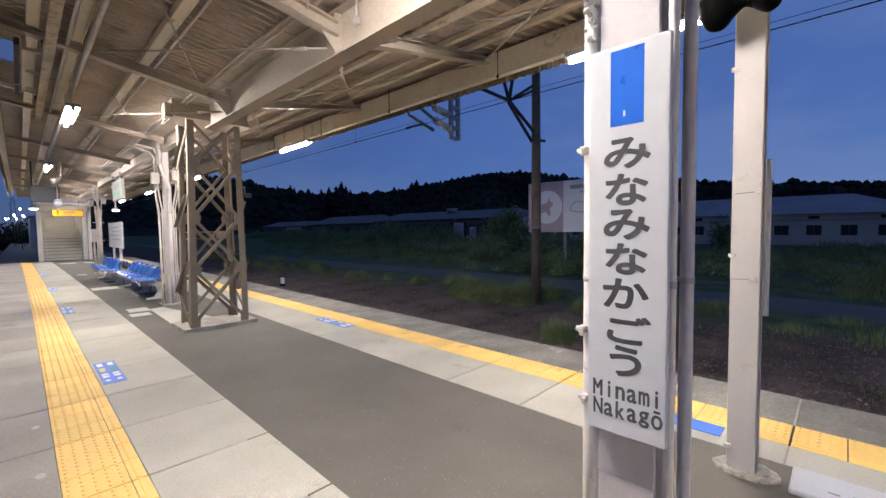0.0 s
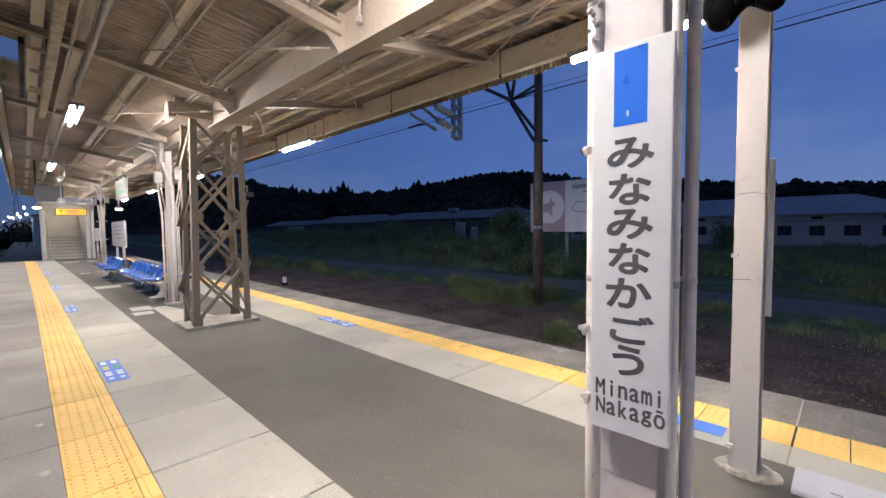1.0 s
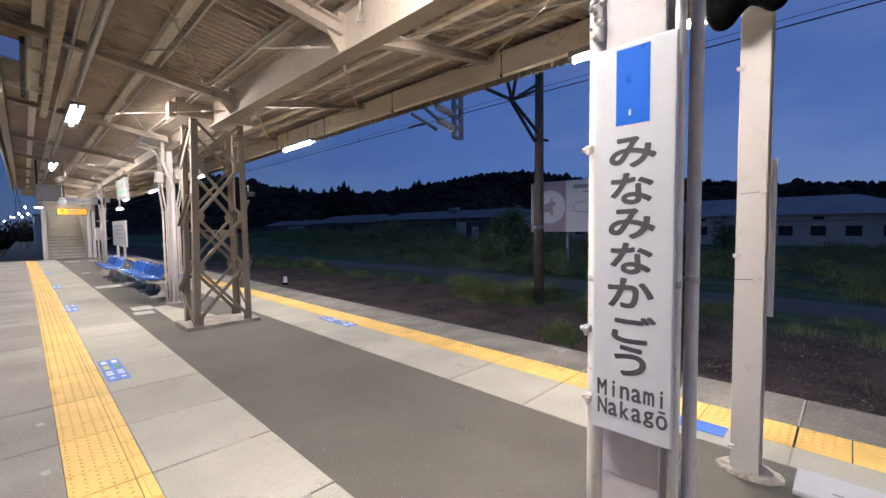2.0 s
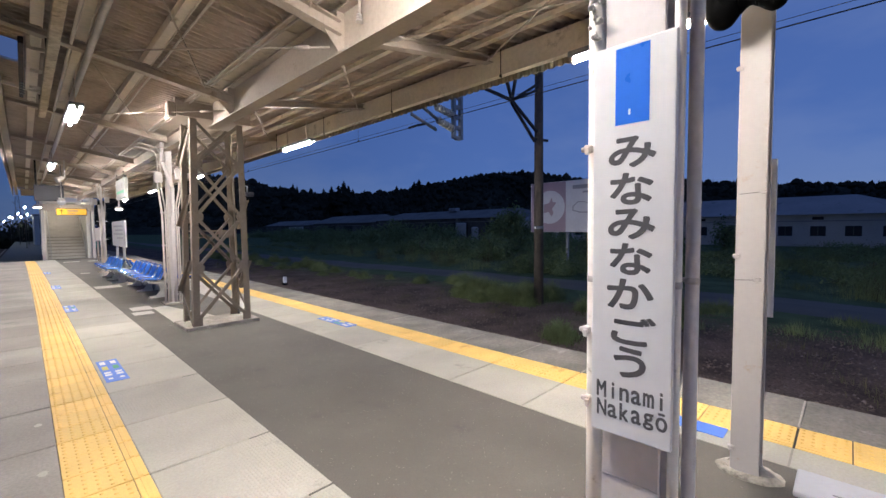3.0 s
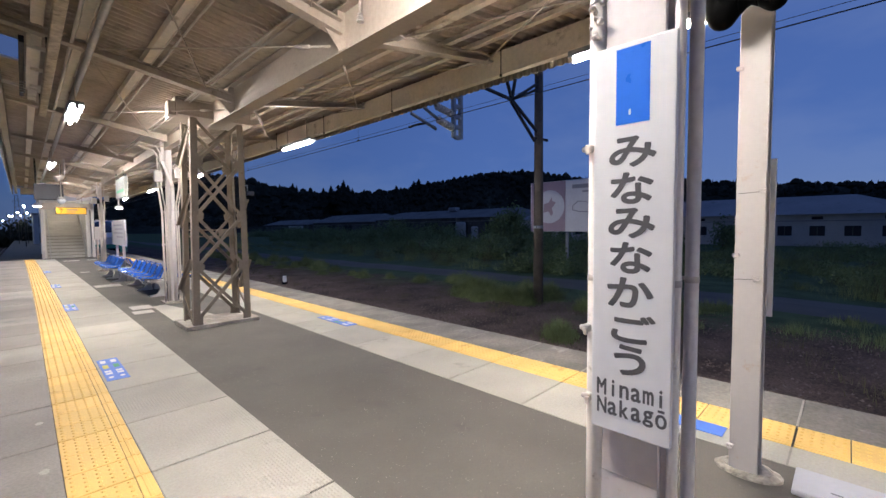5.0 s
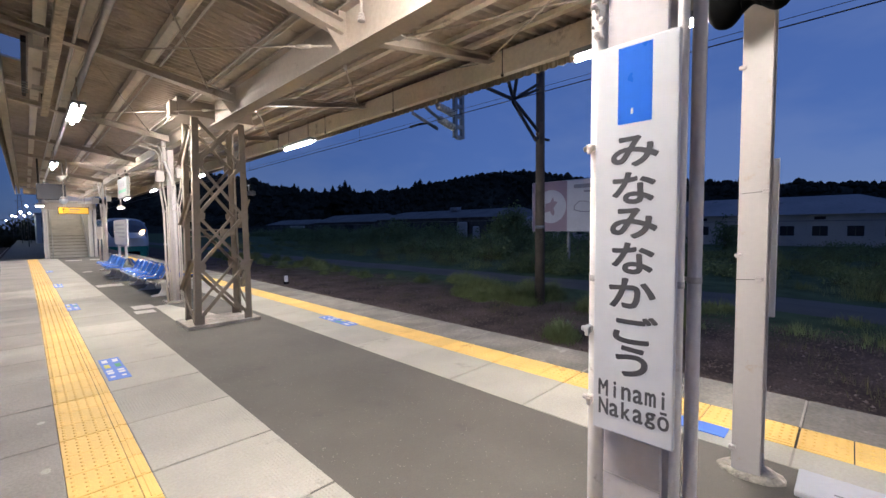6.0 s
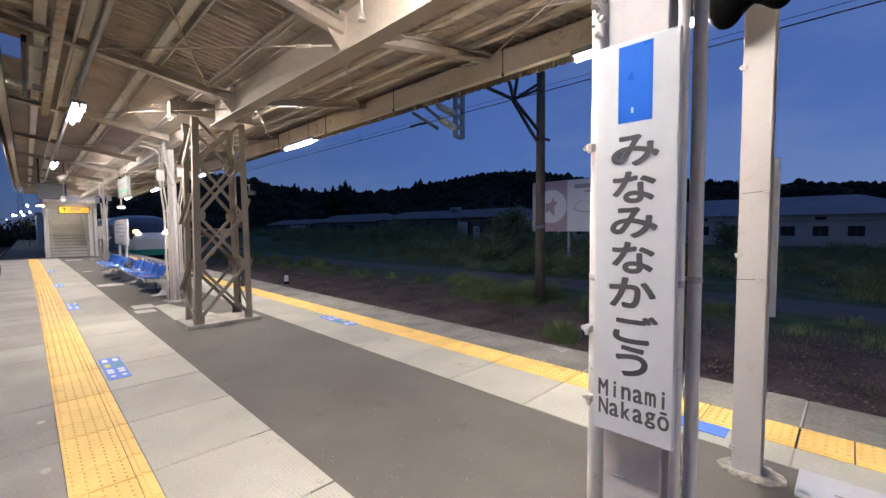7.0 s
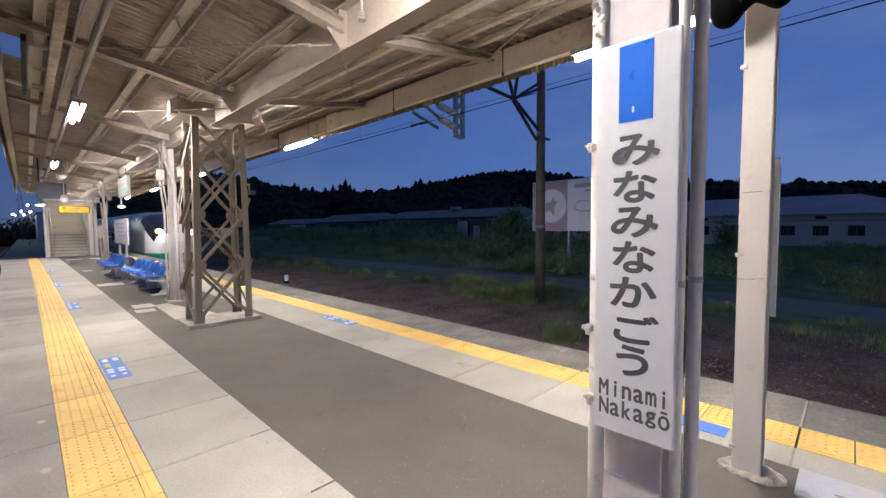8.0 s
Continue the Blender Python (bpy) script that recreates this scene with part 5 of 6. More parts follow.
# ---------------------------------------------------------------- footbridge stairs
def build_stairs():
    st = thing("footbridge_stairs", "covered footbridge stairs with pale panels", "stairs", kind="structure")
    for x, w in ((0.70, 0.12), (2.72, 0.14)):
        bm = bmesh.new()
        soft_box(bm, x - w / 2, x + w / 2, 29.9, 30.05, -0.01, 3.2, 0.01, 1)
        part("post", bm, M_STEEL_WHITE, st)
    bm = bmesh.new()
    soft_box(bm, 0.62, 2.8, 29.9, 30.1, 2.62, 2.95, 0.01, 1)
    part("lintel", bm, M_STEEL, st)
    for x0, x1, nm in ((0.78, 1.10, "side_panel"), (2.46, 2.64, "side_panel")):
        bm = bmesh.new()
        box(bm, x0, x0 + 0.06 if x0 < 1 else x1, 30.2, 38.0, 0, 5.0)
        part(nm, bm, M_STAIRWALL, st)
    bm = bmesh.new()
    box(bm, 0.78, 2.7, 38.0, 38.1, 0, 6)
    part("end_wall", bm, M_STAIRWALL, st)
    n = 24
    for i in range(n):
        bm = bmesh.new()
        soft_box(bm, 0.86, 2.44, 30.5 + i * 0.29, 30.5 + (i + 1) * 0.29 + 0.02, max(0, (i - 1) * 0.17), (i + 1) * 0.17, 0.008, 1)
        part("step", bm, M_STEP, st)
    # darker strips along the edges of the first seven steps
    for i in range(7):
        bm = bmesh.new()
        box(bm, 0.88, 2.42, 30.494 + i * 0.29, 30.54 + i * 0.29, (i + 1) * 0.17 - 0.035, (i + 1) * 0.17 + 0.003)
        part("nosing", bm, M_CONC_DARK, st, "dark strip along a lower step edge")
    for x in (0.98, 2.40):
        bm = bmesh.new()
        bent(bm, [(x, 30.35, 0), (x, 30.35, 0.85), (x, 30.5 + 20 * 0.29, 0.85 + 20 * 0.17)], 0.022, 8)
        part("handrail", bm, M_PIPE, st)
    # sloping roof
    bm = bmesh.new()
    bar(bm, (1.72, 30.0, 3.05), (1.72, 38.0, 7.6), 2.2, 0.08)
    part("stair_roof", bm, M_STAIRWALL, st)
    return st


build_stairs()
# unseen lamp added inside the stairwell to brighten the steps
sl = thing("stair_lamp", "unseen fluorescent lamp added to brighten the stairwell", "lamp")
bm = bmesh.new()
rod(bm, (1.6, 32.3, 3.3), (1.6, 33.3, 3.85), 0.02, 8)
part("tube", bm, M_STAIRFILL, sl)
bm = bmesh.new()
bar(bm, (1.6, 32.2, 3.36), (1.6, 33.4, 4.0), 0.12, 0.05)
part("housing", bm, M_STEEL_WHITE, sl)

# cream cabinet beside the stairs
cb = thing("equipment_cabinet", "cream equipment cabinet beside the stairs", "cabinet")
bm = bmesh.new()
soft_box(bm, 2.47, 2.69, 26.6, 26.85, 1.03, 1.66, 0.015, 2)
part("body", bm, M_STEEL_WHITE, cb)
bm = bmesh.new()
rod(bm, (2.58, 26.73, 0), (2.58, 26.73, 1.03), 0.04, 10)
part("post", bm, M_STEEL, cb)

# ---------------------------------------------------------------- stickers on the floor
def floor_sticker(x0, x1, y0, y1, rows=True):
    sk = thing("queue_sticker", "blue queue-position sticker with pictogram panels", "sticker", "stickers on the platform", at=((x0 + x1) / 2, (y0 + y1) / 2, 0))
    w, h = (x1 - x0) / 2, (y1 - y0) / 2
    bm = bmesh.new()
    soft_box(bm, -w, w, -h, h, -0.003, 0.0045, 0.0008, 1)
    part("base", bm, M_BLUE, sk)
    if rows:
        for cx in (-0.5, 0.5):
            for cy, ww, hh, mt in ((0.72, 0.26, 0.14, M_STICKWHITE), (0.22, 0.26, 0.16, M_STICKYELLOW if cx < 0 else M_STICKGREEN), (-0.22, 0.30, 0.07, M_STICKWHITE), (-0.42, 0.30, 0.07, M_STICKWHITE), (-0.75, 0.20, 0.06, M_STICKWHITE)):
                bm = bmesh.new()
                box(bm, (cx - ww) * w, (cx + ww) * w, (cy - hh) * h, (cy + hh) * h, 0.0046, 0.0058)
                part("panel", bm, mt, sk)
    return sk


sk0 = floor_sticker(0.517, 0.703, 5.19, 6.10)
for x, y in ((0.575, 10.75), (0.55, 15.2), (0.54, 20.7)):
    copy_thing(sk0, pose(x, y, 0))
copy_thing(sk0, pose(3.495, 5.88, 0, 0, 0, 180))
floor_sticker(3.40, 3.572, 0.60, 1.25, rows=False)

# pale ribbed mat by the footing
mat_ = thing("floor_plate", "pale perforated plastic plate on the asphalt", "plate")
bm = bmesh.new()
soft_box(bm, 2.93, 3.235, -0.75, 0.19, -0.004, 0.028, 0.01, 2)
part("plate", bm, M_BOARDGREY, mat_)
for a, b in ((3.02, -0.02), (3.05, -0.12), (3.00, -0.13), (3.04, -0.24), (2.99, -0.25)):
    bm = bmesh.new()
    box(bm, a, a + 0.012, b, b + 0.05, 0.0285, 0.0295)
    part("mark", bm, M_INK, mat_)


# ---------------------------------------------------------------- overhead line
def catenary_pole(y):
    po = thing("catenary_pole", "round weathered brown concrete catenary pole with dark steel brackets", "pole", "catenary poles")
    x = 12.3
    bm = bmesh.new()
    rod(bm, (x, y, RAIL_Z - 0.1), (x, y, 9.2), 0.165, 24, 0.13)
    part("shaft", bm, M_POLE, po)
    bm = bmesh.new()
    rod(bm, (x, y, 1.42), (x, y, 1.52), 0.168, 24)
    soft_box(bm, x - 0.24, x - 0.15, y - 0.05, y + 0.05, 1.43, 1.51, 0.01, 1)
    part("band", bm, M_GALV, po)
    node = (x - 1.55, y, 5.40)
    for a, b in ((node, (x + 0.2, y, 4.50)), ((x - 1.60, y, 5.36), (x - 0.26, y, 4.33)), (node, (x - 0.15, y, 6.20)), (node, (x - 0.15, y, 6.02)), (node, (x - 3.10, y, 5.47)), (node, (x - 1.84, y, 5.98)), (node, (x - 1.34, y, 6.19)), ((x - 3.1, y, 5.47), (x - 6.0, y, 7.2)), ((x - 1.9, y, 6.6), (x - 0.12, y, 6.55)), ((x - 0.3, y, 4.42), (x + 0.55, y, 4.46)), ((x + 0.2, y, 7.3), (x - 9.5, y, 7.3)), ((x + 0.2, y, 7.9), (x - 9.5, y, 7.9))):
        bm = bmesh.new()
        bar(bm, a, b, 0.075, 0.075)
        part("bracket_bar", bm, M_DARKSTEEL, po)
    return po


catenary_pole(7.55)
catenary_pole(52.0)

dropper = thing("overhead_line_support", "galvanised drop post with cantilever insulators", "overhead line")
DY = 7.55
for x in (8.11, 8.38):
    bm = bmesh.new()
    soft_box(bm, x - 0.05, x + 0.05, DY - 0.05, DY + 0.05, 3.86, 7.3, 0.005, 1)
    part("rail", bm, M_GALV, dropper)
for z in (3.88, 4.15, 4.42, 4.69, 4.96):
    bm = bmesh.new()
    soft_box(bm, 8.15, 8.34, DY - 0.04, DY + 0.04, z - 0.05, z + 0.05, 0.005, 1)
    part("batten", bm, M_GALV, dropper)
for a, b, c in (((8.07, DY, 4.46), (7.47, DY, 4.56), (6.9, DY, 4.9)), ((8.07, DY, 4.10), (7.52, DY, 4.24), (6.9, DY, 4.50))):
    bm = bmesh.new()
    rod(bm, a, b, 0.075, 10)
    for k in range(6):
        p = Vector(a).lerp(Vector(b), (k + 0.5) / 6)
        d_ = (Vector(b) - Vector(a)).normalized() * 0.015
        rod(bm, p - d_, p + d_, 0.095, 10)
    part("insulator", bm, M_INSUL, dropper, "pale ribbed insulator")
    bm = bmesh.new()
    rod(bm, b, c, 0.04, 8)
    part("cantilever", bm, M_GALV, dropper)
bm = bmesh.new()
rod(bm, (6.62, DY, 4.22), (7.45, DY, 3.98), 0.04, 8)
part("registration_tube", bm, M_GALV, dropper)
bm = bmesh.new()
bent(bm, [(6.55, DY, 3.88), (6.8, DY, 3.98), (7.1, DY, 4.07), (7.42, DY, 4.02)], 0.028, 8)
part("steady_arm", bm, M_DARKSTEEL, dropper)


def wire(label, x, z, r, sag=0.0, y0=-80, y1=150):
    bm = bmesh.new()
    n = 24
    pts = []
    for i in range(n + 1):
        y = y0 + (y1 - y0) * i / n
        t = ((y - 7.5) / 45.0) % 1.0
        pts.append((x, y, z - sag * 4 * t * (1 - t)))
    hose(bm, pts, r, 5)
    return solo("overhead_wire", bm, M_WIRE, label, "wire", "overhead wires")


wire("dark contact wire over the track", 7.45, 4.2, 0.010)
wire("thin auxiliary wire beside the contact wire", 7.45, 4.30, 0.0045)
wire("dark messenger wire over the track", 7.45, 5.0, 0.009, 0.3)
wire("dark feeder wire above the poles", 12.3, 8.6, 0.012, 0.4)
for k in range(-2, 9):
    bm = bmesh.new()
    y = k * 9.0 + 2.0
    rod(bm, (7.45, y, 4.2), (7.45, y, 4.95), 0.004, 5)
    rod(bm, (7.45, y - 0.03, 4.22), (7.45, y + 0.03, 4.22), 0.025, 6)
    solo("wire_dropper", bm, M_WIRE, "thin dropper between the overhead wires", "wire", "overhead droppers")

# small white marker post by the track
mp = thing("marker_post", "small white marker post beside the ballast", "post")
bm = bmesh.new()
soft_box(bm, 8.57, 8.71, 19.05, 19.19, RAIL_Z - 0.05, RAIL_Z + 0.34, 0.02, 2)
part("post", bm, M_SIGN, mp)
bm = bmesh.new()
soft_box(bm, 8.54, 8.74, 19.02, 19.22, RAIL_Z - 0.06, RAIL_Z + 0.06, 0.02, 1)
part("foot", bm, M_BLACK, mp)


# ---------------------------------------------------------------- train
def build_train():
    tr = thing("express_train", "pearl and teal limited-express train with dark cab and lit headlights", "train")
    HW = 1.45

    def section(s):
        """Half width, roof height and floor height at s metres behind the nose tip."""
        t = min(max(s, 0), 5.0)
        hw = HW - 0.50 * max(0, 1 - t / 2.0) ** 2.2
        pts = ((0, 0.78), (0.25, 1.08), (0.8, 1.46), (1.6, 1.92), (2.6, 2.32), (3.6, 2.50), (4.4, 2.55), (5.0, 2.56))
        for (a, za), (b, zb) in zip(pts, pts[1:]):
            if a <= t <= b:
                zt = za + (zb - za) * (t - a) / (b - a)
                break
        return hw, zt

    stations = [0, 0.12, 0.25, 0.5, 0.8, 1.2, 1.6, 2.1, 2.6, 3.1, 3.6, 4.0, 4.4, 5.0, 6.0]
    zb = -0.78
    grid = []
    for s in stations:
        hw, zt = section(s)
        shoulder = zt - min(0.5, (zt - zb) * 0.3)
        prof = [(hw * 0.94, zb), (hw * 0.99, -0.3), (hw, -0.05), (hw, 0.1), (hw * 0.995, 0.1 + (shoulder - 0.1) * 0.5), (hw * 0.96, max(shoulder, 0.1)), (hw * 0.84, zt - (zt - shoulder) * 0.35), (hw * 0.55, zt - (zt - shoulder) * 0.08), (0, zt)]
        if shoulder <= 0.5:
            k = max(shoulder, 0.12)
            prof = [(hw * 0.94, zb), (hw * 0.99, -0.3), (hw, -0.05), (hw, 0.1), (hw * 0.995, 0.1 + (k - 0.1) * 0.5), (hw * 0.96, k), (hw * 0.84, zt - (zt - k) * 0.35), (hw * 0.55, zt - (zt - k) * 0.08), (0, zt)]
        full = [(-x, z) for x, z in prof] + [(x, z) for x, z in prof[-2::-1]]
        # nose plan curve: the middle leads
        lead = 0.45 * max(0, 1 - s / 2.2)
        grid.append([(x, s + lead * (abs(x) / max(hw, 0.1)) ** 2 , z) for x, z in full])
    whites, greens, glasses, sides = bmesh.new(), bmesh.new(), bmesh.new(), bmesh.new()

    def quad(b, pts):
        b.faces.new([b.verts.new(p) for p in pts]).smooth = True

    def lerp(p, q, u):
        return tuple(Vector(p).lerp(Vector(q), u))

    last = len(grid[0]) - 1
    for i, (ra, rb) in enumerate(zip(grid, grid[1:])):
        for k in range(last):
            edge = min(k, last - 1 - k)      # 0 at the skirt, 7 at the crown
            a, b, c, d = ra[k], ra[k + 1], rb[k + 1], rb[k]
            if edge < 3:
                quad(greens, (a, b, c, d))
            elif edge >= 5 and 0.45 < stations[i] < 3.05:
                for u in range(2):
                    for v in range(2):
                        f = lambda x, y: lerp(lerp(a, b, x), lerp(d, c, x), y)
                        quad(glasses, (f(u / 2, v / 2), f((u + 1) / 2, v / 2), f((u + 1) / 2, (v + 1) / 2), f(u / 2, (v + 1) / 2)))
            elif edge < 5 and stations[i] > 1.55:
                quad(sides, (a, b, c, d))
            elif edge >= 5 and stations[i] > 3.0:
                quad(sides, (a, b, c, d))
            else:
                quad(whites, (a, b, c, d))
    fr = grid[0]
    for k in range(len(fr) // 2):
        a, b, c, d = fr[k], fr[k + 1], fr[-k - 2], fr[-k - 1]
        if b != c:
            quad(greens if k < 3 else whites, (a, b, c, d))
    for b in (whites, greens, glasses, sides):
        bmesh.ops.remove_doubles(b, verts=b.verts[:], dist=0.0005)
    part("nose", whites, M_TRAINWHITE, tr, "pearl white nose")
    part("nose_band", greens, M_TRAINGREEN, tr, "teal lower nose")
    part("windscreen", glasses, M_TRAINGLASS, tr, "dark wraparound windscreen")
    part("cab_side", sides, M_TRAINSIDE, tr, "silver grey cab side")
    # coupling cover recess
    bm = bmesh.new()
    soft_box(bm, -0.5, 0.5, -0.10, 0.2, -0.72, -0.3, 0.06, 2)
    part("coupler_cover", bm, M_BLACK, tr)
    # headlights
    for s in (-1, 1):
        hl = bmesh.new()
        y, z = 0.95, 1.18
        bmesh.ops.create_uvsphere(hl, u_segments=14, v_segments=8, radius=1.0, matrix=pose(s * 0.86, y - 0.12, z + 0.14, 35, 0, s * 25) @ Matrix.Diagonal((0.21, 0.07, 0.20, 1)))
        h = part("headlight", hl, M_HEADLIGHT, tr, "glowing amber headlight")
        co = bmesh.new()
        bmesh.ops.create_uvsphere(co, u_segments=12, v_segments=6, radius=1.0, matrix=pose(s * 0.76, y - 0.30, z + 0.0, 35, 0, s * 25) @ Matrix.Diagonal((0.16, 0.06, 0.13, 1)))
        part("lamp_core", co, M_HEADLIGHT_CORE, h)
        mi = bmesh.new()
        soft_box(mi, s * 1.46 - 0.04, s * 1.46 + 0.04, 3.55, 3.68, 1.92, 2.12, 0.02, 1)
        part("mirror", mi, M_TRAINWHITE, tr)
    # cars
    y0 = 6.0
    for c in range(4):
        y1 = 20.5 + c * 20.5
        ya = y0
        prof = [(1.36, zb), (1.44, -0.3), (HW, -0.05), (HW, 0.1), (1.445, 1.3), (1.40, 1.95), (1.22, 2.33), (0.80, 2.52), (0, 2.56)]
        full = [(-x, z) for x, z in prof] + [(x, z) for x, z in prof[-2::-1]]

        def strip(k0, k1, mt, nm, lab=""):
            b = bmesh.new()
            for k in range(k0, k1):
                (xa, za), (xb, zz) = full[k], full[k + 1]
                quad(b, ((xa, ya, za), (xb, ya, zz), (xb, y1 - 0.25, zz), (xa, y1 - 0.25, za)))
            part(nm, b, mt, tr, lab)
        strip(0, 3, M_TRAINGREEN, "lower_band", "teal lower side")
        strip(13, 16, M_TRAINGREEN, "lower_band", "teal lower side")
        strip(3, 5, M_TRAINSIDE, "side", "silver grey side")
        strip(11, 13, M_TRAINSIDE, "side", "silver grey side")
        strip(5, 6, M_TRAINGREEN, "top_band", "teal line at the roof edge")
        strip(10, 11, M_TRAINGREEN, "top_band", "teal line at the roof edge")
        strip(6, 10, M_TRAINGREY, "roof", "grey roof")
        b = bmesh.new()
        for yy in (y1 - 0.25, ya if c else None):
            if yy is not None:
                b.faces.new([b.verts.new((x, yy, z)) for x, z in full])
        part("end_wall", b, M_TRAINGREY, tr)
        b = bmesh.new()
        soft_box(b, -1.0, 1.0, y1 - 0.3, y1 + 0.05, -0.6, 2.2, 0.03, 1)
        part("gangway", b, M_BLACK, tr)
        # windows and doors
        for s in (-1, 1):
            yy = ya + 2.6
            while yy + 1.9 < y1 - 1.6:
                b = bmesh.new()
                q = [b.verts.new(p) for p in ((s * 1.4545, yy, 0.62), (s * 1.4545, yy + 1.75, 0.62), (s * 1.432, yy + 1.75, 1.52), (s * 1.432, yy, 1.52))]
                b.faces.new(q)
                ext = bmesh.ops.extrude_face_region(b, geom=b.faces[:])
                bmesh.ops.translate(b, verts=[v for v in ext["geom"] if isinstance(v, bmesh.types.BMVert)], vec=(s * 0.006, 0, 0))
                part("window", b, M_TRAINGLASS, tr)
                yy += 2.05
            b = bmesh.new()
            soft_box(b, min(s * 1.44, s * 1.462), max(s * 1.44, s * 1.462), ya + 1.1, ya + 1.95, -0.25, 1.85, 0.01, 1)
            part("door", b, M_TRAINGREY, tr, "grey sliding door")
        for yy in (ya + (0.5 if c == 0 else 3.0), y1 - 4.0):
            for dy in (-1.05, 1.05):
                b = bmesh.new()
                for s in (-1, 1):
                    rod(b, (s * 0.50, yy + dy, RAIL_Z + 0.43), (s * 0.64, yy + dy, RAIL_Z + 0.43), 0.43, 18)
                rod(b, (-0.5, yy + dy, RAIL_Z + 0.43), (0.5, yy + dy, RAIL_Z + 0.43), 0.08, 10)
                part("wheelset", b, M_DARKSTEEL, tr)
        y0 = y1 + 0.05
    return tr


train = build_train()
train.matrix_basis = pose(6.15, 110, 0)

# ---------------------------------------------------------------- far end of the platform, left side
def platform_lamp(x, y, z):
    la = thing("platform_lamp", "far lit lamp on a slim pole", "lamp", "far platform lamps", at=(x, y, 0))
    bm = bmesh.new()
    rod(bm, (0, 0, RAIL_Z), (0, 0, z), 0.035, 8, 0.02)
    part("pole", bm, M_DARKSTEEL, la)
    bm = bmesh.new()
    bmesh.ops.create_icosphere(bm, subdivisions=2, radius=0.047, matrix=Matrix.Translation((0, 0, z)))
    part("bulb", bm, M_FARGLOW, la)
    return la


for x, y, z in ((0.16, 55, 3.78), (-0.35, 70, 3.66), (0.40, 70, 3.61), (-0.16, 85, 3.64), (-1.28, 85, 3.63), (-1.18, 100, 3.91), (-2.70, 120, 3.6)):
    platform_lamp(x, y, z)

hut = thing("trackside_building", "pale two-storey building beside the far platform", "building")
bm = bmesh.new()
box(bm, 0.85, 6, 66, 76, RAIL_Z, 3.3)
part("wall", bm, M_SHEDWALL, hut)
bm = bmesh.new()
box(bm, 0.7, 6.2, 65.8, 76.2, 3.3, 3.5)
part("roof", bm, M_SHEDROOF, hut)
for x in (1.3, 3.0):
    for z in (0.1, 1.9):
        bm = bmesh.new()
        box(bm, x, x + 1.0, 65.94, 65.99, z, z + 1.1)
        part("window", bm, M_SHEDDARK, hut)

pylon = thing("steel_pylon", "dark far lattice pylon", "pylon")
for s in (-1, 1):
    bm = bmesh.new()
    bar(bm, (-0.85 + s * 0.75, 150, -1), (-0.85 + s * 0.28, 150, 10.6), 0.09, 0.09)
    part("leg", bm, M_DARKSTEEL, pylon)
for z in (2, 4, 6, 7.6, 9, 10.4):
    bm = bmesh.new()
    w_ = 0.75 - 0.47 * (z + 1) / 11.6 + (0.5 if z == 9 else 0.0)
    bar(bm, (-0.85 - w_, 150, z), (-0.85 + w_, 150, z), 0.07, 0.07)
    bar(bm, (-0.85 - w_, 150, z), (-0.85 + w_ * 0.9, 150, z - 1.5), 0.05, 0.05)
    part("crossarm", bm, M_DARKSTEEL, pylon)

sgl = thing("signal_lamp", "narrow green signal lamp on the building corner", "signal")
bm = bmesh.new()
soft_box(bm, 1.47, 1.53, 60.0, 60.06, 3.0, 3.7, 0.01, 1)
part("lens", bm, M_SIGNALGREEN, sgl)
bm = bmesh.new()
rod(bm, (1.5, 60.1, RAIL_Z), (1.5, 60.1, 3.8), 0.04, 8)
part("post", bm, M_DARKSTEEL, sgl)

# dark rounded object of unknown kind at the platform's other edge
bn = thing("dark_bin", "dark rounded object standing at the platform edge", "bin")
bm = bmesh.new()
bmesh.ops.create_uvsphere(bm, u_segments=18, v_segments=12, radius=1.0, matrix=pose(-0.79, 17.0, 0.42) @ Matrix.Diagonal((0.24, 0.24, 0.46, 1)))
part("body", bm, M_BLACK, bn)


# ---------------------------------------------------------------- sheds, billboard
def gable_shed(name, label, x0, x1, y0, y1, eave, ridge, win_pitch, win=(0.1, 1.25), win_w=1.35, upper=True, hip=2.5, wall=None, cover=None):
    sh = thing(name, label, "building", "long sheds beyond the tracks")
    bm = bmesh.new()
    box(bm, x0, x1, y0, y1, RAIL_Z - 0.1, eave)
    part("wall", bm, wall or M_SHEDWALL, sh)
    bm = bmesh.new()
    o = 0.7
    xm = (x0 + x1) / 2
    a = [bm.verts.new(p) for p in ((x0 - o, y0 - o, eave - 0.15), (x0 - o, y1 + o, eave - 0.15), (x1 + o, y1 + o, eave - 0.15), (x1 + o, y0 - o, eave - 0.15), (xm, y0 + hip, ridge), (xm, y1 - hip, ridge))]
    for f in ((0, 1, 5, 4), (2, 3, 4, 5), (1, 2, 5), (3, 0, 4), (3, 2, 1, 0)):
        bm.faces.new([a[i] for i in f])
    part("roof", bm, cover or M_SHEDROOF, sh)
    n = int((y1 - y0 - 4) / win_pitch)
    for i in range(n):
        y = y0 + 2.6 + i * win_pitch
        w = bmesh.new()
        box(w, x0 - 0.02, x0 - 0.004, y, y + win_w, win[0], win[1])
        wd = part("window", w, M_SHEDDARK, sh)
        fr = bmesh.new()
        box(fr, x0 - 0.06, x0 - 0.022, y + win_w / 2 - 0.03, y + win_w / 2 + 0.03, win[0], win[1])
        part("mullion", fr, M_SHEDROOF_OLD, wd)
        if upper and i % 2 == 0:
            w = bmesh.new()
            box(w, x0 - 0.02, x0 - 0.004, y + 0.2, y + 1.2, eave - 0.75, eave - 0.4)
            part("vent", w, M_SHEDDARK, sh)
    bm = bmesh.new()
    box(bm, x0 - 0.05, x0 - 0.005, y0, y1, eave - 0.95, eave - 0.85)
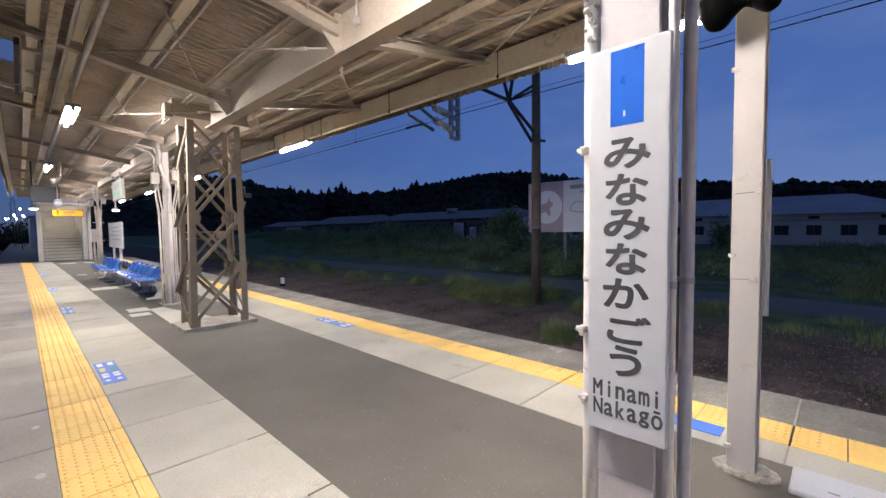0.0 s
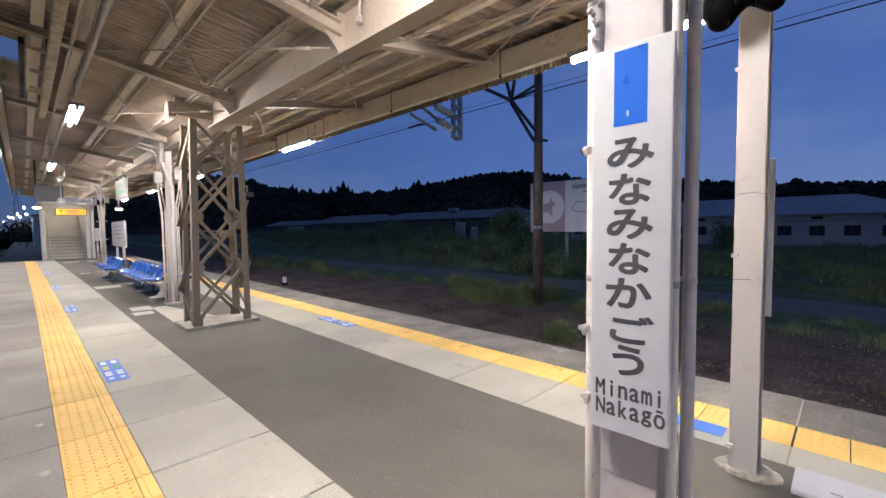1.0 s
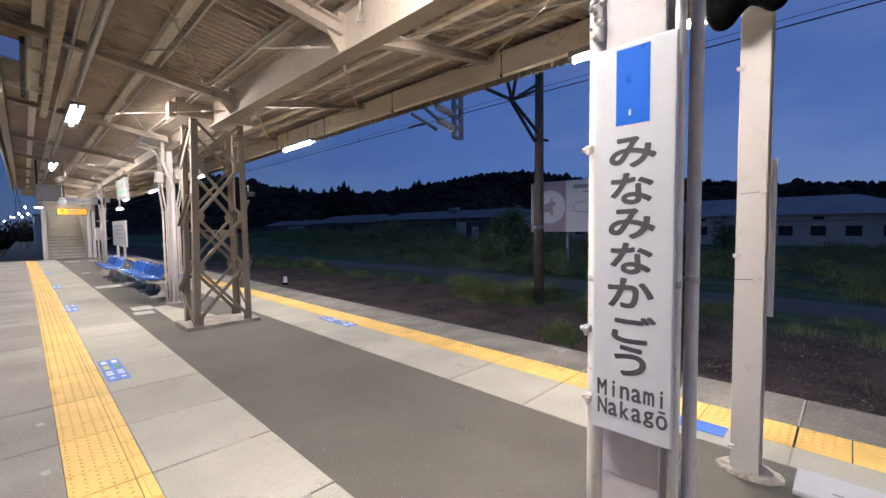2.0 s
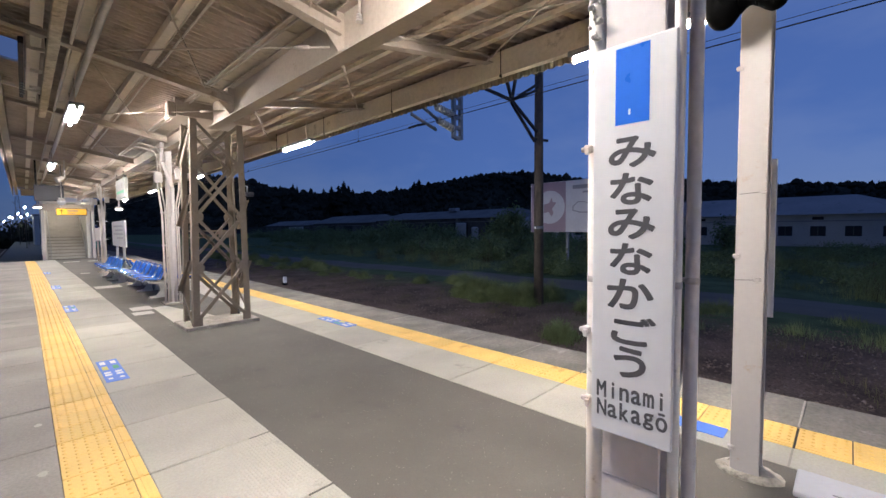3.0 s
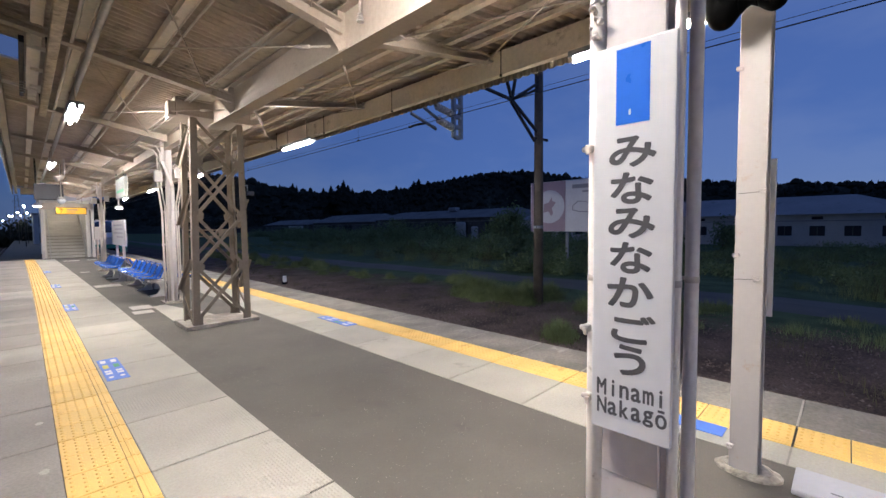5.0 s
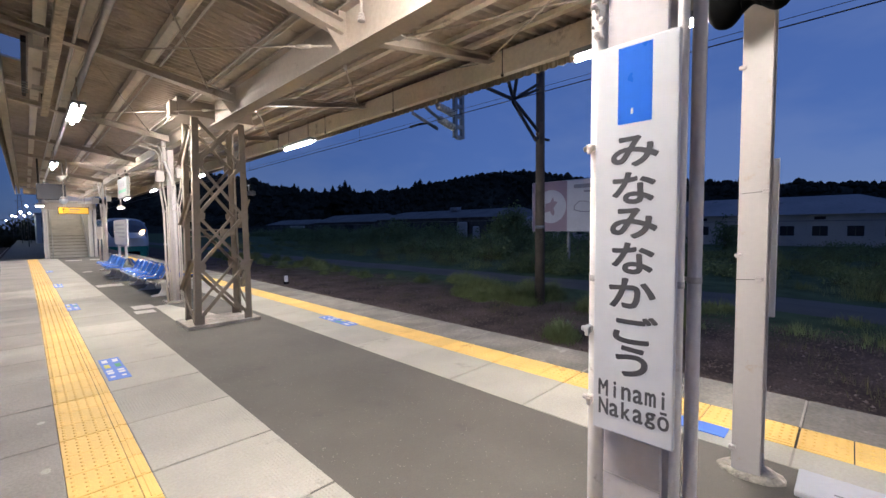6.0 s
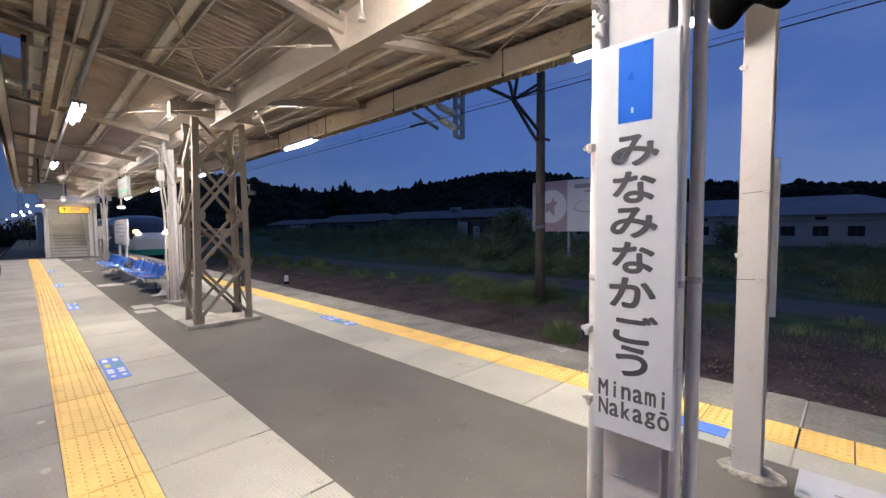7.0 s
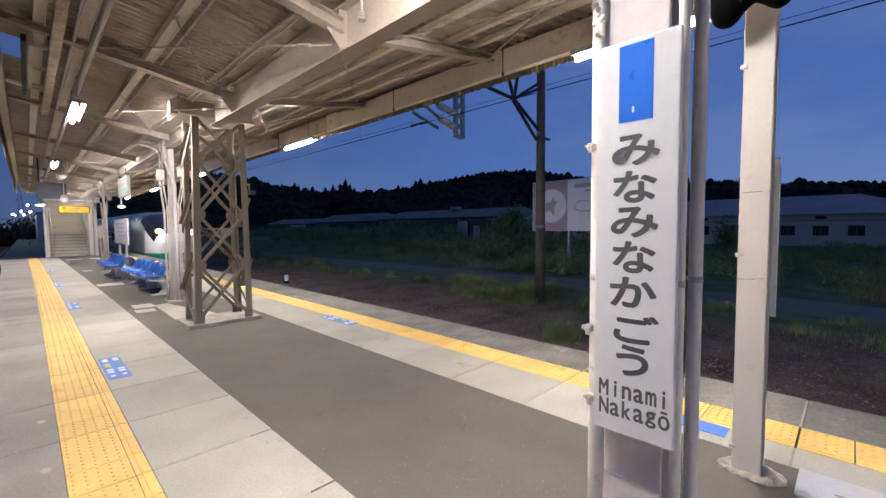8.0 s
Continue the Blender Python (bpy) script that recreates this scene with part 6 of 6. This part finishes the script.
    part("wall_rail", bm, M_SHEDROOF, sh)
    return sh


gable_shed("long_shed", "long pale shed with grey hipped roof and dark windows", 65, 75, -6.5, 44, 2.75, 5.0, 2.95, hip=6.0)
gable_shed("long_shed", "long low dark shed with grey roof behind bushes", 66, 80, 46, 90, 3.6, 5.5, 9.0, (0.0, 2.6), 4.2, False, 3.0, M_SHEDOLD, M_SHEDROOF_OLD)
gable_shed("long_shed", "far low dark shed with grey roof behind bushes", 68, 80, 93, 128, 3.3, 5.6, 9.0, (0.0, 2.4), 4.5, False, 3.0, M_SHEDOLD, M_SHEDROOF_OLD)
gable_shed("long_shed", "far low dark shed with grey roof behind bushes", 68, 78, 131, 166, 2.9, 4.6, 8.0, (0.0, 2.2), 3.0, False, 2.0, M_SHEDOLD, M_SHEDROOF_OLD)
for y0_, y1_, z1_ in ((57.2, 60.0, 2.5), (53.9, 55.6, 1.6), (129, 139, 2.3)):
    bm = bmesh.new()
    soft_box(bm, 64.6, 65.2, y0_, y1_, RAIL_Z - 0.1, z1_, 0.3, 3)
    solo("pale_wall_patch", bm, M_SHEDWALL, "pale weathered wall panel beside the shed", "wall", "pale panels by the sheds")
bm = bmesh.new()
soft_box(bm, 71.2, 72.8, 66, 68.2, 5.3, 6.1, 0.05, 1)
solo("roof_ventilator", bm, M_SHEDROOF, "small grey ventilator on the shed roof", "ventilator")

bb = thing("billboard", "faded roadside billboard on steel legs", "billboard")
BX = 22.0
bm = bmesh.new()
soft_box(bm, BX, BX + 0.12, 8.0, 14.05, 1.18, 4.12, 0.02, 1)
part("panel", bm, M_BOARD, bb)
bm = bmesh.new()
box(bm, BX - 0.012, BX - 0.003, 11.72, 14.0, 1.2, 4.1)
part("mauve_field", bm, M_BOARDMAUVE, bb, "faded mauve field")
bm = bmesh.new()
bmesh.ops.create_cone(bm, cap_ends=True, segments=32, radius1=0.98, radius2=0.98, depth=0.008, matrix=pose(BX - 0.018, 12.75, 2.65, 0, 90, 0))
part("round_patch", bm, M_BOARD, bb)
def board_shape(name, mat_, yc, zc, outline, proud):
    """A flat printed shape on the board's face; u runs to the right as one reads it."""
    bm = bmesh.new()
    vs = [[bm.verts.new((BX - t, yc - u, zc + w)) for u, w in outline] for t in (0.003, proud)]
    bm.faces.new(vs[0])
    bm.faces.new(vs[1][::-1])
    for k in range(len(outline)):
        m = (k + 1) % len(outline)
        bm.faces.new((vs[0][k], vs[0][m], vs[1][m], vs[1][k]))
    part(name, bm, mat_, bb)


board_shape("plain_shape", M_BOARDMAUVE, 12.72, 2.6, ((-0.42, -0.30), (-0.10, -0.22), (0.12, -0.52), (0.22, -0.30), (0.14, -0.05), (0.40, 0.30), (0.16, 0.38), (0.12, 0.62), (-0.06, 0.30), (-0.40, 0.22)), 0.030)
POINTING = ((-0.95, 0.02), (-0.62, 0.30), (-0.20, 0.26), (0.05, 0.16), (0.80, 0.14), (0.84, 0.02), (0.10, -0.02), (0.30, -0.10), (0.26, -0.22), (0.02, -0.22), (0.0, -0.36), (-0.55, -0.34), (-0.95, -0.22))
board_shape("pointing_shape", M_BOARDLINE, 10.35, 2.62, POINTING, 0.010)
board_shape("pointing_shape", M_BOARD, 10.35, 2.62, tuple((u * 0.93, w * 0.84) for u, w in POINTING), 0.016)
for y0, y1, z0, z1 in ((9.0, 11.3, 3.62, 3.84), (9.4, 10.7, 3.38, 3.48)):
    bm = bmesh.new()
    box(bm, BX - 0.012, BX - 0.003, y0, y1, z0, z1)
    part("printed_bar", bm, M_BOARDLINE, bb)
for y in (8.6, 11.7, 13.7):
    bm = bmesh.new()
    soft_box(bm, BX + 0.13, BX + 0.27, y - 0.07, y + 0.07, RAIL_Z - 0.1, 4.0, 0.01, 1)
    part("leg", bm, M_GALV, bb)


# ---------------------------------------------------------------- plants
def leaf_cloud(centre, radii, count, size, seed):
    """Vertices and faces of many small leaves filling a lumpy mound."""
    r = np.random.RandomState(seed)
    lumps = r.normal(0, 0.45, (9, 3))
    lumps[:, 2] = np.abs(lumps[:, 2]) * 0.8
    c = lumps[r.randint(0, 9, count)] + r.normal(0, 0.24, (count, 3))
    c[:, 2] = np.abs(c[:, 2])
    p = np.array(centre) + c * np.array(radii)
    a, b = r.normal(0, 1, (count, 3)), r.normal(0, 1, (count, 3))
    a /= np.linalg.norm(a, axis=1)[:, None]
    b -= a * (a * b).sum(1)[:, None]
    b /= np.linalg.norm(b, axis=1)[:, None]
    s = size * r.uniform(0.6, 1.4, (count, 1))
    v = np.stack([p - a * s, p + b * s * 0.45, p + a * s, p - b * s * 0.45], 1).reshape(-1, 3)
    f = np.arange(count * 4).reshape(-1, 4)
    return v, f


def bush(x, y, w, h, seed, count=900, size=0.13, nm="bush", label="dark green bush among the weeds", leaf=None):
    bu = thing(nm, label, nm, "bushes beyond the tracks", at=(x, y, RAIL_Z - 0.05))
    v, f = leaf_cloud((0, 0, 0.05), (w, w, h), count, size, seed)
    ob = new("crown", raw("crown", v.tolist(), f.tolist(), leaf or M_BUSH))
    ob.parent = bu
    bm = bmesh.new()
    r = random.Random(seed)
    for i in range(4):
        e = (r.uniform(-0.4, 0.4) * w, r.uniform(-0.4, 0.4) * w, h * r.uniform(0.5, 0.9))
        rod(bm, (0, 0, 0), e, 0.05 * max(1, h / 2), 6, 0.012)
    part("stems", bm, M_BARK, bu)
    return bu


rng = random.Random(11)
for i in range(64):
    y = rng.uniform(9, 95)
    x = rng.uniform(23, 44) + y * 0.16
    bush(x, y, rng.uniform(1.4, 3.2), rng.uniform(0.9, 2.1), 100 + i, 1500, 0.13)
for i in range(26):
    y = rng.uniform(-16, 9)
    x = rng.uniform(24, 58)
    bush(x, y, rng.uniform(1.0, 2.2), rng.uniform(0.4, 0.95), 200 + i, 2600, 0.07)
for x, y, w, h in ((21.2, 11.4, 1.1, 0.9), (21.0, 13.3, 1.2, 1.0), (21.3, 9.0, 1.0, 0.8), (58, 62, 4, 2.6), (57, 72, 4, 2.9), (58, 84, 4.5, 2.7), (58, 100, 5, 2.8), (58, 118, 5, 2.6), (57, 140, 5, 2.6)):
    bush(x, y, w, h, int(x * 7 + y), 3600, 0.065 if x < 30 else 0.19)
for i in range(14):
    y = 47 + i * 3.8
    bush(rng.uniform(40, 50), y, rng.uniform(2.6, 4.4), rng.uniform(1.9, 3.2), 400 + i, 3600, 0.16)
for i in range(16):
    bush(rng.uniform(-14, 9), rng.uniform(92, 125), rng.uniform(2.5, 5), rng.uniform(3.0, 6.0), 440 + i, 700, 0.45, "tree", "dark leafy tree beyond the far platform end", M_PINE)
bush(38, 27.0, 2.8, 3.3, 305, 12000, 0.17, "tree", "dark leafy small tree before the shed")
bush(21.0, 11.9, 0.7, 1.1, 306, 1500, 0.08)
bush(40, 27, 3.2, 3.1, 301, 5000, 0.14, "tree", "dark leafy small tree before the shed")
bush(44, 24, 2.6, 2.6, 302, 4000, 0.14, "tree", "dark leafy small tree before the shed")
bush(52, 9.3, 1.6, 2.3, 303, 1500, 0.16, "tree", "dark leafy small tree before the shed")


def grass_patch(seed, count, area, height, spread=1.0, clumps=None, density=None):
    """Blades as thin bent strips; clumps: number of tuft centres."""
    r = np.random.RandomState(seed)
    x0, x1, y0, y1 = area
    if clumps:
        cxy = np.stack([r.uniform(x0, x1, clumps), r.uniform(y0, y1, clumps)], 1)
        hc = r.uniform(0.45, 1.25, clumps)
        k = r.randint(0, clumps, count)
        off = r.normal(0, spread, (count, 2)) * hc[k][:, None]
        xy = cxy[k] + off
        far = np.hypot(off[:, 0], off[:, 1]) / (spread * hc[k])
        hh = height * hc[k] * r.uniform(0.4, 1.25, count) * (0.30 + 0.70 * np.exp(-far ** 2 / 1.6))
        out = np.arctan2(off[:, 1], off[:, 0]) + r.normal(0, 0.7, count)
    else:
        xy = np.stack([r.uniform(x0, x1, count), r.uniform(y0, y1, count)], 1)
        hh = height * r.uniform(0.4, 1.2, count)
        out = r.uniform(0, 6.283, count)
    base = np.column_stack([xy, np.full(count, RAIL_Z - 0.06)])
    ang = out
    lean = r.uniform(0.15, 0.75, count) * hh
    side = np.column_stack([-np.sin(ang), np.cos(ang), np.zeros(count)]) * (0.003 + 0.006 * r.rand(count))[:, None] * (hh / 0.5)[:, None] ** 0.3
    mid = base + np.column_stack([np.cos(ang) * lean * 0.3, np.sin(ang) * lean * 0.3, hh * 0.6])
    tip = base + np.column_stack([np.cos(ang) * lean, np.sin(ang) * lean, hh])
    v = np.stack([base - side, base + side, mid + side * 0.8, mid - side * 0.8, tip], 1).reshape(-1, 3)
    o = np.arange(count)[:, None] * 5
    quads = (o + np.array([[0, 1, 2, 3]])).tolist()
    tris = (o + np.array([[3, 2, 4]])).tolist()
    return v.tolist(), quads + tris


v, f = grass_patch(1, 52000, (11.9, 15.3, 3, 46), 0.55, 0.24, 84)
v2, f2 = grass_patch(12, 8500, (12.9, 15.3, -12, 3.5), 0.40, 0.36, 30)
n_ = len(v)
v, f = v + v2, f + [[i + n_ for i in q] for q in f2]
tagged(new("weeds", raw("weeds", v, f, M_GRASS)), "green weed tufts along the ballast", "weeds", kind="stuff")
v, f = grass_patch(2, 24000, (11.3, 13.6, 7.6, 11.0), 0.92, 0.30, 10)
tagged(new("tall_weeds", raw("tall_weeds", v, f, M_GRASS)), "tall green weeds near the catenary pole", "weeds", kind="stuff")
v, f = grass_patch(3, 2600, (8.3, 9.2, 4.6, 5.5), 0.5, 0.17, 6)
tagged(new("grass_tuft", raw("grass_tuft", v, f, M_GRASS)), "grass tuft at the ballast's edge", "weeds", kind="stuff")
v, f = grass_patch(4, 110000, (19.9, 46, -25, 70), 0.85, 0.55, 520)
tagged(new("meadow_grass", raw("meadow_grass", v, f, M_GRASS)), "rough dark meadow grass beyond the path", "grass", kind="stuff")
v, f = grass_patch(6, 7000, (20, 40, -10, 40), 1.0, 0.35, 60)
tagged(new("dry_reeds", raw("dry_reeds", v, f, M_GRASSDRY)), "pale dry reeds in the meadow", "grass", kind="stuff")
v, f = grass_patch(7, 6000, (8.6, 12.4, -8, 36), 0.26, 0.28, 130)
tagged(new("ballast_weeds", raw("ballast_weeds", v, f, M_GRASSDRY)), "sparse dry weeds in the ballast", "weeds", kind="stuff")
# loose stones beside the track
r = np.random.RandomState(9)
sv, sf = [], []
for i in range(15000):
    x, y = 7.7 + 6.5 * r.rand() ** 1.3, r.uniform(-6, 22)
    s = r.uniform(0.014, 0.042)
    k = len(sv)
    for dx, dy, dz in ((1, 0, 0), (0, 1, 0), (-1, 0, 0), (0, -1, 0), (0, 0, 0.8)):
        sv.append((x + dx * s * r.uniform(0.6, 1.2), y + dy * s * r.uniform(0.6, 1.2), RAIL_Z - 0.055 + dz * s))
    sf += [(k, k + 1, k + 4), (k + 1, k + 2, k + 4), (k + 2, k + 3, k + 4), (k + 3, k, k + 4)]
tagged(new("ballast_stones", raw("ballast_stones", sv, sf, M_BALLAST)), "loose brown ballast stones", "stones", kind="stuff")
pv, pf = [], []
for i in range(2600):
    x, y = 7.7 + 5.5 * r.rand() ** 1.3, r.uniform(-6, 20)
    s = r.uniform(0.012, 0.035)
    k = len(pv)
    for dx, dy, dz in ((1, 0, 0), (0, 1, 0), (-1, 0, 0), (0, -1, 0), (0, 0, 0.9)):
        pv.append((x + dx * s * r.uniform(0.6, 1.2), y + dy * s * r.uniform(0.6, 1.2), RAIL_Z - 0.05 + dz * s))
    pf += [(k, k + 1, k + 4), (k + 1, k + 2, k + 4), (k + 2, k + 3, k + 4), (k + 3, k, k + 4)]
tagged(new("pale_stones", raw("pale_stones", pv, pf, M_PALESTONE)), "scattered paler ballast stones", "stones", kind="stuff")


# ---------------------------------------------------------------- wooded hills
HILLS = [(-120, 425, 7, 60), (72, 425, 30, 45), (112, 410, 26, 60), (154, 401, 26, 70), (214, 372, 20, 70), (264, 338, 20, 70), (309, 298, 27, 70), (345, 255, 30, 70), (372, 215, 26, 70), (395, 168, 19, 70), (413, 118, 21, 70), (423, 74, 16, 70), (429, 22, 16, 70), (428, -29, 15, 70), (417, -104, 23, 70), (386, -188, 26, 70), (338, -264, 21, 70)]


def hill_height(x, y):
    z = -1.2
    for hx, hy, hh, s in HILLS:
        z += hh * np.exp(-((x - hx) ** 2 + (y - hy) ** 2) / (2 * s * s * 0.36))
    return z


gx = np.linspace(-200, 640, 120)
gy = np.linspace(-420, 1000, 150)
X, Y = np.meshgrid(gx, gy, indexing="ij")
Z = hill_height(X, Y)
Z += 1.5 * np.sin(X * 0.06 + 1) * np.sin(Y * 0.05) * np.clip((Z + 1) / 10, 0, 1) - 0.6
n1, n2 = X.shape
hv = np.stack([X, Y, Z], -1).reshape(-1, 3).tolist()
hf = [(i * n2 + j, (i + 1) * n2 + j, (i + 1) * n2 + j + 1, i * n2 + j + 1) for i in range(n1 - 1) for j in range(n2 - 1)]
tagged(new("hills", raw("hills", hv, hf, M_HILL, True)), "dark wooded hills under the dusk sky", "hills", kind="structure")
r = np.random.RandomState(21)
tv, tf = [], []
count = 0
while count < 9000:
    x, y = r.uniform(-150, 520), r.uniform(-330, 520)
    if count < 26:
        # taller stand of trees on the saddle
        x, y = r.normal(193, 7), r.normal(318, 9)
    h = float(hill_height(x, y))
    if h < 4.0 or math.hypot(x, y) < 240:
        continue
    count += 1
    s = r.uniform(6, 11) if count <= 26 else r.uniform(2.4, 5.0) * (1.0 + 0.55 * (r.rand() < 0.08))
    w = s * r.uniform(0.32, 0.75)
    k = len(tv)
    conic = r.rand() < 0.2
    for lev, rad in (((0.0, 0.6), (0.35, 0.55), (0.7, 0.28)) if conic else ((0.0, 0.7), (0.4, 1.0), (0.8, 0.62))):
        for a in range(6):
            t = a * 1.047 + lev
            q = rad * w * r.uniform(0.65, 1.2)
            tv.append((x + q * math.cos(t), y + q * math.sin(t), h - 1 + lev * s + r.uniform(-0.2, 0.2)))
    tv.append((x, y, h - 1 + s * (1.12 if conic else 1.0)))
    for lev in range(2):
        for a in range(6):
            tf.append((k + lev * 6 + a, k + lev * 6 + (a + 1) % 6, k + lev * 6 + 6 + (a + 1) % 6, k + lev * 6 + 6 + a))
    tf += [(k + 12 + a, k + 12 + (a + 1) % 6, k + 18) for a in range(6)]
def ridge_tree(x, y, w, top, seed):
    """Broad-tiered tree of many ragged clumps standing on the ridge."""
    q = np.random.RandomState(seed)
    z0 = max(float(hill_height(x, y)) - 1, top - 2.6 * w)
    for lev in np.linspace(0, 1, 14):
        rad = w * (1 - lev) ** 0.75 + 0.15
        zz = z0 + (top - z0) * (0.1 + 0.86 * lev)
        k = len(tv)
        for a in range(9):
            t = a * 0.698 + lev * 5
            g = rad * q.uniform(0.55, 1.15)
            tv.append((x + g * math.cos(t), y + g * math.sin(t), zz - 0.5 * rad * q.rand()))
        tv.append((x, y, zz + (0.04 + 0.16 * (1 - lev)) * (top - z0)))
        tf.extend((k + a, k + (a + 1) % 9, k + 9) for a in range(9))


for i, (x, w, top) in enumerate(((126.4, 3.5, 36), (148.7, 2.2, 37.2), (151.8, 2.6, 35.4), (142, 3, 34), (175, 3.0, 35.5), (182.1, 3.4, 38), (189, 4.5, 39.5), (194.1, 3.6, 43.5), (198.5, 4.5, 40), (203, 4, 37), (215.3, 2.6, 36.8), (252, 3, 42.5), (274.6, 3, 48), (280.7, 3, 51), (294, 4, 49.5))):
    ridge_tree(x, 310, w * 2.0, top, i)
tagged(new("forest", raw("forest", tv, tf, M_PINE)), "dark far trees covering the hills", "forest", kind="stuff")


# ---------------------------------------------------------------- platform pieces: slabs and tactile tiles
def slab_mesh(name, w, l, mt):
    bm = bmesh.new()
    soft_box(bm, 0, w, 0, l, -0.062, 0, 0.005, 1)
    return mesh_from(name, bm, mt)


def drift(x, y):
    """The slabs on the first track's side follow its slight curve."""
    return -0.13 * max(0.0, (y - 9) / 21) ** 1.6 if x < 2 else 0.0


def lay(mesh, name, x, y0, y1, pitch, phase):
    k = math.ceil((y0 - phase) / pitch)
    r = random.Random(int(x * 1000) + 17)
    while phase + (k + 1) * pitch <= y1:
        ob = new(name, mesh)
        ob.location = (x + drift(x, phase + k * pitch), phase + k * pitch + 0.003, r.uniform(-0.0025, 0.0015))
        ob.parent = platform
        k += 1


PL, PR = 0.9, 0.85
lay(slab_mesh("slab", 1.103, PL - 0.013, M_CONCRETE_EDGE), "slab", -1.0, -8.9, 30.9, PL, 3.045)
lay(slab_mesh("slab", 0.739, PL - 0.013, M_CONCRETE), "slab", 0.491, -8.9, 30.9, PL, 3.045)
lay(slab_mesh("slab", 0.690, PR - 0.012, M_CONCRETE), "slab", 2.886, 1.0, 30.9, PR, 0.235)
lay(slab_mesh("slab", 0.304, PR - 0.006, M_CONCRETE), "slab", 3.272, -8.9, 1.09, PR, 0.235)
lay(slab_mesh("coping", 0.668, PR - 0.014, M_COPING), "coping", 3.963, -8.9, 30.9, PR, 0.235)


# pale crumbling mortar in the coping joints
bm = bmesh.new()
soft_box(bm, 3.966, 4.61, -0.010, 0.004, -0.02, 0.001, 0.002, 1)
mortar = mesh_from("mortar_joint", bm, M_CONCRETE_EDGE)
for k in range(-4, 26):
    ob = new("mortar_joint", mortar)
    ob.location = (0, 0.235 + k * PR + 0.002, 0)
    ob.parent = platform
bm = bmesh.new()
soft_box(bm, 3.27, 3.574, 0.228, 0.2425, -0.02, -0.003, 0.002, 1)
part("mortar_joint", bm, M_CONCRETE_EDGE, platform, "pale crumbling mortar joint")


def tactile_mesh(l):
    """A tile l long with five by five low domes."""
    bm = bmesh.new()
    soft_box(bm, 0, 0.300, 0, l, -0.055, 0.001, 0.0025, 1)
    for i in range(5):
        for j in range(5):
            x, y = 0.03 + i * 0.06, (j + 0.5) * l / 5
            n = 7
            a = [bm.verts.new((x + 0.0135 * math.cos(k * math.tau / n), y + 0.0135 * math.sin(k * math.tau / n), 0.001)) for k in range(n)]
            b = [bm.verts.new((x + 0.008 * math.cos(k * math.tau / n), y + 0.008 * math.sin(k * math.tau / n), 0.0080)) for k in range(n)]
            for k in range(n):
                bm.faces.new((a[k], a[(k + 1) % n], b[(k + 1) % n], b[k]))
            bm.faces.new(b)
    return mesh_from("tactile_tile", bm, M_YELLOW)


def line_mesh(l):
    """The narrow inner-line tile with its raised bar."""
    bm = bmesh.new()
    soft_box(bm, 0, 0.078, 0, l, -0.055, 0.001, 0.0025, 1)
    soft_box(bm, 0.026, 0.050, 0.008, l - 0.004, -0.002, 0.006, 0.003, 1)
    return mesh_from("line_tile", bm, M_YELLOW)


def lay_tiles(mesh, name, x, pitch, phase):
    """Tiles in threes, one trio for each slab, with a wider joint between trios."""
    r = random.Random(int(x * 1000))
    for k in range(math.ceil((-8.9 - phase) / pitch), int((30.9 - phase) / pitch)):
        for j in range(3):
            y = phase + k * pitch + 0.006 + j * (pitch - 0.008) / 3
            ob = new(name, mesh)
            ob.location = (x + drift(x, y), y, r.uniform(-0.0012, 0.0010))
            ob.parent = platform


for x, xl, pitch, phase in ((0.106, 0.410, PL, 3.045), (3.661, 3.580, PR, 0.235)):
    l = (pitch - 0.008) / 3 - 0.007
    lay_tiles(tactile_mesh(l), "tactile_tile", x, pitch, phase)
    lay_tiles(line_mesh(l), "line_tile", xl, pitch, phase)
# dark bedding in the joints
bm = bmesh.new()
for x0, x1 in ((0.03, 0.497), (3.575, 3.966)):
    box(bm, x0, x1, PLAT_Y0 + 0.02, 30.9, -0.05, -0.011)
part("tile_bedding", bm, M_DIRT, platform, "dark dirty bedding in the tile joints")


for i, (x, y, r_) in enumerate(((0.02, 4.44, 0.035), (0.025, 3.52, 0.04), (-0.35, 6.2, 0.03))):
    bm = bmesh.new()
    q = random.Random(i)
    bmesh.ops.create_cone(bm, cap_ends=True, segments=14, radius1=r_, radius2=r_ * 0.92, depth=0.0012, matrix=Matrix.Translation((x, y, 0.0032)))
    for v in bm.verts:
        v.co.x = x + (v.co.x - x) * q.uniform(0.6, 1.0) * 0.8
    solo("dried_spot", bm, M_CONCRETE, "small pale dried spot on the edge slab", "stain", "spots on the slabs")


# ---------------------------------------------------------------- moving train
def motions():
    rows = []
    for k in range(17):
        t = k * 0.5
        left = 8.0 - t
        tip = 27.0 + 6.55 * left + 0.55 * left * left
        rows.append((t, pose(6.15, tip, 0)))
    walk(train, rows)


motions()
